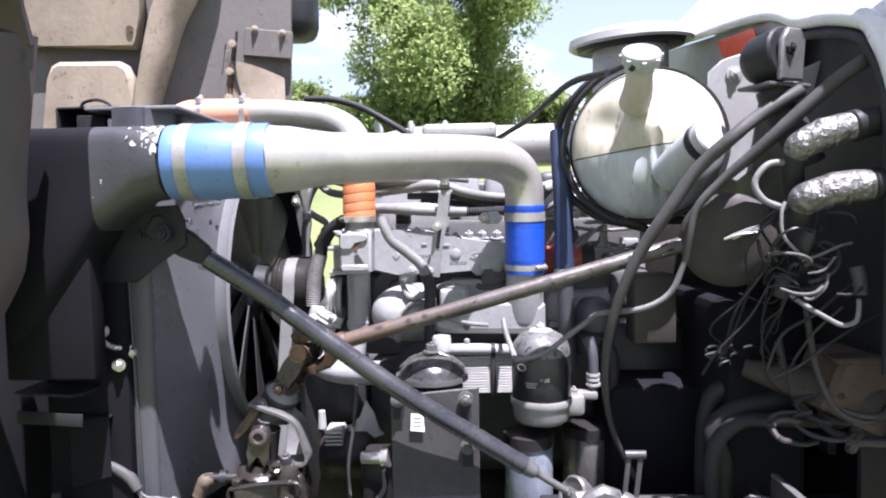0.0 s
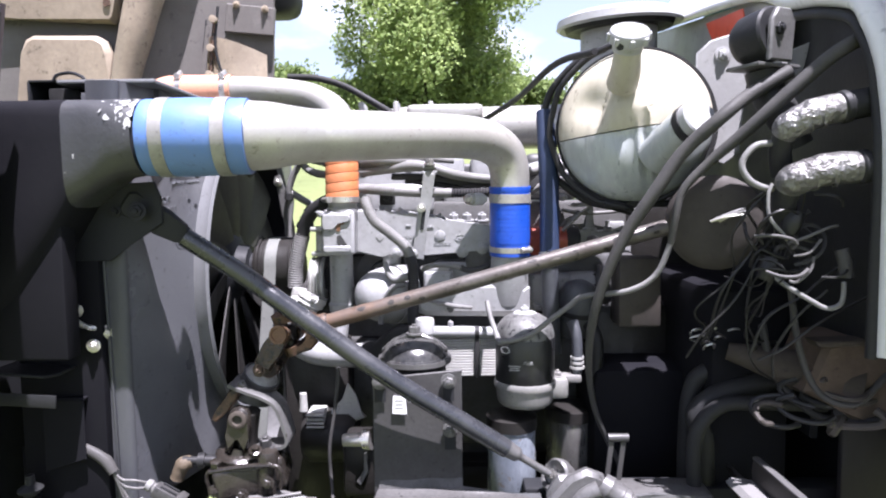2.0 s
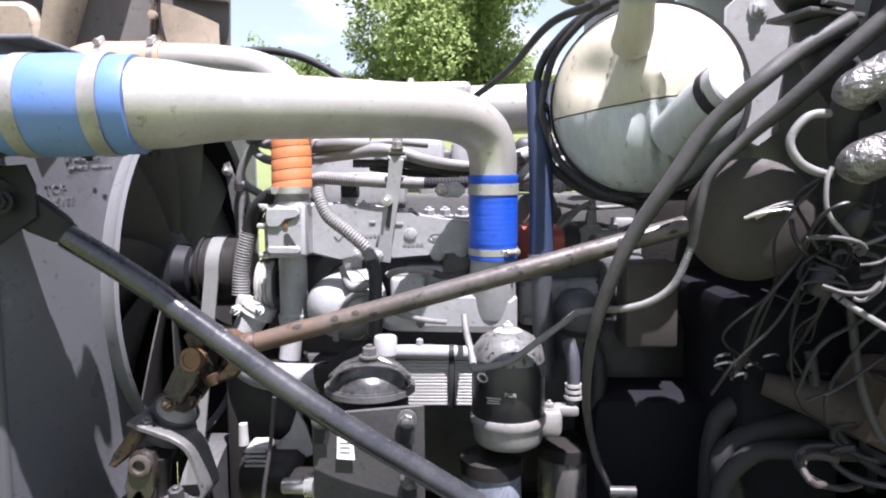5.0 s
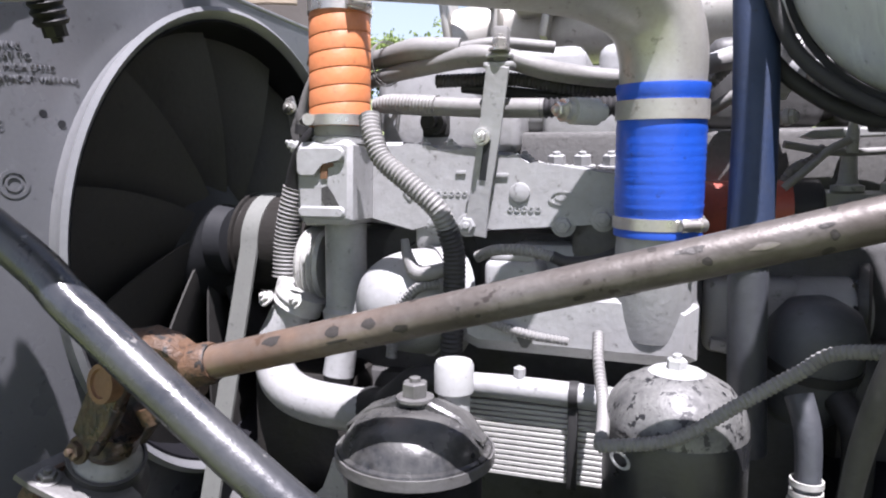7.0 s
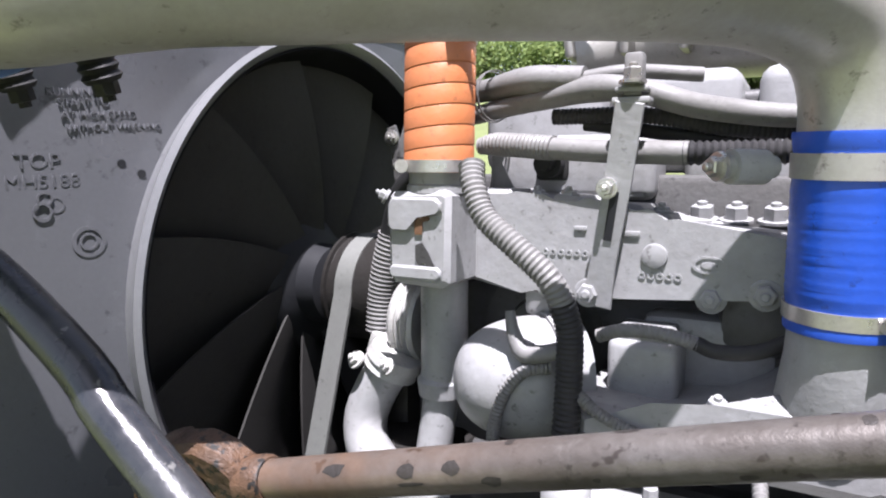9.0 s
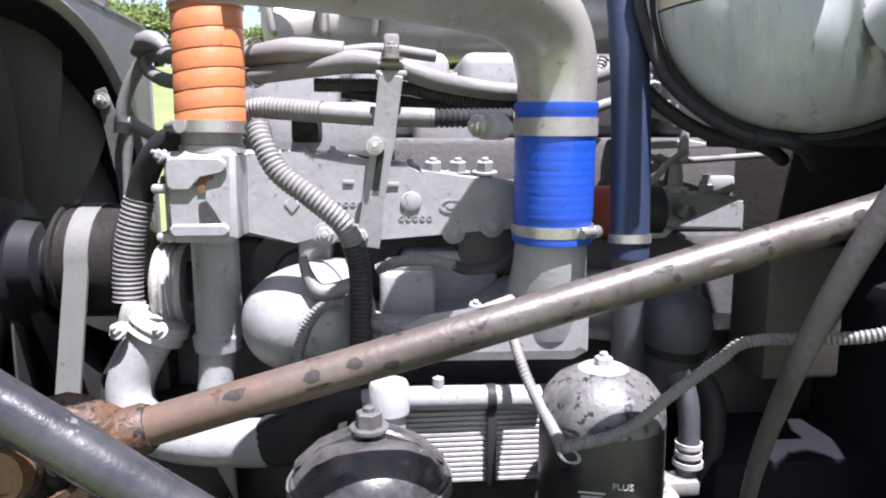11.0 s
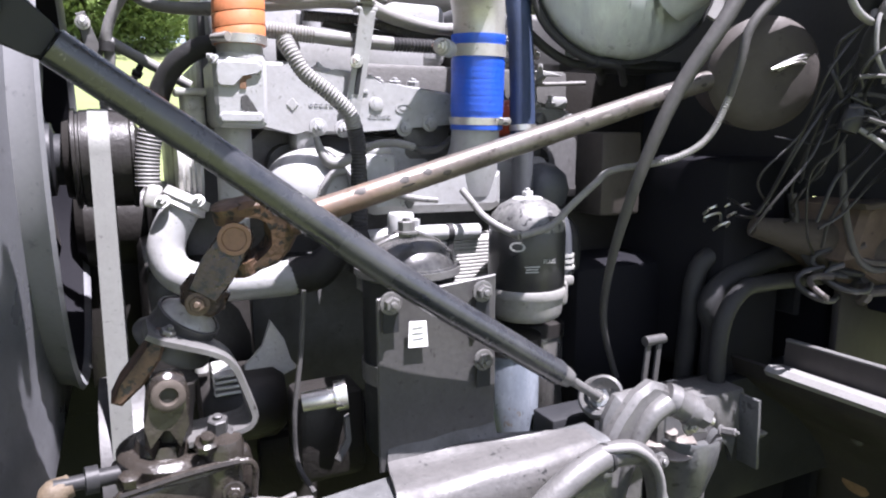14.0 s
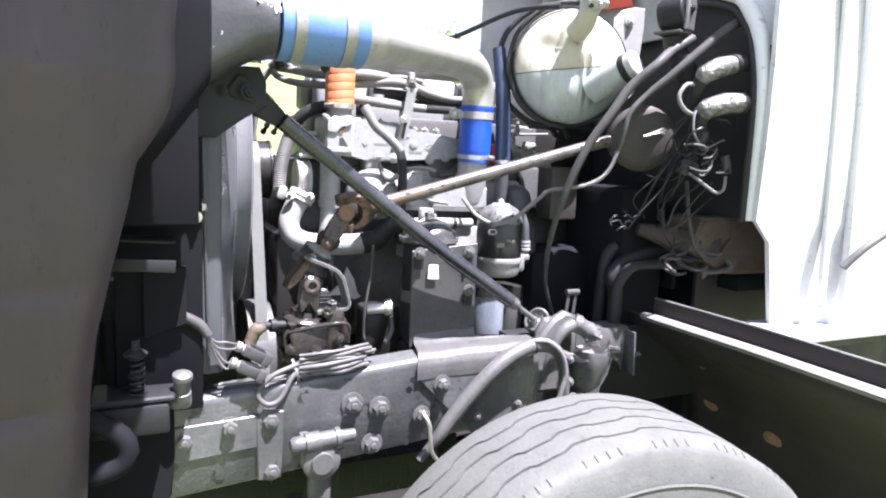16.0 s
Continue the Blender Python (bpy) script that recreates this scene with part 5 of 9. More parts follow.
def build_turbo():
    ob = thing("inlet_casting", (0.12, 1.85, 1.36), "pale grey cast inlet elbow below the blue hose", "casting")
    bm = B()
    sweep(bm, [(0.237, 1.812, 1.545), (0.236, 1.815, 1.50), (0.234, 1.825, 1.455), (0.232, 1.84, 1.41)], [0.0505, 0.052, 0.056, 0.062], 36)
    lathe(bm, [(0, 0.0525), (0.006, 0.0535), (0.01, 0.0525)], (0.237, 1.812, 1.528), (0, 0, 1), 36)
    part("neck", bm, "engine", ob)
    bm = B()
    slab(bm, [(-0.03, 1.375), (0.0, 1.362), (0.27, 1.358), (0.292, 1.37), (0.292, 1.44), (0.27, 1.455), (0.19, 1.46), (0.13, 1.425), (0.06, 1.415), (-0.03, 1.42)], (0, 1.785, 0), (1, 0, 0), (0, 0, 1), -0.16, 0.018)
    part("body", bm, "engine", ob)
    bolt(ob, (0.125, 1.80, 1.43), (0.1, -0.3, 1), 0.010, "engine", h=0.014)
    bm = B()
    slab(bm, [(0, 0), (0.012, 0.008), (0.024, 0), (0.016, -0.014), (0.008, -0.014)], (0.058, 1.784, 1.387), (1, 0, 0), (0, 0, 1), 0.003, 0.001)
    part("cast_lug", bm, "engine_dirt_shade", ob)
    bm = B()
    block(bm, (0.034, 1.895, 1.432), (0.085, 0.075, 0.10), None, 0.012, 3)
    block(bm, (0.034, 1.895, 1.486), (0.070, 0.06, 0.02), None, 0.008, 3)
    block(bm, (0.10, 1.95, 1.44), (0.16, 0.06, 0.13), None, 0.015)
    part("side_box", bm, "engine", ob, "grey squared boss")
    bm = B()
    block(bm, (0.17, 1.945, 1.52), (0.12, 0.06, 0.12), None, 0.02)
    part("gasket_block", bm, "engine_dirt_shade", ob)


build_turbo()


def build_oil_cooler():
    ob = thing("oil_cooler", (0.14, 1.8, 1.2), "finned pale aluminium oil cooler", "oil cooler")
    part("core", block(B(), (0.16, 1.80, 1.257), (0.36, 0.0955, 0.096), None, 0.003), "dusty", ob)
    fin = B()
    block(fin, (0, 0, 0), (0.37, 0.10, 0.0060), None, 0.0012, 1)
    me = part("fin", fin, "rawcast", ob)
    me.matrix_basis = Matrix.Translation((0.16, 1.798, 1.303))
    for k in range(1, 14):
        o = new("fin", me.data)
        o.matrix_basis = Matrix.Translation((0.16, 1.798, 1.303 - 0.0074 * k))
        under(o, ob)
    bm = B()
    block(bm, (0.142, 1.742, 1.26), (0.013, 0.006, 0.12), None, 0.002)
    part("strap", bm, "rubber", ob, "black strap")


build_oil_cooler()


# ---- brackets, looms and hoses along the engine ----
def build_strap_bracket():
    ob = thing("strap_bracket", (-0.02, 1.87, 1.52), "slotted grey steel strap holding the cables", "bracket")
    bm = B()
    dx = Vector((0.032, 0.0, 0.004))
    top, bot = Vector((0.013, 1.85, 1.765)), Vector((-0.024, 1.873, 1.517))
    v = (top - bot).normalized()
    u = Vector((1, 0, 0)) - v * v.x
    slab(bm, [(-0.019, 0), (0.017, 0), (0.014, 0.06), (0.017, 0.15), (0.017, 0.25), (-0.017, 0.25), (-0.015, 0.15), (-0.017, 0.06)], bot, u, v, 0.005, 0.001)
    block(bm, top + Vector((0, 0.012, 0)), (0.044, 0.03, 0.008), None, 0.002)
    block(bm, top + Vector((0, 0.012, 0.013)), (0.038, 0.026, 0.006), None, 0.002)
    part("strap", bm, "engine", ob)
    bm = B()
    slab(bm, [(-0.005, 0), (0.005, 0), (0.005, 0.06), (-0.005, 0.06)], bot + v * 0.085 + Vector((0, -0.0056, 0)), u, v, 0.0012, 0)
    part("slot", bm, "black", ob, "dark slot")
    bolt(ob, (-0.012, 1.853, 1.664), (0, -1, 0), 0.009, "steel")
    bolt(ob, (0.014, 1.852, 1.785), (0, 0, 1), 0.011, "steel", h=0.016)
    bm = B()
    block(bm, (0.014, 1.862, 1.795), (0.022, 0.02, 0.05), None, 0.004)
    part("clip", bm, "loom", ob)


build_strap_bracket()


def cable(name, pts, r, material, label, category="cable", ridge=None, group="", n=12):
    ob = sweep(B(), pts, r, n, None, ridge)
    ob = part(name, ob, material)
    return tagged(ob, label, category, group)


G = "looms along the engine"
cable("wire_loom", [(-0.462, 2.12, 1.50), (-0.458, 2.12, 1.60), (-0.452, 2.12, 1.68), (-0.456, 2.115, 1.72), (-0.436, 2.11, 1.775), (-0.402, 2.10, 1.818), (-0.36, 2.05, 1.815), (-0.29, 1.98, 1.80), (-0.20, 1.93, 1.797), (-0.13, 1.90, 1.802), (-0.055, 1.895, 1.798)], [0.006, 0.006, 0.011, 0.011, 0.011, 0.012, 0.013, 0.014, 0.016, 0.019, 0.017], "loom", "pale dusty taped cable bundle", "cable", None, G, 14)
cable("wire_loom", [(-0.055, 1.895, 1.800), (0.0, 1.90, 1.805), (0.08, 1.93, 1.80)], 0.009, "loom", "pale dusty cable bundle", "cable", None, G)
cable("wire_loom", [(-0.405, 2.09, 1.828), (-0.395, 2.08, 1.795), (-0.34, 2.02, 1.770), (-0.25, 1.96, 1.764), (-0.17, 1.915, 1.770), (-0.11, 1.90, 1.777), (-0.04, 1.885, 1.785), (0.02, 1.88, 1.778), (0.09, 1.885, 1.757), (0.20, 1.90, 1.745), (0.30, 1.93, 1.765), (0.38, 1.98, 1.79)], [0.010, 0.011, 0.012, 0.013, 0.013, 0.014, 0.017, 0.015, 0.0145, 0.013, 0.014, 0.014], "loom", "grey dusty wrapped hose over the engine", "hose", None, G, 14)
cable("wire_loom", [(-0.10, 1.915, 1.755), (0.02, 1.905, 1.752), (0.11, 1.905, 1.735), (0.20, 1.92, 1.728), (0.30, 1.95, 1.72)], 0.011, "loomdark", "dark corrugated cable sleeve", "cable", (0.006, 0.0015), G)
cable("wire_loom", [(-0.06, 1.92, 1.745), (0.03, 1.915, 1.732), (0.10, 1.915, 1.722), (0.16, 1.93, 1.722)], 0.009, "rubber", "thin black rubber cable", "cable", None, G)
cable("fuel_hose", [(-0.20, 1.90, 1.718), (-0.17, 1.895, 1.720), (-0.088, 1.88, 1.713)], [0.012, 0.0165, 0.0165], "loom", "pale corrugated hose end", "hose", (0.006, 0.0015), G)
cable("fuel_hose", [(-0.092, 1.88, 1.713), (-0.02, 1.878, 1.708), (0.075, 1.878, 1.705)], 0.0145, "loom", "smooth pale grey hose", "hose", None, G)
cable("fuel_hose", [(0.07, 1.878, 1.705), (0.10, 1.878, 1.705), (0.19, 1.885, 1.706)], 0.015, "loomdark", "dark corrugated fuel hose end", "hose", (0.008, 0.003), G)
cable("split_loom", [(-0.165, 1.80, 1.690), (-0.155, 1.785, 1.665), (-0.135, 1.775, 1.630), (-0.095, 1.77, 1.598), (-0.055, 1.775, 1.562), (-0.04, 1.785, 1.53)], [0.017, 0.0155, 0.0155, 0.0155, 0.0155, 0.016], "loom", "pale dusty corrugated cable sleeve", "cable", (0.0065, 0.0016), G, 16)
cable("split_loom", [(-0.042, 1.783, 1.535), (-0.034, 1.79, 1.50), (-0.033, 1.79, 1.45), (-0.035, 1.785, 1.36), (-0.04, 1.80, 1.25)], 0.0165, "loomdark", "dark corrugated cable sleeve", "cable", (0.0065, 0.0016), G, 16)
cable("bypass_hose", [(-0.262, 1.90, 1.690), (-0.30, 1.915, 1.682), (-0.340, 1.93, 1.655), (-0.366, 1.945, 1.615), (-0.378, 1.95, 1.578)], 0.020, "rubber", "black rubber bypass hose", "hose", None, G, 16)
cable("bypass_hose", [(-0.376, 1.95, 1.585), (-0.390, 1.952, 1.535), (-0.401, 1.955, 1.48), (-0.405, 1.955, 1.425)], 0.0235, "loom", "pale corrugated bypass hose end", "hose", (0.0075, 0.002), G, 16)
cable("signal_cable", [(-0.01, 1.83, 1.49), (0.02, 1.82, 1.502), (0.06, 1.82, 1.503), (0.10, 1.825, 1.495)], 0.0085, "loom", "pale ribbed cable over the casting", "cable", (0.005, 0.001), G)
cable("signal_cable", [(0.098, 1.825, 1.496), (0.12, 1.828, 1.488), (0.16, 1.832, 1.492), (0.20, 1.85, 1.51)], 0.0085, "loomdark", "dark cable over the casting", "cable", None, G)
cable("signal_cable", [(-0.06, 1.80, 1.452), (-0.085, 1.785, 1.448), (-0.105, 1.778, 1.425), (-0.118, 1.775, 1.39), (-0.125, 1.78, 1.345)], 0.0085, "loom", "pale ribbed sensor cable", "cable", (0.005, 0.0012), G)
cable("signal_cable", [(-0.02, 1.79, 1.425), (0.0, 1.782, 1.415), (0.03, 1.776, 1.405), (0.08, 1.772, 1.394), (0.13, 1.776, 1.388)], [0.009, 0.0075, 0.007, 0.007, 0.006], "loom", "pale ribbed cable under the casting", "cable", (0.005, 0.0012), G)
cable("signal_cable", [(-0.112, 1.80, 1.515), (-0.105, 1.795, 1.49), (-0.09, 1.79, 1.468), (-0.065, 1.79, 1.47), (-0.035, 1.80, 1.48)], [0.006, 0.0085, 0.012, 0.011, 0.009], "loom", "pale taped cable fork", "cable", None, G)
def build_loom_bracket():
    ob = thing("loom_bracket", (-0.47, 2.14, 1.42), "grey steel bracket with a slanting pipe at the engine front", "bracket")
    part("arm", slab(B(), [(-0.51, 1.765), (-0.492, 1.772), (-0.468, 1.70), (-0.448, 1.60), (-0.445, 1.42), (-0.475, 1.42), (-0.478, 1.60)], (0, 2.14, 0), (1, 0, 0), (0, 0, 1), -0.008, 0.002), "dusty", ob)
    bolt(ob, (-0.497, 2.138, 1.748), (0, -1, 0), 0.010, "steel")
    part("slant_pipe", sweep(B(), [(-0.466, 2.125, 1.722), (-0.40, 2.12, 1.682), (-0.30, 2.12, 1.626)], 0.0115, 12), "loom", ob, "pale slanting pipe")
    part("tie", ring(B(), (-0.456, 2.117, 1.70), (0.1, 0, 1), 0.012, 0.02, 0.003, 16), "rubber", ob, "black tie")
    for k in range(4):
        part("fitting", lathe(B(), [(0, 0), (0, 0.010), (0.012, 0.011), (0.014, 0.007), (0.026, 0.007), (0.026, 0)], (-0.43 + 0.012 * k, 2.13, 1.60 + 0.022 * (k % 3)), (0.4, -0.5, 0.8), 10), ("rubber", "dusty")[k % 2], ob)


build_loom_bracket()
tagged(part("loom_knot", sweep(B(), [(-0.415, 2.085, 1.822), (-0.395, 2.07, 1.838), (-0.368, 2.05, 1.835), (-0.352, 2.04, 1.822)], [0.011, 0.017, 0.016, 0.010], 14, wobble=0.2), "loom"), "pale taped knot where the cable bundles meet", "cable", G)
for p in ((-0.19, 1.915, 1.785), (-0.185, 1.915, 1.787)):
    tagged(part("cable_tie", ring(B(), p, (1, -0.4, 0), 0.034, 0.003, 0.0012, 20), "loom"), "pale plastic cable tie round the bundle", "cable tie", G)


# ---- steering shaft, brace rod, steering gear ----
def build_steering_shaft():
    ob = thing("steering_shaft", (-0.33, 1.47, 1.30), "rust-brown tubular steering shaft with a forked universal joint", "steering shaft")
    a, b = Vector((-0.235, 1.494, 1.400)), Vector((0.66, 1.510, 1.643))
    d = (b - a).normalized()
    c = a - d * 0.080
    part("tube", sweep(B(), [a, a.lerp(b, 0.5), b], 0.0185, 26, 0.02), "shaft", ob)
    rng = random.Random(12)
    side0 = d.orthogonal().normalized()
    up0 = d.cross(side0)
    for k in range(78):
        run = rng.uniform(0.45, 0.97) if k % 4 else rng.uniform(0.05, 0.45)
        ang = rng.uniform(0, 2 * math.pi)
        w, l = rng.uniform(0.08, 0.36), rng.uniform(0.003, 0.013)
        o = a.lerp(b, run)
        bm = B()
        rim = []
        for q in range(9):
            th = 2 * math.pi * q / 9
            rr = rng.uniform(0.7, 1.15)
            g = ang + w * rr * math.cos(th)
            rim.append(bm.verts.new(o + d * (l * rr * math.sin(th)) + (side0 * math.cos(g) + up0 * math.sin(g)) * 0.0187))
        mid = bm.verts.new(o + (side0 * math.cos(ang) + up0 * math.sin(ang)) * 0.0190)
        for q in range(9):
            bm.faces.new((mid, rim[q], rim[(q + 1) % 9]))
        part("wear_patch", bm, "spot" if k % 5 < 4 else "bare", ob)
    f = (a - c).normalized()
    upv = Vector((-0.12, -0.25, 0.96))
    upv = (upv - f * upv.dot(f)).normalized()
    low = Vector((-0.364, 1.492, 1.296))
    e = (low - c).normalized()
    cross = Vector((-0.2, -0.95, 0.1))
    cross = (cross - e * cross.dot(e)).normalized()
    bm = B()
    lathe(bm, [(-0.012, 0.019), (-0.008, 0.0235), (0.016, 0.0235), (0.022, 0.0205)], a, d, 24)
    side = f.cross(upv)
    outer = [(0.0, 0.020), (-0.014, 0.038), (-0.036, 0.052), (-0.078, 0.054), (-0.094, 0.050), (-0.094, 0.036), (-0.070, 0.037), (-0.046, 0.034), (-0.032, 0.022), (-0.028, 0.0)]
    ring_pts = outer + [(x, -y) for x, y in outer[-2::-1]]
    slab(bm, ring_pts, a - side * 0.019, f, upv, 0.038, 0.007)
    for k in (1, -1):
        lathe(bm, [(-0.016, 0), (-0.016, 0.021), (0.006, 0.021), (0.008, 0.016), (0.008, 0)], c + upv * 0.046 * k, upv * k, 20)
    part("fork", bm, "rust", ob, "rust-brown fork")
    bm = B()
    lathe(bm, [(-0.034, 0), (-0.034, 0.010), (0.034, 0.010), (0.034, 0)], c, upv, 14)
    lathe(bm, [(-0.034, 0), (-0.034, 0.010), (0.034, 0.010), (0.034, 0)], c, cross, 14)
    lathe(bm, [(-0.016, 0), (-0.016, 0.019), (0.016, 0.019), (0.016, 0)], c, upv.cross(cross), 16)
    part("cross", bm, "grease", ob, "greasy joint cross")
    bm = B()
    for k in (1, -1):
        slab(bm, [(-0.020, -0.012), (-0.012, -0.020), (0.012, -0.020), (0.022, -0.008), (0.024, 0.04), (0.022, 0.088), (-0.022, 0.088), (-0.024, 0.04)], c + cross * (0.030 * k - 0.008), cross.cross(e), e, -0.016, 0.004)
    lathe(bm, [(0.0, 0.0), (0.0, 0.030), (0.022, 0.033), (0.04, 0.024), (0.04, 0)], c + e * 0.070, e, 20)
    yoke = part("lower_fork", bm, "oilrust", ob, "rusty greasy lower fork")
    for k in (1, -1):
        part("bearing_cap", lathe(B(), [(-0.004, 0), (-0.004, 0.0215), (0.012, 0.0215), (0.012, 0.016), (0.009, 0.015), (0.009, 0)], c + cross * 0.038 * k, cross * k, 22), "ochre", yoke, "rusty bearing cap")
    bolt(yoke, c + e * 0.098 + cross * 0.034, cross, 0.011, "copper")


build_steering_shaft()


def build_brace_rod():
    ob = thing("brace_rod", (0.3, 1.49, 1.05), "long worn black tubular brace rod with a flattened end", "brace")
    pts = [(-0.505, 1.393, 1.614), (-0.44, 1.408, 1.567), (-0.357, 1.415, 1.508), (-0.299, 1.411, 1.464), (-0.081, 1.418, 1.303), (0.10, 1.436, 1.183), (0.20, 1.446, 1.117)]
    part("tube", sweep(B(), pts, 0.0215, 26, 0.02), "rod", ob)
    bm = B()
    sweep(bm, [(0.195, 1.4455, 1.1205), (0.225, 1.449, 1.101), (0.235, 1.450, 1.094), (0.30, 1.462, 1.050)], [0.0205, 0.0165, 0.0085, 0.0085], 16, 0.006)
    part("threaded_end", bm, "dusty", ob)
    bm = B()
    d = (Vector(pts[0]) - Vector((-0.60, 1.372, 1.680))).normalized()
    u = Vector((0, 1, 0))
    w = d.cross(u)
    slab(bm, [(-0.03, -0.02), (-0.015, -0.031), (0.06, -0.031), (0.105, -0.022), (0.12, -0.018), (0.12, 0.018), (0.105, 0.022), (0.06, 0.031), (-0.015, 0.031), (-0.03, 0.02)], Vector((-0.60, 1.374, 1.680)), d, -w, 0.022, 0.005)
    # flat end and bolts are coloured black for the shade below the sleeve
    part("flat_end", bm, "black", ob)
    bolt(ob, (-0.588, 1.354, 1.672), (0.1, -1, 0.1), 0.014, "blackdust")
    bm = B()
    slab(bm, [(-0.83, 1.72), (-0.56, 1.735), (-0.545, 1.70), (-0.545, 1.645), (-0.60, 1.61), (-0.66, 1.565), (-0.83, 1.565)], (0, 1.376, 0), (1, 0, 0), (0, 0, 1), -0.008, 0.002)
    part("bracket_plate", bm, "black", ob, "black gusset plate on the radiator")
    bolt(ob, (-0.645, 1.374, 1.672), (0, -1, 0), 0.009, "blackdust")
    bm = B()
    end = Vector((-0.72, -0.42, 0.55)).normalized()
    lathe(bm, [(-0.045, 0), (-0.045, 0.030), (-0.028, 0.038), (-0.008, 0.041), (0.004, 0.040), (0.010, 0.035), (0.010, 0.028), (0.002, 0.024), (0.002, 0)], (0.316, 1.474, 1.040), end, 30)
    boot = part("ball_joint", bm, "dusty", ob, "grey domed rubber-booted joint")
    part("washer", lathe(B(), [(0.0, 0), (0.0, 0.019), (0.006, 0.019), (0.007, 0.012), (0.016, 0.0115), (0.016, 0)], (0.316, 1.474, 1.040), end, 18), "steel", boot)


build_brace_rod()


def build_steering_gear():
    ob = thing("steering_gear", (-0.42, 1.48, 0.98), "oily black cast steering gear with a curved bracket", "steering gear")
    bm = B()
    turn = Matrix.Rotation(-0.18, 4, "Y") @ Matrix.Rotation(0.15, 4, "Z")
    block(bm, (-0.40, 1.485, 1.052), (0.165, 0.13, 0.075), turn, 0.012, 3)
    block(bm, (-0.402, 1.485, 1.01), (0.15, 0.11, 0.06), turn, 0.012, 3)
    lathe(bm, [(-0.01, 0.058), (0.012, 0.060), (0.018, 0.054), (0.02, 0.04), (0.034, 0.036), (0.036, 0)], (-0.425, 1.478, 1.088), (0.1, -0.12, 1), 30)
    lathe(bm, [(-0.07, 0.028), (0.02, 0.026), (0.03, 0.022), (0.035, 0)], (-0.352, 1.438, 1.09), (0.05, -0.1, 1), 20)
    lathe(bm, [(0, 0.014), (0.012, 0.014), (0.014, 0.01), (0.014, 0)], (-0.468, 1.425, 1.086), (0.05, -0.2, 1), 6)
    sweep(bm, [(-0.48, 1.418, 1.075), (-0.40, 1.415, 1.088), (-0.335, 1.413, 1.092)], 0.006, 8)
    part("body", bm, "oily", ob)
    for p in ((-0.470, 1.416, 1.030), (-0.345, 1.413, 1.050), (-0.405, 1.414, 1.022)):
        bolt(ob, p, (-0.05, -1, 0.1), 0.010, "oily", h=0.010)
    part("cover_seam", sweep(B(), [(-0.482, 1.420, 1.020), (-0.482, 1.418, 1.075), (-0.40, 1.416, 1.080), (-0.322, 1.414, 1.088), (-0.318, 1.416, 1.035)], 0.0045, 8, 0.006), "oily", ob, "raised cover edge")
    part("relief_plug", lathe(B(), [(0, 0.016), (0.010, 0.016), (0.012, 0.010), (0.02, 0.009), (0.02, 0)], (-0.375, 1.425, 1.115), (0.1, -0.4, 1), 8), "oily", ob)
    bm = B()
    lathe(bm, [(0, 0.012), (0.03, 0.012), (0.03, 0.018), (0.045, 0.018), (0.045, 0.01), (0.08, 0.01), (0.08, 0)], (-0.475, 1.46, 1.085), (-1, -0.15, 0.05), 14)
    part("hose_fitting", bm, "rubber", ob)
    bm = B()
    sweep(bm, [(-0.535, 1.455, 1.085), (-0.555, 1.45, 1.078), (-0.57, 1.45, 1.045)], [0.014, 0.019, 0.015], 16, 0.006, wobble=0.22)
    part("elbow_fitting", bm, "tan", ob, "tan dusty elbow fitting")
    tilt = Vector((0.50, -0.26, 0.83)).normalized()
    cup = Vector((-0.380, 1.506, 1.272))
    part("seal_cup", lathe(B(), [(-0.046, 0), (-0.046, 0.056), (-0.040, 0.055), (-0.030, 0.046), (-0.004, 0.0425), (0.0, 0.0445), (0.004, 0.0445), (0.005, 0.041), (0.0, 0.040)], cup, tilt, 36), "plate", ob, "dusty black rubber seal cup")
    part("seal_cap", lathe(B(), [(0.0, 0), (0.0, 0.0405), (0.004, 0.039), (0.010, 0.030), (0.018, 0.021), (0.03, 0.018), (0.03, 0)], cup, tilt, 36), "pale_can", ob, "pale dusty round seal cap")
    path = [(-0.436, 1.272), (-0.420, 1.262), (-0.385, 1.247), (-0.350, 1.231), (-0.332, 1.214), (-0.322, 1.190), (-0.310, 1.150), (-0.308, 1.133), (-0.320, 1.121), (-0.365, 1.116), (-0.395, 1.114)]
    run = resample([(x, 1.477, z) for x, z in path], 0.008)
    bm, rows = B(), []
    for i, (p, r) in enumerate(run):
        q0, q1 = run[max(i - 1, 0)][0], run[min(i + 1, len(run) - 1)][0]
        t = (q1 - q0).normalized()
        out = Vector((0, -1, 0)).cross(t).normalized()
        wide = 0.036 + 0.010 * max(0.0, 1 - i / 9)
        fore, aft = Vector((0, -wide, 0)), Vector((0, 0.034, 0))
        rows.append([bm.verts.new(p + fore - out * 0.004), bm.verts.new(p + fore + out * 0.003), bm.verts.new(p + fore * 0.9 + out * 0.0055), bm.verts.new(p + aft + out * 0.0045), bm.verts.new(p + aft - out * 0.0045)])
    for A, C in zip(rows, rows[1:]):
        for k in range(5):
            bm.faces.new((A[k], A[(k + 1) % 5], C[(k + 1) % 5], C[k]))
    bm.faces.new(rows[0])
    bm.faces.new(rows[-1])
    br = part("curved_bracket", bm, "dusty", ob, "dusty bent steel strap bracket")
    bolt(br, (-0.412, 1.452, 1.264), (0.4, -0.2, 0.9), 0.010, "dusty")
    bolt(br, (-0.357, 1.446, 1.122), (0, -0.2, 1), 0.014, "plate", h=0.022)
    arm = B()
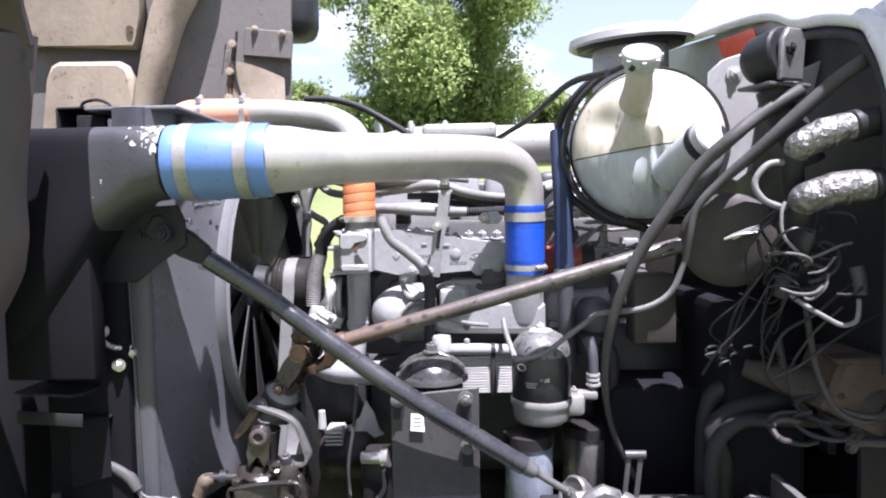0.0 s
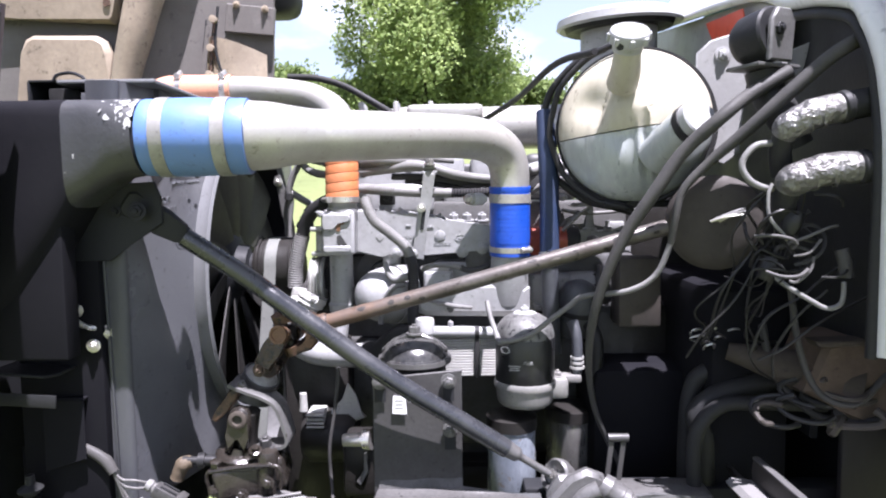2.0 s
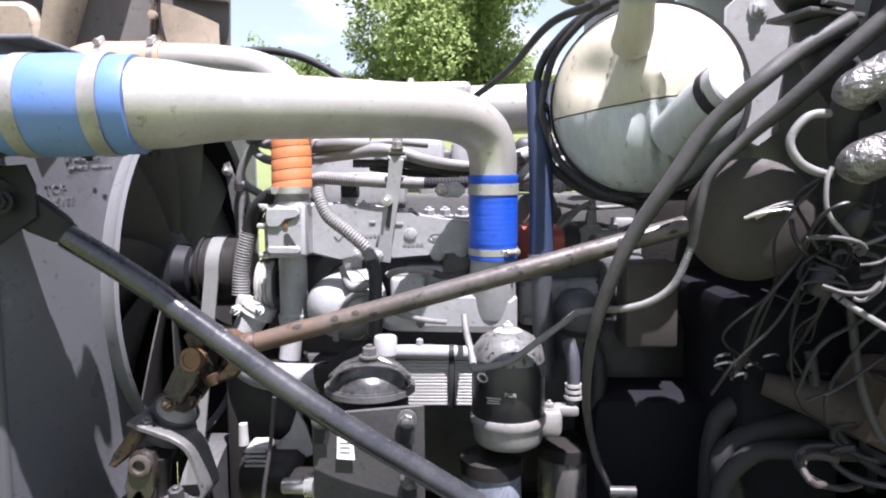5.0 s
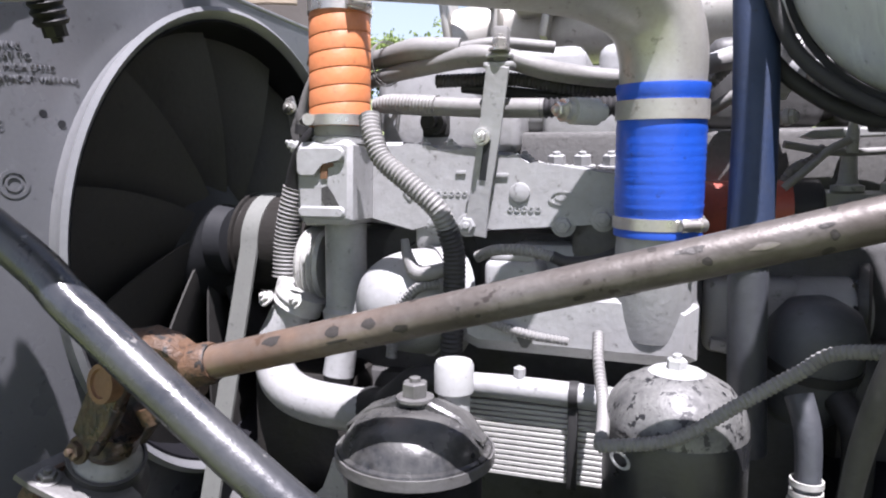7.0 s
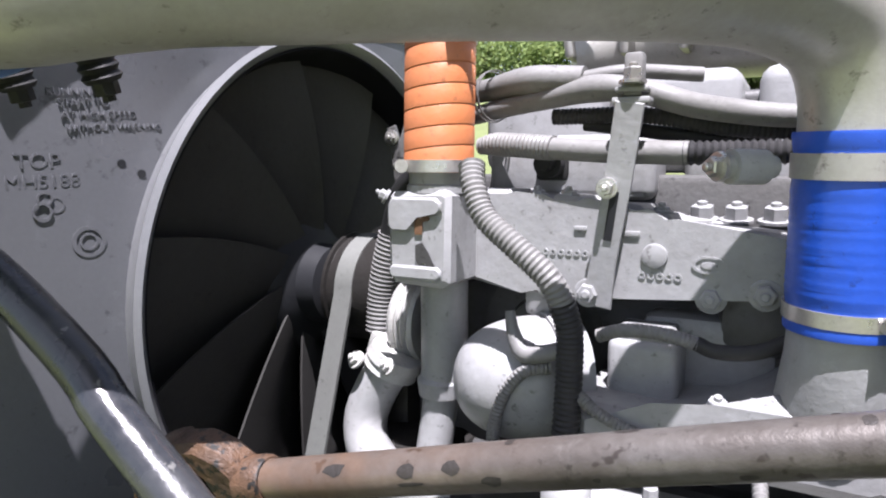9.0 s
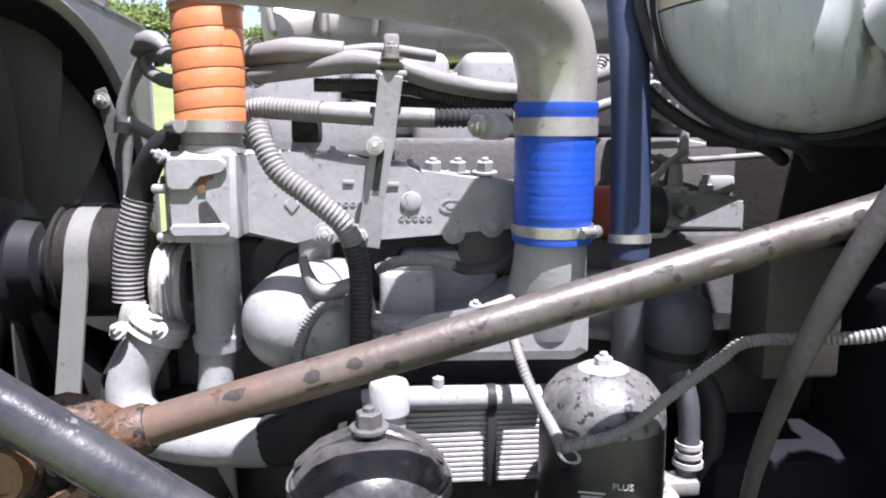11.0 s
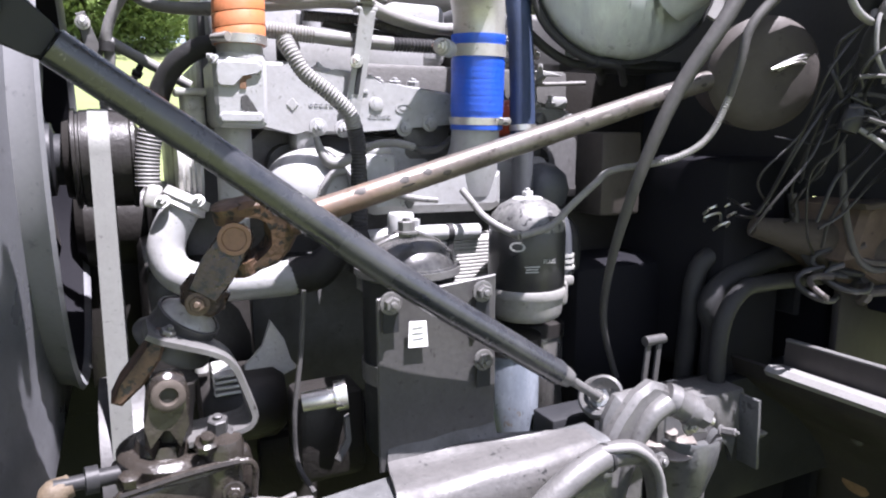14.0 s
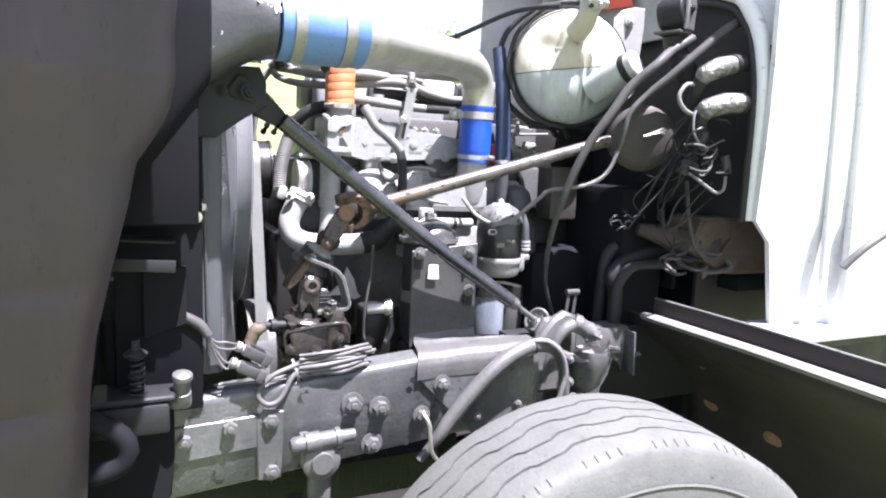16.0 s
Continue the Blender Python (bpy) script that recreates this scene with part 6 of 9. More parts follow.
    slab(arm, [(0, 0), (0.020, 0.002), (0.010, -0.030), (-0.012, -0.062), (-0.040, -0.086), (-0.052, -0.080), (-0.040, -0.058), (-0.018, -0.030)], (-0.430, 1.440, 1.268), (1, 0, 0), (0, 0, 1), -0.055, 0.004)
    part("side_arm", arm, "rust", ob, "rust-brown side arm of the bracket")
    bm = B()
    turn = Matrix.Rotation(0.10, 4, "Y")
    ux, uz = turn @ Vector((1, 0, 0)), turn @ Vector((0, 0, 1))
    slab(bm, [(-0.024, 0.0), (-0.027, 0.03), (-0.026, 0.075), (-0.018, 0.094), (0.0, 0.100), (0.018, 0.094), (0.026, 0.075), (0.027, 0.03), (0.024, 0.0), (0.014, -0.02), (0.009, 0.030), (-0.009, 0.030), (-0.014, -0.02)], Vector((-0.423, 1.462, 1.120)), ux, uz, 0.030, 0.006)
    yk = part("input_joint", bm, "oily", ob, "greasy forked input joint")
    part("joint_cap", lathe(B(), [(-0.002, 0.010), (-0.002, 0.021), (0.006, 0.021), (0.008, 0.018), (0.008, 0.012), (0.004, 0.010)], Vector((-0.423, 1.432, 1.120)) + uz * 0.072, (0.05, -1, 0.05), 24, closed=True), "mud", yk, "greasy round bearing cap")
    part("joint_plug", lathe(B(), [(0, 0), (0, 0.011), (0.004, 0.010), (0.004, 0)], Vector((-0.423, 1.434, 1.120)) + uz * 0.072, (0.05, -1, 0.05), 18), "grease", yk)
    part("input_stub", sweep(B(), [(-0.405, 1.47, 1.20), (-0.41, 1.475, 1.15), (-0.42, 1.48, 1.09)], [0.03, 0.026, 0.03], 16), "grease", ob, "greasy input stub")


build_steering_gear()


# ---- reservoir, filters, mounting plate ----
def build_reservoir():
    ob = thing("fluid_reservoir", (-0.018, 1.585, 0.97), "black steel fluid reservoir with a domed clamp-down lid", "reservoir")
    c = Vector((-0.018, 1.588, 0))
    part("can", lathe(B(), [(0.97, 0), (0.97, 0.070), (0.985, 0.077), (1.285, 0.077), (1.29, 0.079)], c, (0, 0, 1), 40), "black", ob)
    part("band", ring(B(), c + Vector((0, 0, 1.12)), (0, 0, 1), 0.078, 0.035, 0.003, 40), "dusty", ob, "grey strap")
    lid = part("lid", lathe(B(), [(1.282, 0.083), (1.286, 0.088), (1.295, 0.0895), (1.302, 0.087), (1.304, 0.083), (1.312, 0.080), (1.330, 0.068), (1.342, 0.048), (1.348, 0.02), (1.349, 0)], c, (0, 0, 1), 44), "lid", ob, "dusty black domed lid with a rolled rim")
    bm = B()
    slab(bm, [(-0.082, -0.026), (-0.055, -0.002), (-0.02, 0.012), (0.02, 0.012), (0.055, -0.002), (0.082, -0.026), (0.082, -0.033), (0.055, -0.010), (0.02, 0.003), (-0.02, 0.003), (-0.055, -0.010), (-0.082, -0.033)], c + Vector((0, -0.011, 1.345)), (1, 0, 0), (0, 0, 1), -0.022, 0.003)
    part("lid_bar", bm, "lid", lid, "dusty black bar across the lid")
    part("lid_rim", ring(B(), c + Vector((0, 0, 1.294)), (0, 0, 1), 0.0885, 0.012, 0.0025, 44), "dusty", lid, "dusty worn rim of the lid")
    bolt(lid, c + Vector((0, 0, 1.356)), (0, 0, 1), 0.015, "dusty", "nut", 0.018)
    bm = B()
    lathe(bm, [(1.28, 0.020), (1.340, 0.020), (1.342, 0.0245), (1.375, 0.0245), (1.38, 0.022), (1.381, 0)], (0.004, 1.668, 0), (0, 0, 1), 26)
    part("filler_cap", bm, "capgrey", ob, "grey round filler cap")


build_reservoir()


def build_oil_filter():
    ob = thing("oil_filter", (0.262, 1.645, 1.16), "black spin-on oil filter with worn paint, upside down in its base", "oil filter")
    c = Vector((0.262, 1.645, 0))
    R = 0.0755
    part("can", lathe(B(), [(1.219, R - 0.004), (1.226, R), (1.335, R), (1.337, R - 0.0006)], c, (0, 0, 1), 48), "filter", ob)
    part("dome", lathe(B(), [(1.337, R - 0.0006), (1.350, R - 0.0012), (1.366, R - 0.006), (1.384, R - 0.020), (1.394, R - 0.038), (1.397, 0.03)], c, (0, 0, 1), 48), "dome", ob, "speckled dome with worn pale paint")
    part("end_boss", lathe(B(), [(1.392, 0.0), (1.392, 0.029), (1.397, 0.030), (1.400, 0.026), (1.401, 0)], c, (0, 0, 1), 28), "capgrey", ob, "pale worn end washer")
    bolt(ob, c + Vector((0, 0, 1.398)), (0, 0, 1), 0.011, "capgrey", "nut", 0.012)
    u = Vector((-0.25, -0.97, 0)).normalized()
    r = Vector((-u.y, u.x, 0))
    words(ob, "PLUS", c + u * (R + 0.0002) + r * 0.020 + Vector((0, 0, 1.281)), r, (0, 0, 1), 0.011, "capgrey", 0.0004)
    bm = B()
    for k, w in enumerate((0.03, 0.024, 0.026)):
        slab(bm, [(-w / 2, 0), (w / 2, 0), (w / 2, 0.002), (-w / 2, 0.002)], c + u * (R - 0.0006) - r * 0.014 + Vector((0, 0, 1.274 - 0.005 * k)), r, (0, 0, 1), 0.001, 0)
    part("print", bm, "capgrey", ob, "worn pale print")
    part("print_oval", lathe(B(), [(0, 0.011), (0.001, 0.011), (0.001, 0.0155), (0, 0.0155)], c + Vector((-0.72, -0.69, 0)) * (R - 0.0008) + Vector((0, 0, 1.312)), (-0.72, -0.69, 0), 28, squash=0.6, closed=True), "capgrey", ob, "worn pale oval mark")
    part("base_ring", lathe(B(), [(1.207, 0.072), (1.207, 0.0785), (1.211, 0.0795), (1.221, 0.0795), (1.225, 0.0775), (1.226, 0.070)], c, (0, 0, 1), 48), "pale_can", ob, "pale rolled base ring")
    part("base_cup", lathe(B(), [(1.160, 0.0), (1.160, 0.060), (1.166, 0.068), (1.174, 0.0715), (1.208, 0.0745), (1.210, 0)], c, (0, 0, 1), 48), "pale_can", ob, "dusty pale cast cup")
    bm = B()
    block(bm, (0.350, 1.69, 1.192), (0.056, 0.070, 0.056), None, 0.012)
    block(bm, (0.392, 1.712, 1.208), (0.052, 0.040, 0.022), None, 0.006)
    block(bm, (0.31, 1.725, 1.175), (0.12, 0.06, 0.045), None, 0.012)
    part("filter_head", bm, "pale_can", ob, "pale cast filter head")
    pipe = part("riser_pipe", sweep(B(), [(0.408, 1.715, 1.215), (0.410, 1.718, 1.27), (0.408, 1.725, 1.32), (0.400, 1.74, 1.355)], [0.014, 0.014, 0.015, 0.016], 16), "bluegrey", ob, "dusty blue-grey riser pipe")
    for k in range(3):
        part("riser_ring", ring(B(), (0.4085, 1.7155, 1.236 + 0.013 * k), (0, 0, 1), 0.0155 + 0.002 * (k == 0), 0.007, 0.0025, 20), "rawcast", pipe)
    bolt(ob, (0.352, 1.68, 1.220), (0, 0, 1), 0.010, "pale_can", h=0.012)



build_oil_filter()


def build_fuel_filter(x, y, top, bottom, r, material, label):
    ob = thing("fuel_filter", (x, y, bottom), label, "fuel filter", "fuel filters under the oil filter")
    h = top - bottom
    part("can", lathe(B(), [(0, 0), (0, r * 0.7), (0.008, r * 0.93), (0.02, r), (h - 0.02, r), (h - 0.006, r * 0.97), (h - 0.004, r * 1.03), (h, r * 1.03), (h, 0)], (x, y, bottom), (0, 0, 1), 40), material, ob)
    part("top_ring", lathe(B(), [(0, r * 0.9), (0, r * 1.05), (0.03, r * 1.05), (0.034, r * 0.9), (0.034, 0)], (x, y, top), (0, 0, 1), 40), "grease", ob, "dark oily top ring")


build_fuel_filter(0.228, 1.655, 1.095, 0.86, 0.063, "fcan", "worn blue-white spin-on fuel filter")
build_fuel_filter(0.412, 1.835, 1.06, 0.86, 0.070, "oldcan", "bare metal fuel filter with worn white paint")


def build_plate():
    ob = thing("mounting_plate", (0.0, 1.48, 0.93), "dark grey folded steel mounting plate on the frame", "plate")
    bm = B()
    slab(bm, [(-0.112, 0.985), (0.098, 0.99), (0.098, 1.292), (-0.112, 1.272)], (0, 1.483, 0), (1, 0, 0.0), (0, 0, 1), -0.008, 0.002)
    part("upright", bm, "plate", ob)
    bm = B()
    profile = [(1.484, 1.030), (1.476, 1.008), (1.455, 1.001), (1.425, 0.999), (1.402, 0.995), (1.388, 0.984), (1.3795, 0.966), (1.377, 0.945), (1.377, 0.925)]

    def f(u, v):
        k = min(int(v * 8), 7)
        w = v * 8 - k
        y = profile[k][0] + (profile[k + 1][0] - profile[k][0]) * w
        z = profile[k][1] + (profile[k + 1][1] - profile[k][1]) * w
        left, right = -0.097 - 0.030 * min(1.0, v * 1.3), 0.098 + 0.155 * min(1.0, max(0.0, v * 8 - 1) / 1.5)
        return (left + (right - left) * u, y, z + 0.008 * (u - 0.35) + 0.0015 * math.sin(13 * u + 5 * v))
    quad_sheet(bm, f, 16, 24, 0.006)
    part("foot", bm, "footdust", ob, "dusty folded foot")
    for p in ((-0.093, 1.474, 1.266), (0.067, 1.474, 1.268), (0.070, 1.474, 1.151), (-0.09, 1.474, 1.15)):
        if p[0] > 0 or p[2] > 1.2:
            bm = B()
            slab(bm, [(-0.013, -0.035), (0.013, -0.035), (0.013, 0.005), (-0.013, 0.005)], (p[0], 1.4745, p[2] - 0.012), (1, 0, 0), (0, 0, 1), 0.001, 0)
            part("slot", bm, "black", ob, "dark slot")
            bolt(ob, p, (0, -1, 0), 0.0125, "dusty", h=0.012)
    bm = B()
    slab(bm, [(-0.017, -0.022), (0.017, -0.024), (0.014, 0.018), (-0.015, 0.02)], (-0.048, 1.4745, 1.213), (1, 0, 0), (0, 0, 1), 0.001, 0)
    st = part("sticker", bm, "label", ob, "torn white sticker")
    bm = B()
    for k in range(3):
        slab(bm, [(-0.011, 0), (0.009, 0), (0.009, 0.0014), (-0.011, 0.0014)], (-0.048, 1.4733, 1.203 + 0.009 * k), (1, 0, 0), (0, 0, 1), 0.0006, 0)
    part("print", bm, "plate", st, "dark printed bars")


build_plate()


# ---- frame rail and its fittings ----
def build_rail():
    ob = thing("frame_rail", (0, 1.42, 0.67), "dusty grey-black steel frame rail with bolts", "frame rail")

    def top(x):
        return 0.992 + 0.083 * x if x < 0 else 0.992 + 0.03 * x
    bm = B()
    xs = [-1.35 + 0.0815 * k for k in range(21)]
    prof = []
    for x in xs:
        t = top(x)
        y = 1.388
        row = [(y + 0.085, t), (y + 0.02, t), (y + 0.012, t - 0.002), (y + 0.005, t - 0.007), (y + 0.001, t - 0.014), (y, t - 0.024), (y, t - 0.238), (y + 0.006, t - 0.248), (y + 0.085, t - 0.251),
               (y + 0.085, t - 0.243), (y + 0.009, t - 0.240), (y + 0.008, t - 0.012), (y + 0.085, t - 0.008)]
        prof.append([bm.verts.new((x, a, z)) for a, z in row])
    n = len(prof[0])
    for A, C in zip(prof, prof[1:]):
        for k in range(n):
            bm.faces.new((A[k], A[(k + 1) % n], C[(k + 1) % n], C[k]))
    bm.faces.new(prof[0])
    bm.faces.new(prof[-1])
    part("channel", bm, "railpaint", ob)
    bm = B()
    slab(bm, [(-0.76, 0.775), (-0.56, 0.79), (-0.545, 0.835), (-0.56, 0.875), (-0.76, 0.865)], (0, 1.387, 0), (1, 0, 0), (0, 0, 1), 0.008, 0.002)
    slab(bm, [(-0.56, 0.70), (-0.50, 0.70), (-0.495, 0.88), (-0.545, 0.89), (-0.565, 0.86)], (0, 1.387, 0), (1, 0, 0), (0, 0, 1), 0.012, 0.003)
    part("splice_plate", bm, "railpaint", ob, "riveted splice plate")
    part("rear_run", block(B(), (1.4, 1.56, 0.84), (2.3, 0.07, 0.29), None, 0.006), "black", ob, "dark rear run of the rail")
    bm = B()
    slab(bm, [(-0.128, -0.045), (0.262, -0.04), (0.262, -0.30), (0.12, -0.30)], (0, 1.387, 0.975), (1, 0, 0), (0, 0, 1), 0.008, 0.002)
    part("reinforcement", bm, "railpaint", ob, "dusty reinforcement plate with a slanting edge")
    for x, z, r in ((-0.311, 0.874, 0.0215), (-0.233, 0.855, 0.0215), (-0.253, 0.753, 0.0215), (-0.529, 0.858, 0.020), (-0.629, 0.851, 0.019), (-0.735, 0.83, 0.019), (-0.525, 0.721, 0.020), (-0.05, 0.905, 0.018), (-0.11, 0.82, 0.018), (0.06, 0.80, 0.014),
                    (0.10, 0.90, 0.010), (0.20, 0.82, 0.010)):
        bolt(ob, (x, 1.385 if x < -0.15 or x > 0.25 else 1.378, z), (0, -1, 0), r, "dusty", h=0.02)
    for x, z in ((-0.14, 0.925), (-0.15, 0.74), (0.18, 0.93)):
        part("rail_hole", lathe(B(), [(0, 0), (0, 0.009), (0.0012, 0.009), (0.0012, 0)], (x, 1.3868 if x < -0.145 else 1.3785, z), (0, -1, 0), 16), "black", ob)
    return ob


build_rail()


def build_shackle():
    ob = thing("spring_shackle", (-0.40, 1.34, 0.62), "grey cast leaf-spring hanger pin bolted to the frame", "spring hanger")
    bm = B()
    lathe(bm, [(-0.085, 0), (-0.085, 0.016), (-0.075, 0.022), (-0.05, 0.022), (-0.048, 0.027), (-0.01, 0.027), (-0.008, 0.023), (0.03, 0.023), (0.032, 0.027), (0.045, 0.027), (0.047, 0.018), (0.085, 0.016), (0.085, 0)], (-0.40, 1.345, 0.80), (1, 0.02, 0.05), 22)
    part("pin", bm, "railpaint", ob)
    bm = B()
    lathe(bm, [(-0.04, 0), (-0.04, 0.05), (0.015, 0.05), (0.02, 0.044), (0.022, 0.03), (0.03, 0.028), (0.03, 0)], (-0.405, 1.35, 0.745), (0, -1, 0), 28)
    block(bm, (-0.405, 1.36, 0.64), (0.06, 0.03, 0.18), None, 0.01)
    block(bm, (-0.445, 1.36, 0.78), (0.03, 0.04, 0.08), None, 0.01)
    part("hanger", bm, "dusty", ob)
    bm = B()
    for k in range(4):
        block(bm, (0.25, 1.33, 0.60 - 0.022 * k - 0.0), (1.5 - 0.15 * k, 0.09, 0.018), None, 0.004)
    part("leaf_spring", bm, "grease", ob, "dark leaf spring")


build_shackle()


def build_lift_bracket():
    ob = thing("hinge_bracket", (0.42, 1.45, 0.9), "grey cast bracket with a bolted cross pin on the frame", "bracket")
    bm = B()
    slab(bm, [(0.285, 0.82), (0.29, 1.02), (0.315, 1.06), (0.36, 1.062), (0.385, 1.03), (0.39, 0.82)], (0, 1.452, 0), (1, 0, 0), (0, 0, 1), 0.035, 0.012)
    part("web", bm, "dusty", ob, "dusty upright web")
    arm = part("arm", slab(B(), [(0.245, 0.86), (0.266, 0.972), (0.301, 1.028), (0.337, 1.067), (0.375, 1.085), (0.414, 1.070), (0.425, 1.045), (0.378, 1.038), (0.345, 1.0), (0.322, 0.955), (0.305, 0.91), (0.298, 0.86)], (0, 1.43, 0), (1, 0, 0), (0, 0, 1), 0.034, 0.010), "dusty", ob, "thick curved cast arm")
    part("arm_rib", sweep(B(), [(0.306, 1.402, 0.865), (0.316, 1.396, 0.93), (0.336, 1.392, 0.985), (0.366, 1.390, 1.028), (0.40, 1.390, 1.045)], [0.010, 0.013, 0.015, 0.018, 0.02], 14, 0.01), "dusty", arm)
    part("rod_socket", lathe(B(), [(-0.02, 0), (-0.02, 0.030), (0.0, 0.034), (0.006, 0.030), (0.0, 0.020), (-0.006, 0.012), (-0.008, 0)], (0.318, 1.462, 1.052), (-0.75, -0.62, 0.2), 26), "dusty", ob, "cupped washer at the rod end")
    d = Vector((0.80, -0.35, -0.48)).normalized()
    o = Vector((0.425, 1.40, 1.04))
    part("sleeve", lathe(B(), [(-0.02, 0), (-0.02, 0.027), (0.0, 0.030), (0.006, 0.0265), (0.03, 0.0265), (0.032, 0.0285), (0.045, 0.0285), (0.047, 0.024), (0.052, 0.024), (0.052, 0)], o, d, 26), "dusty", ob, "ringed sleeve")
    part("pin_nut", lathe(B(), [(0.05, 0), (0.05, 0.021), (0.072, 0.021), (0.075, 0.017), (0.075, 0)], o, d, 6), "dusty", ob, "hexagon nut")
    part("pin_end", lathe(B(), [(0.07, 0), (0.07, 0.010), (0.085, 0.009), (0.085, 0)], o, d, 14), "steel", ob)
    bm = B()
    slab(bm, [(0.455, 1.0), (0.54, 1.005), (0.665, 0.998), (0.672, 0.91), (0.66, 0.84), (0.645, 0.88), (0.62, 0.905), (0.605, 0.84), (0.575, 0.795), (0.52, 0.785), (0.515, 0.87), (0.53, 0.93), (0.455, 0.95)], (0, 1.435, 0), (1, 0.05, 0), (0, 0, 1), 0.010, 0.003)
    plate = part("ragged_plate", bm, "railpaint", ob, "dusty torn-edged gusset plate")
    part("edge_flange", block(B(), (0.668, 1.43, 0.92), (0.008, 0.05, 0.15), Matrix.Rotation(-0.06, 4, "Y"), 0.002), "railpaint", ob)
    part("box", block(B(), (0.56, 1.50, 0.955), (0.24, 0.10, 0.10), None, 0.012), "dusty", ob, "dusty box section")
    bolt(plate, (0.575, 1.418, 0.945), (0.2, -1, 0.2), 0.008, "dusty", h=0.03)
    bolt(plate, (0.685, 1.42, 0.915), (1, -0.4, 0), 0.007, "dusty", h=0.012)
    bolt(ob, (0.475, 1.41, 0.975), (0.3, -1, 0.4), 0.011, "steel", h=0.014)
    part("wedge", slab(B(), [(0, 0), (0.055, -0.01), (0.03, 0.03)], (0.47, 1.415, 0.965), (1, 0, 0), (0, 0, 1), 0.012, 0.003), "dusty", ob)
    for k in (-1, 1):
        part("lever", slab(B(), [(-0.006, 0), (0.006, 0), (0.006, 0.10), (-0.006, 0.10)], (0.455 + 0.014 * k, 1.50, 1.02), (1, 0, 0), (0.12, 0.02, 1), 0.006, 0.001), "plate", ob, "small forked lever")
    part("lever_pin", lathe(B(), [(-0.024, 0), (-0.024, 0.010), (0.024, 0.010), (0.024, 0)], (0.468, 1.50, 1.122), (1, 0, 0), 14), "plate", ob)
    for x, z in ((0.40, 0.93), (0.405, 0.855), (0.425, 0.80)):
        bolt(ob, (x, 1.40, z), (-0.2, -1, 0.3), 0.011, "dusty", h=0.014)


build_lift_bracket()


def build_shock():
    ob = thing("shock_absorber", (0.465, 1.465, 0.52), "dusty shock absorber standing below the hinge bracket", "shock absorber")
    o = (0.475, 1.462, 0)
    part("dust_tube", lathe(B(), [(0.52, 0.0), (0.52, 0.040), (0.53, 0.044), (0.845, 0.044), (0.85, 0.040), (0.85, 0)], o, (0.06, 0.0, 1), 30), "dusty", ob, "smooth grey dust tube")
    part("cup", lathe(B(), [(0.815, 0.046), (0.835, 0.052), (0.885, 0.066), (0.935, 0.072), (0.940, 0.070), (0.935, 0.060), (0.915, 0.050), (0.915, 0)], o, (0.05, 0.0, 1), 30), "railpaint", ob, "muddy flared cup")
    part("top_disc", lathe(B(), [(0.0, 0), (0.0, 0.052), (0.005, 0.054), (0.008, 0.050), (0.009, 0.014), (0.03, 0.012), (0.03, 0)], (0.475, 1.455, 0.925), (-0.10, -0.30, 0.95), 28), "bare", ob, "scraped pale top washer")
    part("collar", lathe(B(), [(0.735, 0.046), (0.74, 0.052), (0.765, 0.054), (0.79, 0.052), (0.795, 0.046)], (0.468, 1.462, 0), (0.06, 0, 1), 28), "dusty", ob, "ringed collar")


build_shock()
cable("brake_hose", [(-0.115, 1.368, 0.69), (-0.085, 1.360, 0.73), (-0.06, 1.352, 0.765), (-0.03, 1.350, 0.808), (0.04, 1.342, 0.893), (0.095, 1.337, 0.946), (0.15, 1.337, 0.982), (0.21, 1.341, 1.002), (0.27, 1.346, 1.0), (0.32, 1.354, 0.975), (0.35, 1.36, 0.92), (0.362, 1.362, 0.84), (0.362, 1.362, 0.72)], [0.012, 0.013, 0.019, 0.021, 0.022, 0.022, 0.022, 0.022, 0.021, 0.018, 0.016, 0.016, 0.016], "dusty", "thick dusty rubber brake hose along the frame", "hose", n=18)
cable("air_line", [(0.205, 1.345, 1.012), (0.235, 1.326, 1.023), (0.272, 1.322, 1.014), (0.318, 1.326, 0.972), (0.338, 1.33, 0.915), (0.330, 1.333, 0.86), (0.312, 1.338, 0.78), (0.30, 1.342, 0.70)], 0.008, "loom", "thin pale looped air line", "hose")
tagged(part("hose_band", ring(B(), (0.225, 1.342, 1.002), (1, 0.06, 0.1), 0.0225, 0.006, 0.0016, 24), "rubber"), "black tie band round the brake hose", "hose band")
cable("air_line", [(-0.115, 1.36, 0.835), (-0.10, 1.34, 0.80), (-0.09, 1.335, 0.72), (-0.04, 1.33, 0.665)], 0.006, "steel", "thin bent metal line on the frame", "pipe")


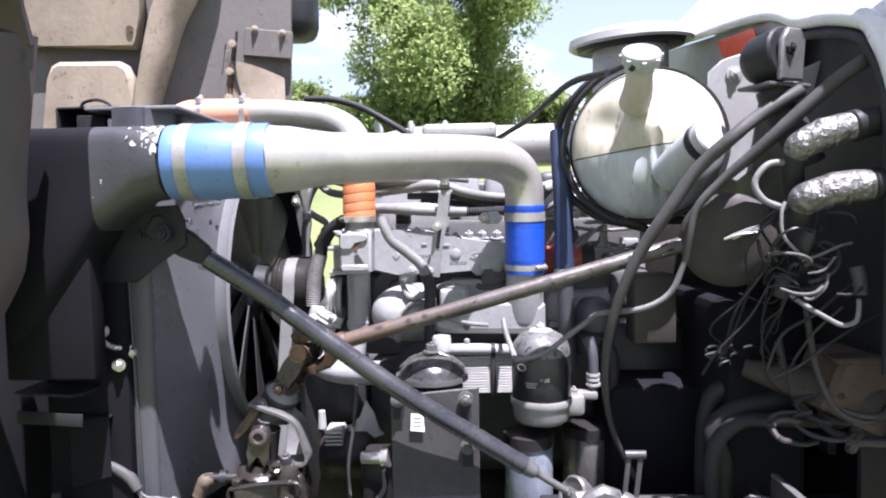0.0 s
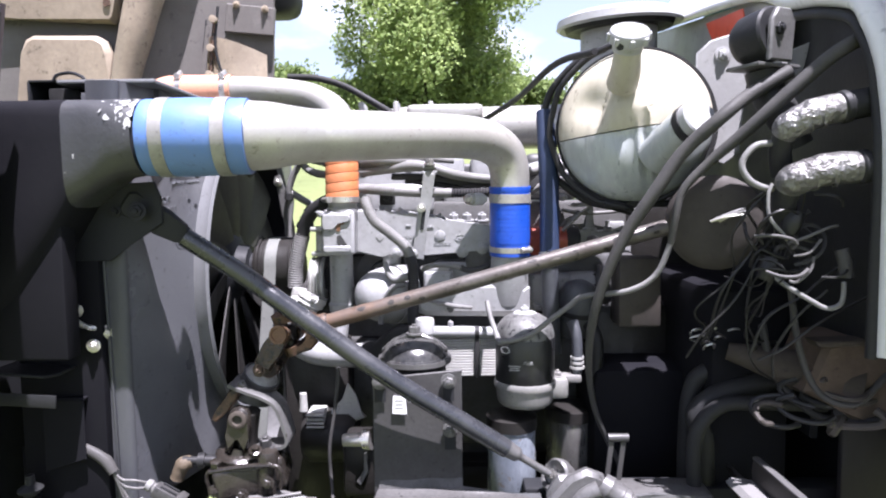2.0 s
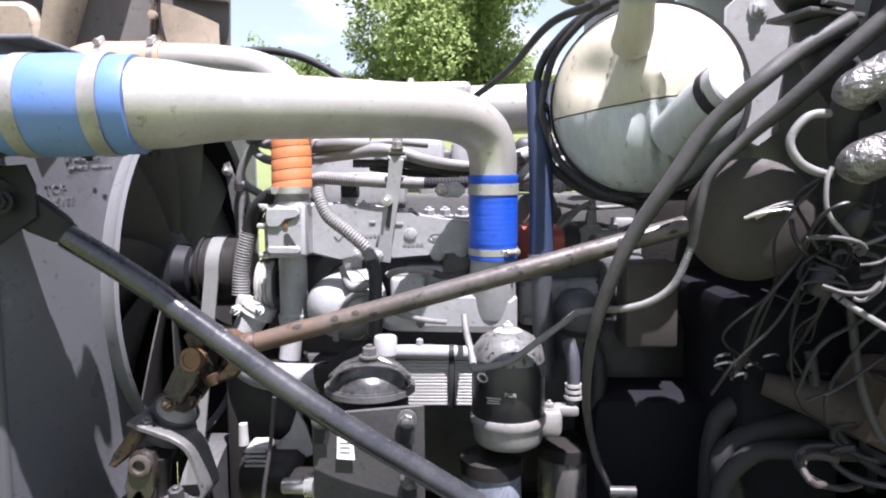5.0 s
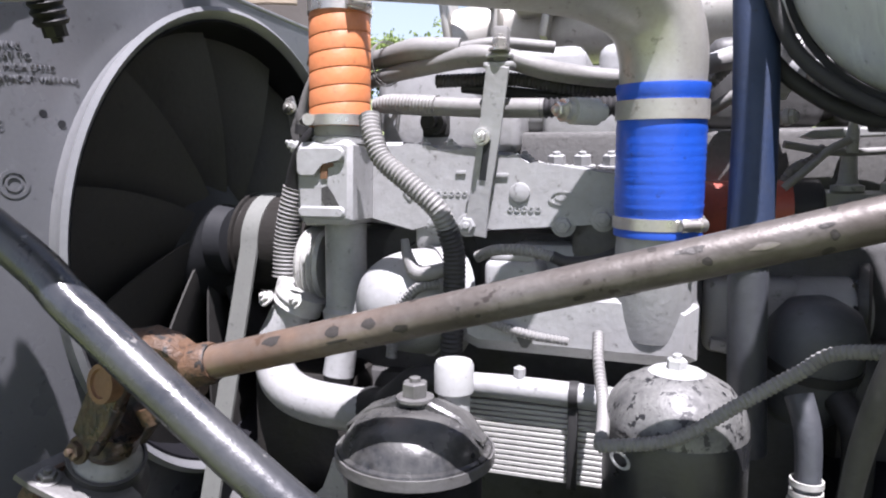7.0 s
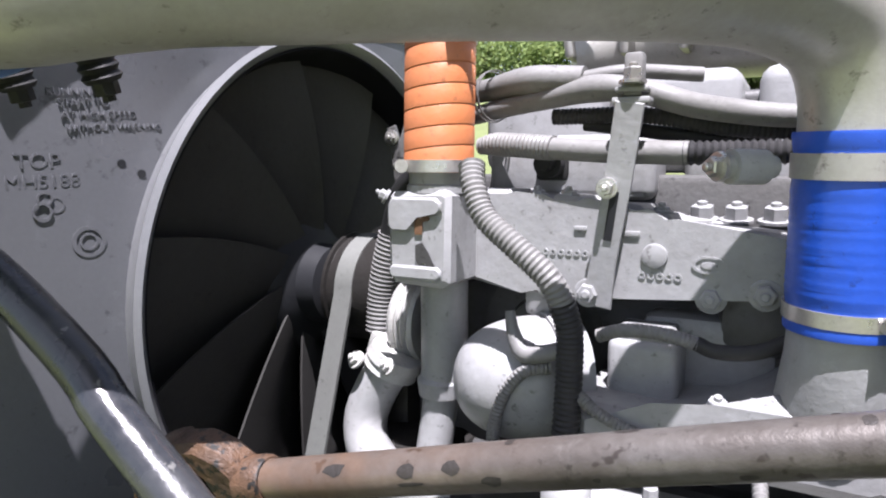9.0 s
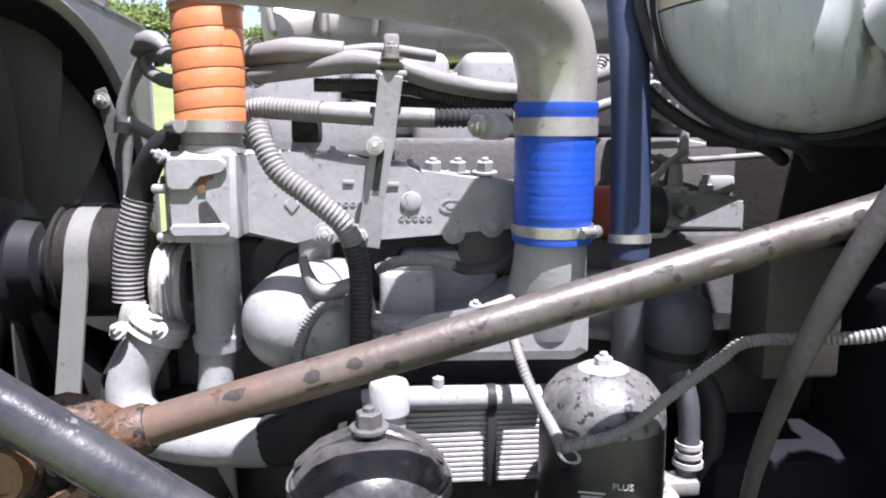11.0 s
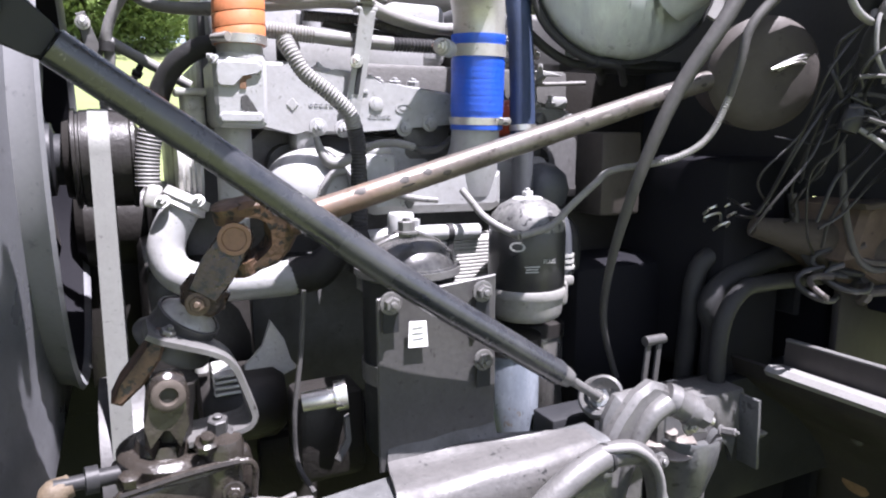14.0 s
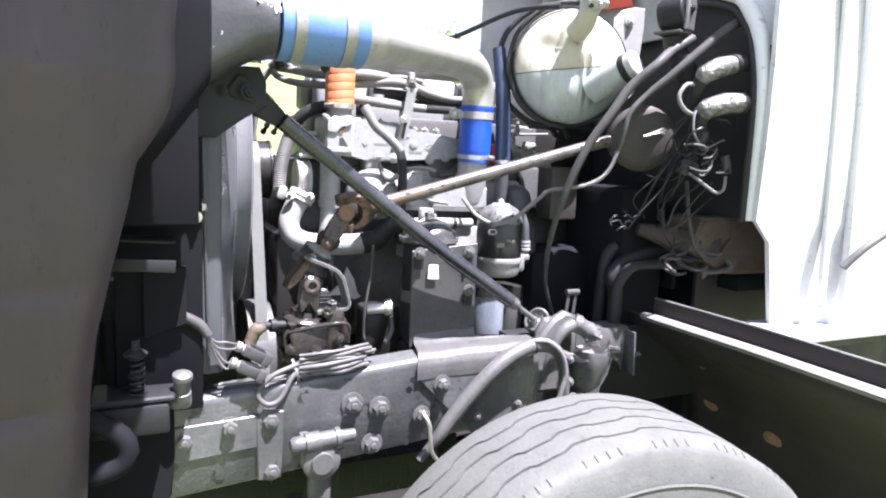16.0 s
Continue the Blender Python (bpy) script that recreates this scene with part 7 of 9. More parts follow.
def build_harness():
    ob = thing("harness_coil", (-0.42, 1.43, 0.955), "coiled grey cable bundle tied up on the frame rail", "cable bundle")
    rng = random.Random(4)
    ends = []
    for k in range(9):
        row, lay = k % 3, k // 3
        a = Vector((-0.465 + 0.006 * lay, 1.40 + 0.014 * lay, 0.962 + 0.013 * row))
        m = Vector((-0.385 + rng.uniform(-0.015, 0.015), 1.405 + 0.016 * lay, 0.985 + 0.016 * row + rng.uniform(-0.009, 0.009)))
        q = Vector((-0.325 + rng.uniform(-0.02, 0.02), 1.41 + 0.014 * lay, 0.988 + 0.015 * row + rng.uniform(-0.009, 0.009)))
        b = Vector((-0.275 + rng.uniform(-0.02, 0.015), 1.415 + 0.012 * lay, 0.990 + 0.008 * row))
        ends.append(b)
        part("strand", sweep(B(), [a, a.lerp(m, 0.5) + Vector((0, -0.003, 0.004)), m, q, b], rng.choice((0.0048, 0.0056, 0.0066)), 10, 0.006, wobble=0.12), "harness", ob)
    for a, b in ((ends[0], ends[4]), (ends[1], ends[8]), (ends[2], ends[5])):
        mid = a.lerp(b, 0.5) + Vector((0.022, 0, 0.002))
        part("strand", sweep(B(), [a, a.lerp(mid, 0.6) + Vector((0.006, 0, 0)), mid, b.lerp(mid, 0.6) + Vector((0.006, 0, 0)), b], 0.0052, 10, 0.006), "harness", ob)
    for k in range(6):
        z = 0.966 + 0.011 * k
        b = Vector((-0.262 + rng.uniform(-0.03, 0.01), 1.398, z + 0.012))
        part("strand", sweep(B(), [(-0.455, 1.388, z - 0.002), (-0.40, 1.380 + rng.uniform(-0.009, 0.009), z + 0.004), (-0.345, 1.378, z + 0.010 + rng.uniform(-0.009, 0.009)), (-0.30, 1.386, z + 0.012), b], rng.choice((0.0046, 0.0054, 0.0064)), 10, 0.006, wobble=0.12), "harness", ob)
    part("strand", sweep(B(), [(-0.40, 1.395, 1.012), (-0.46, 1.39, 0.995), (-0.528, 1.382, 0.972), (-0.562, 1.374, 0.933), (-0.540, 1.368, 0.905), (-0.508, 1.370, 0.914), (-0.480, 1.380, 0.958), (-0.455, 1.392, 0.985)], 0.0068, 14, 0.008), "harness", ob)
    part("tail", sweep(B(), [(-0.47, 1.40, 0.968), (-0.53, 1.41, 0.955), (-0.60, 1.42, 0.95), (-0.66, 1.43, 0.948)], 0.0035, 8, 0.01), "loom", ob)
    part("plug_end", block(B(), (-0.432, 1.392, 0.968), (0.045, 0.024, 0.026), Matrix.Rotation(-0.25, 4, "Y"), 0.006), "blackdust", ob, "dark plug tucked in the bundle")
    for x, z in ((-0.462, 0.974), (-0.405, 0.992)):
        part("tie", ring(B(), (x, 1.412, z), (1, 0, 0.25), 0.030, 0.007, 0.0025, 18), "loom", ob)


build_harness()


def build_plugs():
    ob = thing("cable_plug", (-0.60, 1.42, 1.02), "dark cable connectors on a taped pale loom", "connector")
    part("loom", sweep(B(), [(-0.80, 1.385, 1.16), (-0.742, 1.38, 1.146), (-0.70, 1.378, 1.122), (-0.678, 1.375, 1.092)], [0.012, 0.013, 0.0135, 0.011], 16), "hose", ob)
    for k, q in enumerate(((-0.612, 1.39, 1.062), (-0.612, 1.386, 1.052), (-0.622, 1.378, 1.020), (-0.622, 1.372, 1.012))):
        w = Vector((-0.66, 1.376, 1.075 - 0.012 * k))
        part("wire", sweep(B(), [(-0.680, 1.376, 1.093), w, w.lerp(Vector(q), 0.6) + Vector((-0.004, -0.004, 0.004 - 0.006 * k)), q], 0.0032, 8), "harness", ob)
    turn = Matrix.Rotation(0.52, 4, "Y")
    for p, y in (((-0.571, 1.39, 1.035), 0.040), ((-0.586, 1.375, 0.999), 0.034)):
        body = part("plug_body", block(B(), p, (0.056, y * 0.85, 0.028), turn, 0.005), "plate", ob)
        d = turn @ Vector((1, 0, 0))
        part("collar", block(B(), Vector(p) + d * 0.036, (0.020, y, 0.034), turn, 0.004), "hose", body, "grey plug collar")
        part("seal", lathe(B(), [(-0.012, 0), (-0.012, 0.013), (0.0, 0.014), (0.004, 0.010), (0.008, 0.013), (0.012, 0.012), (0.012, 0)], Vector(p) - d * 0.036, d, 14), "loom", body, "pale cable seal")
        for k in (-1, 1):
            part("latch_rib", block(B(), Vector(p) + Vector((0, k * y * 0.22, 0)) + turn @ Vector((0.004, 0, 0.015)), (0.04, 0.005, 0.006), turn, 0.0015), "blackdust", body)


build_plugs()


# ---- wheel ----
def build_wheel():
    c, axis = Vector((0.045, 0.758, 0.512)), Vector((-0.08, -1, 0)).normalized()
    R, W = 0.529, 0.152
    ob = thing("truck_tyre_wheel", (c.x, c.y, GROUND), "dusty truck front tyre with worn grooved tread, steered outward", "wheel")
    prof = [(-W - 0.005, 0.29), (-W - 0.014, 0.36), (-W - 0.014, 0.44), (-W - 0.004, 0.485), (-W + 0.004, R - 0.022), (-W + 0.012, R - 0.011), (-W + 0.026, R - 0.004)]
    for g in (-0.078, -0.026, 0.026, 0.078):
        crown = 0.0 if abs(g) < 0.05 else -0.002
        prof += [(g - 0.004, R + crown), (g - 0.003, R - 0.010), (g + 0.003, R - 0.010), (g + 0.004, R + crown)]
    prof += [(W - 0.026, R - 0.004), (W - 0.012, R - 0.011), (W - 0.004, R - 0.022), (W + 0.004, 0.485), (W + 0.014, 0.44), (W + 0.014, 0.36), (W + 0.005, 0.29)]
    bm = B()
    lathe(bm, prof, c, axis, 288)
    u, v, a = basis(axis)
    for vert in bm.verts:
        d = vert.co - c
        h = d.dot(a)
        rr = (d - a * h).length
        ang = math.atan2(d.dot(v), d.dot(u))
        if rr > R - 0.015 and abs(h) < 0.1:
            tri = abs((ang * 22 / math.pi + (0.5 if h > 0 else 0)) % 2 - 1)
            vert.co += a * (0.0055 * max(-1, min(1, (tri - 0.5) * 9)))
    tyre = part("tyre", bm, "tyre", ob)
    for g in (-0.078, -0.026, 0.026, 0.078):
        bm = B()
        lathe(bm, [(g - 0.0034, R - 0.0095), (g - 0.0034, R - 0.0055), (g + 0.0034, R - 0.0055), (g + 0.0034, R - 0.0095)], c, axis, 288, closed=True)
        for vert in bm.verts:
            dv = vert.co - c
            dv -= a * dv.dot(a)
            tri = abs((math.atan2(dv.dot(v), dv.dot(u)) * 22 / math.pi + (0.5 if g > 0 else 0)) % 2 - 1)
            vert.co += a * (0.0055 * max(-1, min(1, (tri - 0.5) * 9)))
        part("groove", bm, "groove", tyre, "dark zigzag tread groove")
    bm = B()
    for side in (-1, 1):
        lathe(bm, [(side * (W + 0.013), 0.448), (side * (W + 0.0155), 0.452), (side * (W + 0.013), 0.456)], c, axis, 120, closed=True)
    part("sidewall_rib", bm, "tyre", tyre)
    sipe = B()
    block(sipe, (0, 0, 0), (0.0022, 0.016, 0.006), None, 0)
    me = bpy.data.meshes.new("sipe")
    sipe.to_mesh(me)
    sipe.free()
    me.materials.append(M["groove"])
    frame_m = Matrix((u, a, v)).transposed().to_4x4()
    for k in range(132):
        if k % 6 in (4, 5):
            continue
        o = new("sipe", me)
        o.matrix_basis = Matrix.Translation(c) @ frame_m @ Matrix.Rotation(2 * math.pi * k / 132, 4, "Y") @ Matrix.Translation((0, W - 0.020, R - 0.0095)) @ Matrix.Rotation(-0.45, 4, "X")
        o.parent = tyre
    part("rim", lathe(B(), [(-0.11, 0.295), (0.10, 0.295), (0.11, 0.28), (0.06, 0.24), (0.02, 0.15), (0.02, 0), (-0.11, 0)], c, axis, 60), "dusty", ob)


build_wheel()


def build_splash_panel():
    ob = thing("splash_panel", (0.75, 1.05, 0.45), "black wheel-well splash panel with a rolled lip, its highlights coloured in, and rusty plugs", "panel")
    well = [(0.752, 1.036), (0.766, 1.0), (0.82, 0.955), (0.96, 0.862), (1.06, 0.765), (1.118, 0.66), (1.15, 0.52), (1.16, 0.30)]

    def liner(u, v):
        k = min(int(v * 7), 6)
        w = v * 7 - k
        return (well[k][0] + (well[k + 1][0] - well[k][0]) * w, 0.45 + 1.16 * u, well[k][1] + (well[k + 1][1] - well[k][1]) * w)
    part("sheet", quad_sheet(B(), liner, 6, 28, 0.008), "splash", ob)
    bm = B()
    y0, y1 = 0.45, 1.475
    # lip and top edge line get paler colours as their sunlit highlights
    for name, mt, sec in (("lip", "loom", [(0.752, 1.018), (0.735, 1.028), (0.715, 1.030), (0.700, 1.036), (0.692, 1.048), (0.704, 1.058), (0.726, 1.056), (0.752, 1.05)]),
                          ("upper_edge", "splash", [(0.7525, 1.051), (0.750, 1.07), (0.753, 1.100), (0.765, 1.100), (0.768, 1.02), (0.7525, 1.03)]),
                          ("bead", "dusty", [(0.751, 1.1005), (0.751, 1.104), (0.758, 1.1065), (0.767, 1.104), (0.767, 1.1005)])):
        bm = B()
        A = [bm.verts.new((x, y0, z)) for x, z in sec]
        D = [bm.verts.new((x, 1.0, z + 0.004)) for x, z in sec]
        C = [bm.verts.new((x, y1 - 0.05, z)) for x, z in sec]
        n = len(sec)
        for P, Q in ((A, D), (D, C)):
            for k in range(n):
                bm.faces.new((P[k], P[(k + 1) % n], Q[(k + 1) % n], Q[k]))
        bm.faces.new(A)
        bm.faces.new(C)
        part(name, bm, mt, ob)
    for x, y, z, r, mt in ((1.103, 1.462, 0.682, 0.036, "rustdisc"), (0.953, 1.380, 0.862, 0.014, "dusty"), (1.118, 1.20, 0.640, 0.036, "rustdisc")):
        part("plug", lathe(B(), [(-0.004, 0), (-0.004, r), (0.004, r), (0.006, r * 0.8), (0.006, 0)], (x, y, z), (-0.85, 0, -0.35), 24), mt, ob, "rust-brown round plug" if mt == "rustdisc" else "small grey plug")


build_splash_panel()


# ---- surge tank ----
def build_surge_tank():
    ob = thing("surge_tank", (0.55, 1.72, 1.68), "yellowed white plastic coolant surge tank, half full, with two caps", "tank")
    ax = Vector((-0.40, -0.91, 0.06)).normalized()
    c = Vector((0.548, 1.715, 1.875))
    R = 0.196
    across = Vector((-ax.y, ax.x, 0)).normalized()
    if across.x < 0:
        across = -across
    upward = across.cross(ax)
    if upward.z < 0:
        upward = -upward

    def shell(prof):
        """Drum with a domed face that carries a wide moulded channel below the neck, side lobes and vertical ribs."""
        bm = B()
        lathe(bm, prof, c, ax, 112)
        bmesh.ops.remove_doubles(bm, verts=bm.verts[:], dist=1e-6)
        for vert in bm.verts:
            dv = vert.co - c
            h, p, q = dv.dot(ax), dv.dot(across), dv.dot(upward)
            rim = max(0.0, 1 - (math.hypot(p, q) / R) ** 4)
            if h < 0.004:
                continue
            up = min(1.0, max(0.0, (q + 0.03) / 0.06))
            ridge = max(0.0, 1 - abs(p + 0.004) / (0.036 + 0.24 * max(0, 0.13 - q))) ** 0.35
            lobe = math.exp(-((p - 0.055) / 0.012) ** 2) * max(0.0, min(1.0, (0.13 - q) / 0.1))
            ribs = math.exp(-((p - 0.03) / 0.008) ** 2) + math.exp(-((p - 0.058) / 0.008) ** 2)
            low = max(0.0, 1 - abs(p + 0.03) / 0.075) ** 0.5
            hollow = math.exp(-((p - 0.085) / 0.02) ** 2 - ((q + 0.07) / 0.05) ** 2) + math.exp(-((p + 0.02) / 0.022) ** 2 - ((q + 0.035) / 0.03) ** 2)
            dent = math.exp(-((p + 0.10) / 0.05) ** 2 - ((q - 0.05) / 0.045) ** 2)
            vert.co += ax * ((0.040 * ridge * up + 0.012 * lobe * up - 0.020 * dent) * rim + (0.010 * ribs + 0.022 * low - 0.010 * hollow) * (1 - up) * rim)
        return bm
    full = [(-0.10, 0), (-0.10, R * 0.9), (-0.085, R * 0.985), (-0.03, R), (0.0, R)]
    for k in range(1, 25):
        w = 1 - k / 24
        full.append((0.068 * (1 - w ** 2.6) ** 0.62, R * w))
    nrm = Vector((-0.13, 0, 1)).normalized()
    seam = c + Vector((0, 0, -0.012))
    for name, sgn, mt, lb in (("upper_half", 1, "tank", "yellowed white upper half"), ("lower_half", -1, "tanklow", "grey-white lower half with coolant")):
        bm = shell(full)
        bmesh.ops.bisect_plane(bm, geom=bm.verts[:] + bm.edges[:] + bm.faces[:], plane_co=seam + nrm * 0.0016 * sgn, plane_no=nrm * -sgn, clear_outer=True)
        cut = [e for e in bm.edges if e.is_boundary]
        bmesh.ops.holes_fill(bm, edges=cut, sides=0)
        part(name, bm, mt, ob, lb)
    bm = B()
    lathe(bm, [(-0.096, 0), (-0.096, R * 0.89), (-0.03, R * 0.988), (0.005, R * 0.95), (0.018, R * 0.88), (0.03, R * 0.55), (0.03, 0)], c, ax, 64)
    part("seam", bm, "rubber", ob, "dark seam")
    # filler neck running down the face
    bm = B()
    top = Vector((0.490, 1.535, 2.048))
    sweep(bm, [top, top + Vector((0.002, 0.018, -0.03)), top + Vector((0.005, 0.045, -0.058)), top + Vector((0.007, 0.085, -0.080))], [0.031, 0.032, 0.036, 0.038], 28, 0.012)
    part("neck", bm, "tank", ob)
    bm = B()
    d = Vector((-0.04, -0.60, 0.79)).normalized()
    lathe(bm, [(-0.012, 0.042), (-0.008, 0.046), (0.012, 0.0465), (0.017, 0.043), (0.018, 0.032), (0.022, 0.026), (0.022, 0.02), (0.019, 0.016), (0.019, 0)], top + d * 0.012, d, 16)
    for k in range(8):
        a = k * math.pi / 4
        p, q, _ = basis(d)
        block(bm, top + d * 0.013 + (p * math.cos(a) + q * math.sin(a)) * 0.045, (0.012, 0.012, 0.020), d.to_track_quat("Z", "Y").to_matrix().to_4x4(), 0.003)
    lathe(bm, [(-0.03, 0.035), (-0.012, 0.037), (-0.012, 0.0)], top + d * 0.012, d, 30)
    part("filler_cap", bm, "capgrey", ob, "pale grey pressure cap")
    bm = B()
    d2 = Vector((0.36, -0.86, 0.40)).normalized()
    e = Vector((0.640, 1.482, 1.868))
    sweep(bm, [e - d2 * 0.15 + Vector((0, 0.02, -0.02)), e - d2 * 0.06, e - d2 * 0.015], [0.05, 0.047, 0.045], 28)
    part("side_neck", bm, "tanklow", ob)
    part("side_cap", lathe(B(), [(-0.045, 0.046), (-0.04, 0.049), (-0.022, 0.049), (-0.02, 0.046)], e, d2, 34), "rubber", ob, "black cap skirt")
    part("side_cap_top", lathe(B(), [(-0.022, 0.047), (0.0, 0.047), (0.004, 0.043), (0.005, 0)], e, d2, 34), "capgrey", ob, "pale cap top")
    bm = B()
    for k, off in enumerate((-0.02, -0.05)):
        lathe(bm, [(off - 0.007, R + 0.002), (off - 0.007, R + 0.010), (off + 0.007, R + 0.010), (off + 0.007, R + 0.002)], c, ax, 64, closed=True)
    part("strap", bm, "rubber", ob, "black mounting strap")
    bm = B()
    block(bm, (0.60, 1.79, 1.672), (0.24, 0.14, 0.02), None, 0.004)
    part("cradle", bm, "black", ob, "black cradle")


build_surge_tank()
c0 = Vector((0.548, 1.715, 1.875)) + Vector((-0.40, -0.91, 0.06)).normalized() * 0.01
arc = []
for k in range(13):
    a = math.radians(68 + 16.5 * k)
    arc.append(c0 + Vector((0.91, -0.40, 0)) * (0.215 + 0.004 * (k % 2)) * math.cos(a) + Vector((0, 0, 1)) * 0.213 * math.sin(a))
cable("overflow_hose", [(0.462, 1.50, 2.03)] + arc[1:] + [arc[-1] + Vector((0.06, 0.05, -0.03))], 0.0085, "rubber", "thin black hose curled round the tank", "hose")
arc2 = [p + Vector((-0.018, 0.05, 0)) for p in arc[2:]]
cable("overflow_hose", arc2 + [arc2[-1] + Vector((0.08, 0.08, -0.02))], 0.010, "rubber", "black hose behind the tank", "hose")
cable("vent_hose", [(0.43, 1.62, 2.045), (0.36, 1.80, 2.05), (0.28, 2.1, 2.0), (0.16, 2.42, 1.955)], 0.009, "rubber", "thin black hose over the engine", "hose")
cable("vent_hose", [(-0.13, 2.4, 1.99), (-0.22, 2.4, 2.045), (-0.32, 2.4, 2.10), (-0.42, 2.4, 2.128), (-0.52, 2.4, 2.133)], 0.0125, "rubber", "black hose rising behind the pipe", "hose")

cable("heater_hose", [(0.338, 1.85, 1.93), (0.343, 1.825, 1.82), (0.347, 1.81, 1.68), (0.346, 1.797, 1.505)], [0.024, 0.027, 0.027, 0.0275], "navy", "dusty dark blue coolant hose", "hose", n=22)
cable("heater_pipe", [(0.346, 1.798, 1.51), (0.348, 1.80, 1.45), (0.352, 1.805, 1.36), (0.36, 1.82, 1.25)], 0.0235, "bluegrey", "dark blue-grey steel pipe below the blue hose", "pipe", n=20)
hc = part("hose_clamp", ring(B(), (0.346, 1.798, 1.534), (0.0, -0.07, -1), 0.0278, 0.012, 0.002, 26), "steel")
tagged(hc, "worn steel clamp on the blue hose", "clamp")
cable("crossover_hose", [(0.27, 1.955, 1.558), (0.34, 1.955, 1.558), (0.415, 1.955, 1.56)], 0.043, "red", "dull red silicone joint hose", "hose", n=26)


def build_rear_clutter():
    ob = thing("fuel_lines", (0.47, 1.98, 1.58), "pale fuel lines, studs and a lever behind the dark blue hose", "fuel lines")
    part("collar", lathe(B(), [(0, 0.034), (0.02, 0.044), (0.05, 0.044), (0.055, 0.036), (0.06, 0)], (0.40, 1.955, 1.56), (1, 0, 0), 24), "rubber", ob, "black rubber collar")
    part("line", sweep(B(), [(0.40, 1.93, 1.652), (0.44, 1.94, 1.645), (0.48, 1.95, 1.641), (0.56, 1.96, 1.645), (0.64, 1.97, 1.65)], 0.0055, 10), "loom", ob)
    part("line", sweep(B(), [(0.398, 1.90, 1.592), (0.425, 1.90, 1.618), (0.45, 1.905, 1.642), (0.475, 1.91, 1.656)], 0.0055, 10), "loom", ob)
    part("line", sweep(B(), [(0.30, 1.96, 1.70), (0.34, 1.95, 1.725), (0.37, 1.96, 1.735)], 0.009, 10), "loom", ob)
    part("flat_lever", slab(B(), [(0.425, 1.664), (0.44, 1.672), (0.50, 1.675), (0.56, 1.664), (0.44, 1.660)], (0, 1.95, 0), (1, 0, 0), (0, 0, 1), -0.03, 0.002), "engine", ob)
    part("stud", lathe(B(), [(0, 0), (0, 0.022), (0.008, 0.022), (0.010, 0.015), (0.014, 0.013), (0.05, 0.010), (0.06, 0.010), (0.06, 0)], (0.495, 1.99, 1.587), (0, 0, 1), 18), "engine", ob)
    part("stud", lathe(B(), [(0, 0), (0, 0.014), (0.012, 0.014), (0.014, 0.008), (0.03, 0.008), (0.03, 0)], (0.55, 1.99, 1.587), (0, 0, 1), 6), "engine", ob)
    part("cap_nut", lathe(B(), [(0, 0), (0, 0.018), (0.006, 0.02), (0.012, 0.014), (0.02, 0.006), (0.02, 0)], (0.50, 1.965, 1.556), (0, -0.7, 0.7), 16), "dusty", ob)
    for p, sz, ax in (((0.424, 1.95, 1.752), 0.036, (0.75, -0.5, -0.45)), ((0.408, 1.96, 1.783), 0.026, (0.1, -0.6, 0.8)), ((0.45, 1.95, 1.722), 0.030, (0.9, -0.3, -0.1)), ((0.474, 1.95, 1.706), 0.018, (0.2, -0.8, 0.4)), ((0.396, 1.95, 1.73), 0.026, (0.2, -0.4, 0.9)), ((0.402, 1.95, 1.69), 0.022, (1, -0.5, 0.1))):
        fit_ob = part("fitting", lathe(B(), [(-0.5 * sz, 0), (-0.5 * sz, 0.42 * sz), (-0.1 * sz, 0.45 * sz), (0, 0.55 * sz), (0.35 * sz, 0.55 * sz), (0.4 * sz, 0.35 * sz), (0.8 * sz, 0.3 * sz), (0.8 * sz, 0)], p, ax, 12), "engine", ob)
        part("nut", lathe(B(), [(0.36 * sz, 0), (0.36 * sz, 0.5 * sz), (0.62 * sz, 0.5 * sz), (0.62 * sz, 0)], p, ax, 6), "rawcast", fit_ob)
    part("line", sweep(B(), [(0.300, 1.955, 1.738), (0.318, 1.95, 1.755), (0.338, 1.95, 1.777), (0.352, 1.955, 1.803)], 0.0085, 12, ridge=(0.006, 0.0014)), "loom", ob, "short corrugated pale sleeve")
    part("line", sweep(B(), [(0.29, 1.98, 1.772), (0.33, 1.98, 1.786), (0.37, 1.98, 1.79)], 0.011, 12), "engine", ob)
    part("line", sweep(B(), [(0.405, 1.95, 1.600), (0.420, 1.95, 1.621), (0.441, 1.95, 1.631), (0.455, 1.955, 1.648)], 0.0075, 12, ridge=(0.006, 0.0012)), "loom", ob, "pale corrugated end of a fuel line")
    part("tray", slab(B(), [(0.400, 1.525), (0.42, 1.531), (0.47, 1.529), (0.456, 1.516), (0.42, 1.515)], (0, 1.93, 0), (1, 0, 0), (0, 0, 1), -0.06, 0.003), "engine", ob, "pale cast lug below the manifold")
    part("post", lathe(B(), [(0, 0), (0, 0.009), (0.03, 0.0085), (0.05, 0.006), (0.05, 0)], (0.487, 1.95, 1.64), (0.05, 0, 1), 12), "engine", ob)


build_rear_clutter()


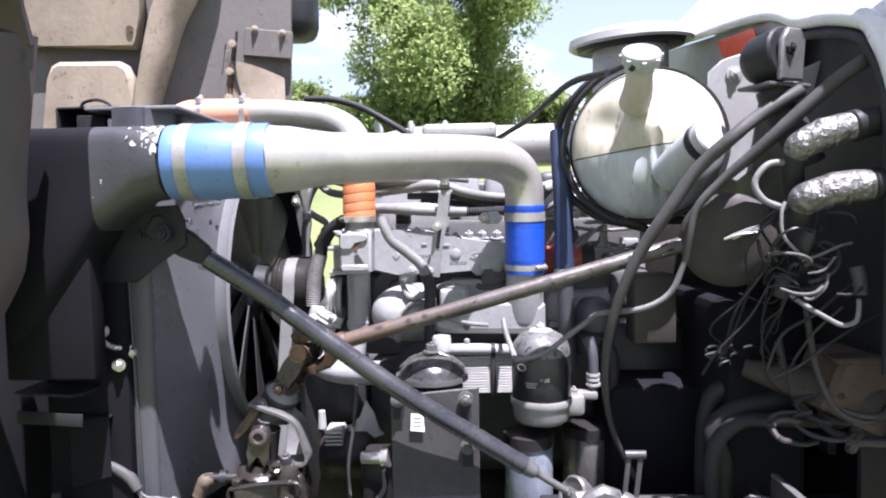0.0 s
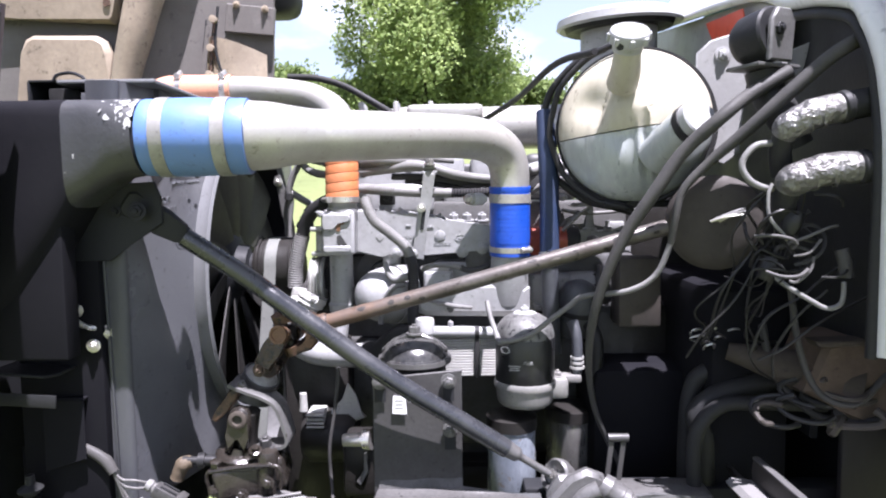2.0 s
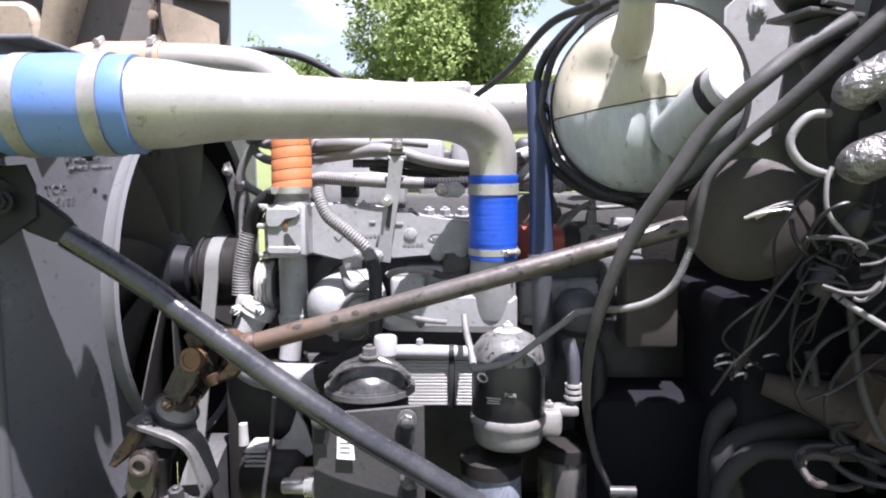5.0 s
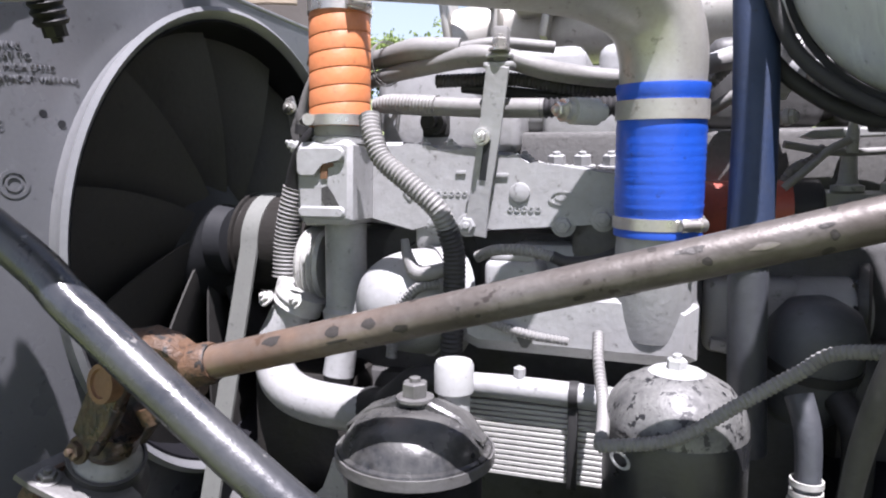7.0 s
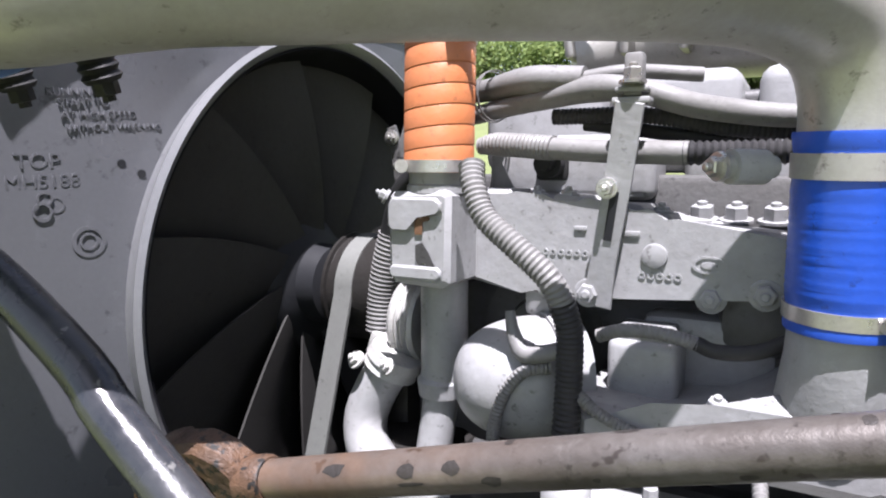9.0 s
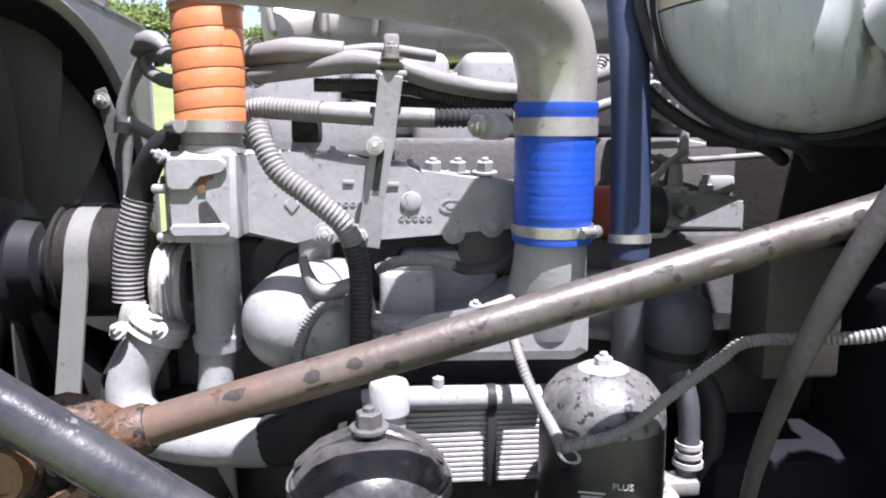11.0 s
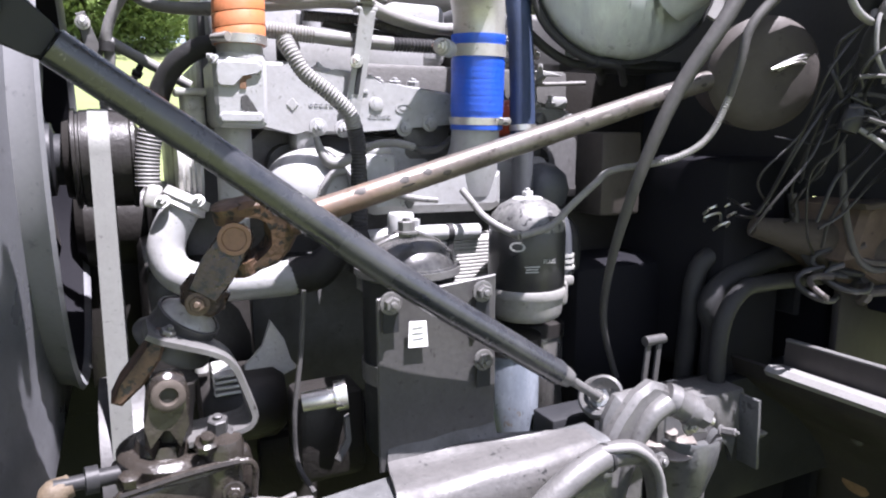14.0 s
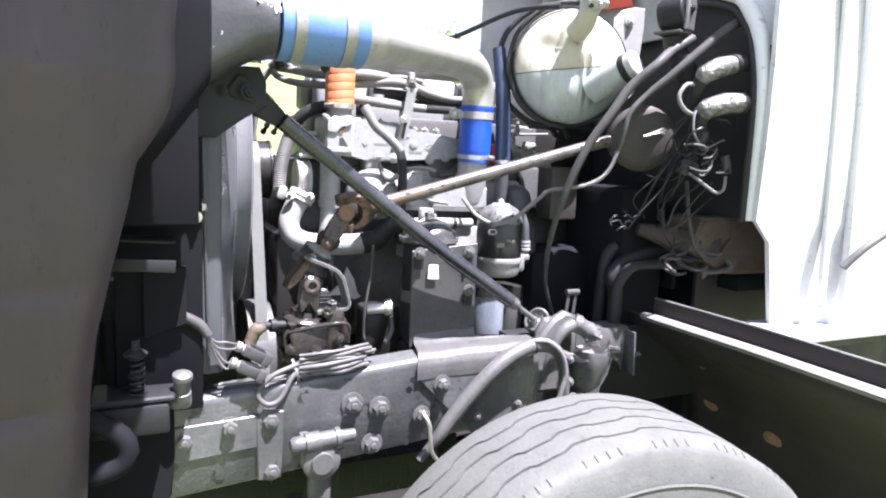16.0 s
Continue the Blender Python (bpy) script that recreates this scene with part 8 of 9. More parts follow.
# ---- cab front, firewall and fittings ----
def build_cab():
    ob = thing("truck_cab", (1.6, 2.05, 0.9), "white truck cab with a dark firewall seen behind the engine bay", "cab")
    bm = B()
    slab(bm, [(1.26, 1.385), (1.55, 1.385), (1.55, 1.10), (2.85, 1.10), (2.85, 2.06), (1.66, 2.17), (1.45, 2.135), (1.31, 2.085), (1.255, 1.99), (1.24, 1.88)], (0.945, 0, 0), (0, 1, 0), (0, 0, 1), 0.02, 0.004)
    part("firewall", bm, "blackdust", ob, "dusty black firewall")
    part("cowl_side", slab(B(), [(1.66, 2.0), (2.85, 2.0), (2.85, 2.36), (1.81, 2.215), (1.66, 2.15)], (0.90, 0, 0), (0, 1, 0), (0, 0, 1), 0.012, 0.003), "greypanel", ob, "grey panel below the cowl edge")
    part("side_lining", block(B(), (1.20, 1.232, 1.672), (0.55, 0.012, 0.574), None, 0.003), "black", ob, "black inner lining of the cab corner")
    bm = B()
    # rolled white edge round the firewall opening
    edge = [(0.868, 1.206, 1.385), (0.868, 1.206, 1.55), (0.869, 1.208, 1.745), (0.872, 1.228, 1.871), (0.874, 1.250, 1.947), (0.875, 1.288, 2.000), (0.876, 1.328, 2.042), (0.876, 1.447, 2.082), (0.876, 1.583, 2.110)]
    sweep(bm, edge, 0.011, 14, 0.02)
    part("edge_seal", bm, "rubber", ob, "black rubber edge seal")
    bm = B()
    sweep(bm, [(0.885, 1.196, 1.39), (0.885, 1.194, 1.745), (0.888, 1.212, 1.885), (0.888, 1.235, 1.965), (0.886, 1.272, 2.028), (0.884, 1.318, 2.075), (0.882, 1.447, 2.118), (0.88, 1.583, 2.146), (0.88, 1.81, 2.222), (0.88, 2.5, 2.325)], [0.014, 0.018, 0.022, 0.024, 0.024, 0.022, 0.02, 0.018, 0.016, 0.014], 14, 0.02)
    part("edge_flange", bm, "white", ob)
    bm = B()

    def side(u, v):
        z = 1.05 + 1.5 * v
        left = 0.880 if z > 1.385 else 0.935 + 0.26 * (1.385 - z)
        x = left + (2.5 - left) * u
        bulge = 0.03 * math.sin(math.pi * min(1, v * 1.1))
        return (x, 1.185 - bulge - 0.05 * min(1, u * 5), z)
    quad_sheet(bm, side, 10, 22, -0.02)
    part("side_panel", bm, "white", ob, "white cab side")
    bm = B()
    block(bm, (1.12, 1.115, 1.75), (0.03, 0.02, 1.3), Matrix.Rotation(-0.05, 4, "Y"), 0.008)
    block(bm, (1.22, 1.10, 1.75), (0.05, 0.03, 1.3), Matrix.Rotation(-0.05, 4, "Y"), 0.012)
    part("door_edge", bm, "white", ob, "white door edge")
    bm = B()

    def cowl(u, v):
        y = 1.21 + 1.7 * u
        brow = [(1.21, 1.88), (1.235, 1.965), (1.272, 2.028), (1.318, 2.075), (1.447, 2.118), (1.583, 2.146), (1.81, 2.222), (2.5, 2.325), (3.0, 2.39)]
        k = max(i for i in range(len(brow) - 1) if brow[i][0] <= y + 1e-9)
        z0 = brow[k][1] + (brow[k + 1][1] - brow[k][1]) * (y - brow[k][0]) / (brow[k + 1][0] - brow[k][0])
        x = 0.875 + (0.42 * v if v < 0.6 else 0.252 + 1.2 * (v - 0.6))
        return (x, y, z0 + (0.42 * v if v < 0.6 else 0.252 + 0.30 * (v - 0.6)))
    quad_sheet(bm, cowl, 60, 15, 0.012)
    part("cowl", bm, "white", ob, "white cowl")
    bm = B()
    block(bm, (1.9, 2.05, 2.75), (0.9, 1.6, 0.75), None, 0.08, 3)
    part("windshield_frame", bm, "white", ob)
    bm = B()
    block(bm, (1.05, 2.32, 2.45), (0.03, 0.42, 0.30), Matrix.Rotation(0.15, 4, "Y"), 0.01)
    part("visor", bm, "paintblue", ob, "blue panel above the cowl")
    bm = B()
    slab(bm, [(0, 0), (0.24, 0.0), (0.30, 0.06), (0.03, 0.06)], (0.872, 1.80, 2.135), (0.0, 1, 0.10), (0, 0.0, 1), 0.004, 0.001)
    part("red_flap", bm, "paintred", ob, "faded red flap under the cowl")
    bm = B()
    slab(bm, [(0.700, 2.05), (0.735, 2.082), (0.788, 2.098), (0.833, 2.10), (0.833, 2.045), (0.822, 1.92), (0.815, 1.80), (0.775, 1.77), (0.70, 1.80)], (0, 1.685, 0), (1, 0, 0), (0, 0, 1), -0.008, 0.003)
    part("tank_bracket", bm, "greypanel", ob, "pale grey bracket plate")
    bolt(ob, (0.765, 1.683, 2.045), (0, -1, 0), 0.014, "greypanel")
    part("side_tab", slab(B(), [(0.815, 2.005), (0.888, 2.035), (0.873, 1.965), (0.845, 1.95)], (0, 1.50, 0), (1, 0, 0), (0, 0, 1), -0.006, 0.002), "greypanel", ob, "small pale bracket tab")
    bm = B()
    sweep(bm, [(1.14, 1.05, 1.26), (1.20, 1.02, 1.33), (1.34, 0.98, 1.43)], 0.012, 12)
    part("grab_rod", bm, "dusty", ob, "grey steel rod beside the step")
    bm = B()
    block(bm, (1.45, 1.15, 1.04), (1.15, 0.20, 0.03), None, 0.008)
    part("step", bm, "white", ob, "white sill")
    # floor is near-black so that it reads as unlit
    bm = B()
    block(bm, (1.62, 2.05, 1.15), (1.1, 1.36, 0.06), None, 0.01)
    part("underfloor", bm, "skirt", ob, "cab floor, blackened for the shade under it")


build_cab()


def build_master_cylinder():
    ob = thing("hood_support", (0.77, 1.43, 1.94), "grey-black domed fitting on a slotted bracket before the firewall", "fitting")
    bm = B()
    lathe(bm, [(-0.03, 0), (-0.03, 0.045), (-0.01, 0.056), (0.05, 0.058), (0.055, 0.054)], (0.745, 1.46, 2.03), (0.45, -0.85, 0.12), 30)
    part("dome", bm, "blackdust", ob)
    bm = B()
    u = Vector((0.88, 0.46, 0)).normalized()
    slab(bm, [(-0.035, -0.055), (0.035, -0.055), (0.037, 0.03), (0.02, 0.055), (-0.02, 0.055), (-0.037, 0.03)], (0.772, 1.41, 2.03), u, (0.05, 0.0, 1), 0.014, 0.004)
    p = part("end_plate", bm, "dusty", ob, "grey slotted end plate")
    bolt(p, (0.765, 1.395, 2.04), (0.46, -0.88, 0), 0.014, "blackdust")
    bm = B()
    block(bm, (0.76, 1.45, 1.968), (0.12, 0.09, 0.008), Matrix.Rotation(0.4, 4, "Z"), 0.002)
    part("shelf", bm, "dusty", ob)
    bm = B()
    sweep(bm, [(0.76, 1.45, 1.965), (0.775, 1.45, 1.91), (0.80, 1.43, 1.86), (0.83, 1.43, 1.80)], [0.04, 0.034, 0.036, 0.03], 18, wobble=0.3)
    part("boot", bm, "rubber", ob, "black crumpled boot")


build_master_cylinder()


def build_booster():
    ob = thing("column_bearing", (0.71, 1.47, 1.55), "dusty brown-grey drum at the firewall where the shaft enters", "drum")
    d = Vector((-0.45, -0.88, -0.05)).normalized()
    bm = B()
    lathe(bm, [(-0.14, 0), (-0.14, 0.085), (-0.06, 0.102), (0.0, 0.106), (0.006, 0.1065), (0.012, 0.101), (0.020, 0.094), (0.026, 0.070), (0.028, 0.03), (0.028, 0)], (0.668, 1.462, 1.632), d, 48)
    part("drum", bm, "drum", ob)
    for k in range(6):
        a = Vector((0.645 + 0.006 * k, 1.424, 1.636 + 0.003 * (k % 3)))
        part("wire_tail", sweep(B(), [a, a + Vector((0.03, -0.012, 0.010 + 0.002 * k)), a + Vector((0.055, -0.014, 0.014 + 0.004 * (k % 3))), a + Vector((0.085, 0.0, 0.020 + 0.005 * (k % 4)))], 0.0032, 6), "loom" if k % 3 else "steel", ob, "bare wire tail")


build_booster()


def build_foil_pipe(name_at, a, b, r, label):
    ob = thing("heater_pipe", name_at, label, "pipe", "foil-wrapped heater pipes")
    a, b = Vector(a), Vector(b)
    mid = a.lerp(b, 0.5) + Vector((0, -0.006, 0.008))
    part("foil_wrap", sweep(B(), [a + Vector((-0.006, 0.012, -0.016)), a, mid, b], [r * 0.86, r * 1.0, r * 1.05, r * 0.98], 36, 0.004, wobble=0.10), "foil", ob, "crumpled silver foil")
    part("rubber_end", sweep(B(), [a + Vector((-0.002, 0.014, -0.012)), a + Vector((-0.004, 0.03, -0.045)), a + Vector((0.01, 0.05, -0.09))], r * 0.78, 20), "rubber", ob, "black hose under the foil")
    for p, t in ((0.22, 0.9), (0.62, -0.4)):
        part("foil_edge", ring(B(), a.lerp(b, p) + Vector((0, -0.003, 0.004)), (b - a) + Vector((0, t * 0.03, t * 0.03)), r * 1.02, 0.006, 0.002, 30), "foil", ob)
    d = (b - mid).normalized()
    part("collar", lathe(B(), [(0, r * 1.0), (0.004, r * 1.12), (0.014, r * 1.12), (0.018, r), (0.10, r * 0.98), (0.10, 0)], b, d, 28), "blackdust", ob, "dark firewall stub")


build_foil_pipe((0.83, 1.27, 1.78), (0.738, 1.276, 1.826), (0.822, 1.262, 1.858), 0.028, "foil-wrapped heater pipe leaving the firewall")
build_foil_pipe((0.83, 1.20, 1.68), (0.742, 1.262, 1.722), (0.848, 1.240, 1.744), 0.030, "second foil-wrapped heater pipe leaving the firewall")

cable("drain_hose", [(0.512, 1.654, 0.985), (0.498, 1.654, 1.017), (0.443, 1.625, 1.136), (0.411, 1.569, 1.269), (0.409, 1.521, 1.394), (0.434, 1.492, 1.508), (0.475, 1.472, 1.609), (0.529, 1.448, 1.70), (0.585, 1.433, 1.787), (0.653, 1.40, 1.858), (0.715, 1.41, 1.905), (0.80, 1.41, 1.955)], [0.006, 0.0065, 0.0075, 0.0085, 0.0105, 0.0125, 0.014, 0.015, 0.015, 0.015, 0.015, 0.015], "hose", "long dusty grey hose hanging in a curve", "hose", n=16)
cable("sensor_cable", [(0.171, 1.745, 1.408), (0.174, 1.71, 1.388), (0.180, 1.68, 1.366), (0.186, 1.645, 1.352), (0.189, 1.60, 1.343), (0.190, 1.556, 1.339)], 0.0075, "loom", "pale ribbed cable dropping to the filter", "cable", (0.006, 0.0014), n=14)
cable("sensor_cable", [(0.188, 1.556, 1.339), (0.258, 1.561, 1.353), (0.315, 1.567, 1.392), (0.364, 1.566, 1.428), (0.398, 1.558, 1.452), (0.485, 1.493, 1.474), (0.54, 1.463, 1.515), (0.567, 1.444, 1.591)], 0.0072, "loom", "pale ribbed cable sleeve leading to the cab", "cable", (0.005, 0.0014), n=14)
cable("sensor_cable", [(0.566, 1.445, 1.587), (0.572, 1.43, 1.65), (0.585, 1.427, 1.705), (0.633, 1.415, 1.762), (0.696, 1.38, 1.825), (0.765, 1.348, 1.897), (0.84, 1.325, 1.968), (0.90, 1.32, 2.005)], [0.0074, 0.008, 0.009, 0.011, 0.0135, 0.015, 0.015, 0.015], "hose", "dusty cable sleeve rising to the cab", "cable", n=14)
cable("hook_cable", [(0.72, 1.30, 1.795), (0.68, 1.295, 1.79), (0.655, 1.295, 1.755), (0.672, 1.29, 1.72), (0.715, 1.29, 1.705), (0.735, 1.30, 1.725)], 0.0065, "loom", "pale cable hook beside the foil pipes", "cable")
cable("lead_plug", [(0.845, 1.275, 1.585), (0.85, 1.27, 1.56), (0.852, 1.268, 1.53)], 0.0135, "hose", "grey cable plug hanging before the firewall", "connector", n=14)
cable("lead_plug", [(0.848, 1.268, 1.522), (0.846, 1.266, 1.490), (0.838, 1.268, 1.474), (0.815, 1.27, 1.470), (0.785, 1.275, 1.486), (0.752, 1.285, 1.508), (0.73, 1.31, 1.53)], 0.005, "loom", "pale looped lead before the firewall", "cable")


def build_wire_tangle():
    ob = thing("wire_tangle", (0.82, 1.33, 1.30), "tangle of dusty black and grey wires before the firewall", "wires")
    rng = random.Random(21)
    trunk = [Vector(p) for p in ((0.775, 1.27, 1.735), (0.760, 1.285, 1.665), (0.735, 1.305, 1.590), (0.712, 1.325, 1.510), (0.700, 1.35, 1.430), (0.712, 1.37, 1.360))]
    # thin dark wires sagging away from the firewall grommets
    for k in range(9):
        off = Vector((rng.gauss(0, 0.026), rng.uniform(-0.01, 0.06), 0))
        first, last = rng.choice((0, 0, 1, 1, 2)), rng.choice((3, 4, 5, 5))
        pts = [trunk[i] + off * (0.5 + 0.2 * i) + Vector((rng.gauss(0, 0.020), rng.gauss(0, 0.010), rng.gauss(0, 0.016))) for i in range(first, last + 1)]
        pts.append(pts[-1] + Vector((rng.uniform(-0.05, 0.10), rng.uniform(0.02, 0.10), rng.uniform(-0.07, 0.02))))
        part("wire", sweep(B(), pts, rng.choice((0.0018, 0.0024, 0.003)), 7, 0.010), "wire", ob)
    for pts, r in ((((0.80, 1.31, 1.66), (0.736, 1.34, 1.597), (0.674, 1.35, 1.479), (0.615, 1.37, 1.402), (0.59, 1.40, 1.34)), 0.0026), (((0.90, 1.33, 1.56), (0.861, 1.34, 1.531), (0.80, 1.34, 1.48), (0.734, 1.34, 1.438), (0.705, 1.35, 1.358)), 0.0036),
                   (((0.94, 1.33, 1.485), (0.90, 1.34, 1.46), (0.834, 1.34, 1.421), (0.77, 1.345, 1.37), (0.726, 1.36, 1.343)), 0.003), (((0.84, 1.31, 1.50), (0.79, 1.33, 1.44), (0.76, 1.36, 1.36), (0.77, 1.38, 1.30)), 0.0032)):
        part("wire", sweep(B(), list(pts), r, 8, 0.010), "wire", ob)
    # loops under the foil pipes
    for k in range(20):
        c = Vector((rng.uniform(0.69, 0.82), 1.268 + 0.022 * (k % 4), rng.uniform(1.53, 1.68)))
        r, a0, turns = rng.uniform(0.018, 0.055), rng.uniform(0, 6), rng.randrange(4, 8)
        flat, tip = rng.uniform(0.3, 0.9), rng.uniform(-0.8, 0.8)
        pts = []
        for t in range(turns):
            p, q = math.cos(a0 + t * 0.6) * r, math.sin(a0 + t * 0.6) * r * flat
            pts.append(c + Vector((p * math.cos(tip) - q * math.sin(tip), -0.016 * math.sin(t), p * math.sin(tip) + q * math.cos(tip))))
        part("wire", sweep(B(), pts, rng.choice((0.0022, 0.003, 0.004)), 6, 0.008), ("wire", "loomdark", "wire", "wire", "hose", "wire")[k % 6], ob)
    for pts, r in ((((0.705, 1.272, 1.715), (0.697, 1.27, 1.693), (0.700, 1.268, 1.650), (0.726, 1.268, 1.618), (0.738, 1.275, 1.605)), 0.0046), (((0.738, 1.27, 1.598), (0.774, 1.266, 1.612), (0.812, 1.268, 1.628), (0.835, 1.275, 1.632)), 0.0040),
                   (((0.748, 1.268, 1.574), (0.775, 1.262, 1.580), (0.800, 1.266, 1.606)), 0.0036), (((0.790, 1.272, 1.572), (0.782, 1.268, 1.545), (0.757, 1.268, 1.522), (0.745, 1.275, 1.524)), 0.0040)):
        part("wire", sweep(B(), list(pts), r * 0.8, 8, 0.008), "loom" if r > 0.0042 else "harness", ob, "pale wire loop")
    for p in ((0.752, 1.285, 1.64), (0.722, 1.315, 1.545)):
        part("tape_wrap", sweep(B(), [Vector(p) + Vector((0.006, 0, 0.02)), Vector(p), Vector(p) + Vector((-0.006, 0.004, -0.022))], [0.018, 0.021, 0.018], 12, wobble=0.15), "wire", ob, "black taped part of the bundle")
    # heavier loops lying on the ledge
    for k in range(11):
        c = Vector((rng.uniform(0.76, 0.96), rng.uniform(1.34, 1.42), rng.uniform(1.19, 1.29)))
        r, a0 = rng.uniform(0.025, 0.055), rng.uniform(0, 6)
        pts = [c + Vector((math.cos(a0 + t * 0.55) * r * 1.3, 0.02 * math.sin(t), math.sin(a0 + t * 0.55) * r * 0.6)) for t in range(7)]
        part("wire", sweep(B(), pts, rng.choice((0.006, 0.009, 0.012)), 8, 0.012), rng.choice(("wire", "loomdark", "drum")), ob)


build_wire_tangle()


def build_under_hoses():
    ob = thing("dark_hose_bundle", (0.72, 1.62, 0.95), "bundle of dusty black hoses under the cab", "hoses")
    rng = random.Random(9)
    for r, mt, pts in ((0.022, "rubber", [(0.67, 1.62, 0.90), (0.664, 1.60, 1.10), (0.672, 1.60, 1.195), (0.70, 1.595, 1.25), (0.80, 1.58, 1.272), (1.0, 1.56, 1.27)]),
                       (0.026, "rubber", [(0.70, 1.57, 0.90), (0.687, 1.55, 1.09), (0.668, 1.55, 1.162), (0.736, 1.55, 1.216), (0.863, 1.55, 1.245), (1.02, 1.55, 1.246)]),
                       (0.018, "rubber", [(0.66, 1.51, 0.92), (0.648, 1.50, 1.113), (0.70, 1.50, 1.194), (0.78, 1.50, 1.205), (0.95, 1.50, 1.20)]),
                       (0.009, "loomdark", [(0.78, 1.46, 1.40), (0.80, 1.45, 1.30), (0.84, 1.43, 1.24), (0.90, 1.41, 1.20), (0.97, 1.39, 1.23), (1.02, 1.38, 1.28)]),
                       (0.004, "redwire", [(0.80, 1.57, 1.36), (0.805, 1.56, 1.33), (0.80, 1.56, 1.30)]),
                       (0.007, "hose", [(0.80, 1.38, 1.50), (0.82, 1.37, 1.36), (0.86, 1.36, 1.27), (0.93, 1.35, 1.25), (1.0, 1.36, 1.31)])):
        part("hose", sweep(B(), pts, r, 14), mt, ob)
    for k in range(7):
        a = Vector((0.66 + 0.016 * k, 1.575 + 0.01 * (k % 2), 1.352 - 0.018 * (k % 3)))
        part("bare_end", sweep(B(), [a, a + Vector((rng.uniform(-0.02, 0.01), -0.02, 0.012)), a + Vector((rng.uniform(-0.01, 0.03), -0.028, 0.02)), a + Vector((rng.uniform(0.02, 0.04), -0.01, rng.uniform(-0.01, 0.02)))], 0.0028, 6, 0.006), "steel", ob, "shiny bare cable end")


build_under_hoses()


def build_crossmember():
    ob = thing("cab_mount", (0.95, 1.6, 1.1), "brown dusty steel cab mount tube", "mount")
    bm = B()
    sweep(bm, [(0.72, 1.50, 1.33), (0.85, 1.44, 1.30), (0.96, 1.40, 1.27)], [0.02, 0.045, 0.06], 20)
    part("tube", bm, "mud", ob)
    # housing and beam hold the under-cab shade in their black colour
    part("bell_housing", block(B(), (0.66, 1.98, 1.05), (0.42, 0.5, 0.36), None, 0.05), "skirt", ob, "housing with the shade under the cab in its colour")
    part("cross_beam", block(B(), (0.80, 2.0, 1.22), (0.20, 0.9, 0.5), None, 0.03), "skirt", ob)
    part("pedal_box", block(B(), (0.585, 1.80, 1.43), (0.115, 0.10, 0.19), None, 0.008), "drum", ob, "dark grey sheet box")


build_crossmember()


def build_fuel_pump():
    ob = thing("fuel_pump", (0.41, 1.97, 1.33), "grey painted fuel pump on the engine behind the blue hose", "pump")
    part("housing", block(B(), (0.372, 1.985, 1.405), (0.13, 0.11, 0.115), None, 0.016, 3), "greypanel", ob)
    part("barrel", lathe(B(), [(0, 0), (0, 0.046), (0.006, 0.050), (0.075, 0.050), (0.08, 0.046), (0.095, 0.046), (0.098, 0.04), (0.098, 0)], (0.425, 1.965, 1.415), (1, 0, 0.02), 32), "greypanel", ob)
    part("end_flange", lathe(B(), [(0, 0), (0, 0.060), (0.004, 0.062), (0.012, 0.062), (0.016, 0.056), (0.016, 0)], (0.512, 1.965, 1.425), (1, -0.25, 0.02), 30), "plate", ob, "dark round end flange")
    for k in range(4):
        a = 0.8 + k * math.pi / 2
        bolt(ob, (0.510, 1.965 + 0.05 * math.cos(a), 1.425 + 0.05 * math.sin(a)), (-1, -0.2, 0), 0.007, "plate")
    part("lug", block(B(), (0.345, 1.925, 1.362), (0.06, 0.03, 0.018), Matrix.Rotation(0.15, 4, "Y"), 0.004), "greypanel", ob)
    part("fuel_line", sweep(B(), [(0.40, 1.92, 1.36), (0.44, 1.90, 1.375), (0.475, 1.905, 1.40), (0.50, 1.92, 1.43)], 0.0055, 10), "loomdark", ob)


build_fuel_pump()


def build_back_canister():
    ob = thing("vacuum_canister", (0.435, 1.86, 1.28), "dusty blue-grey steel canister behind the oil filter", "canister")
    part("shell", lathe(B(), [(-0.08, 0), (-0.08, 0.045), (-0.06, 0.058), (0.04, 0.06), (0.07, 0.045), (0.085, 0.018), (0.085, 0)], (0.435, 1.86, 1.37), (0.1, -0.3, 1), 28), "bluegrey", ob)
    part("band", ring(B(), (0.435, 1.86, 1.37), (0.1, -0.3, 1), 0.060, 0.014, 0.002, 28), "blackdust", ob)
    part("outlet_hose", sweep(B(), [(0.46, 1.82, 1.33), (0.475, 1.79, 1.30), (0.475, 1.78, 1.24), (0.465, 1.78, 1.17)], 0.018, 14), "rubber", ob, "black outlet hose")
    led = thing("cab_ledge", (0.95, 1.45, 1.15), "brown dusty steel ledge under the cab floor", "ledge")
    part("beam", slab(B(), [(0.83, 1.27), (0.87, 1.375), (0.90, 1.383), (1.50, 1.383), (1.50, 1.18), (1.02, 1.185), (0.95, 1.20), (0.90, 1.235)], (0, 1.36, 0), (1, 0, 0), (0, 0, 1), -0.16, 0.012), "ledgebrown", led)
    part("inner_sill", block(B(), (1.52, 1.47, 1.02), (1.10, 0.02, 0.36), None, 0.006), "splash", led, "brown dusty inner sill")
    part("end_lip", slab(B(), [(0.84, 1.385), (1.45, 1.402), (1.45, 1.390), (0.85, 1.372)], (0, 1.345, 0), (1, 0, 0), (0, 0, 1), -0.05, 0.003), "mud", led, "dark folded lip of the ledge")


build_back_canister()


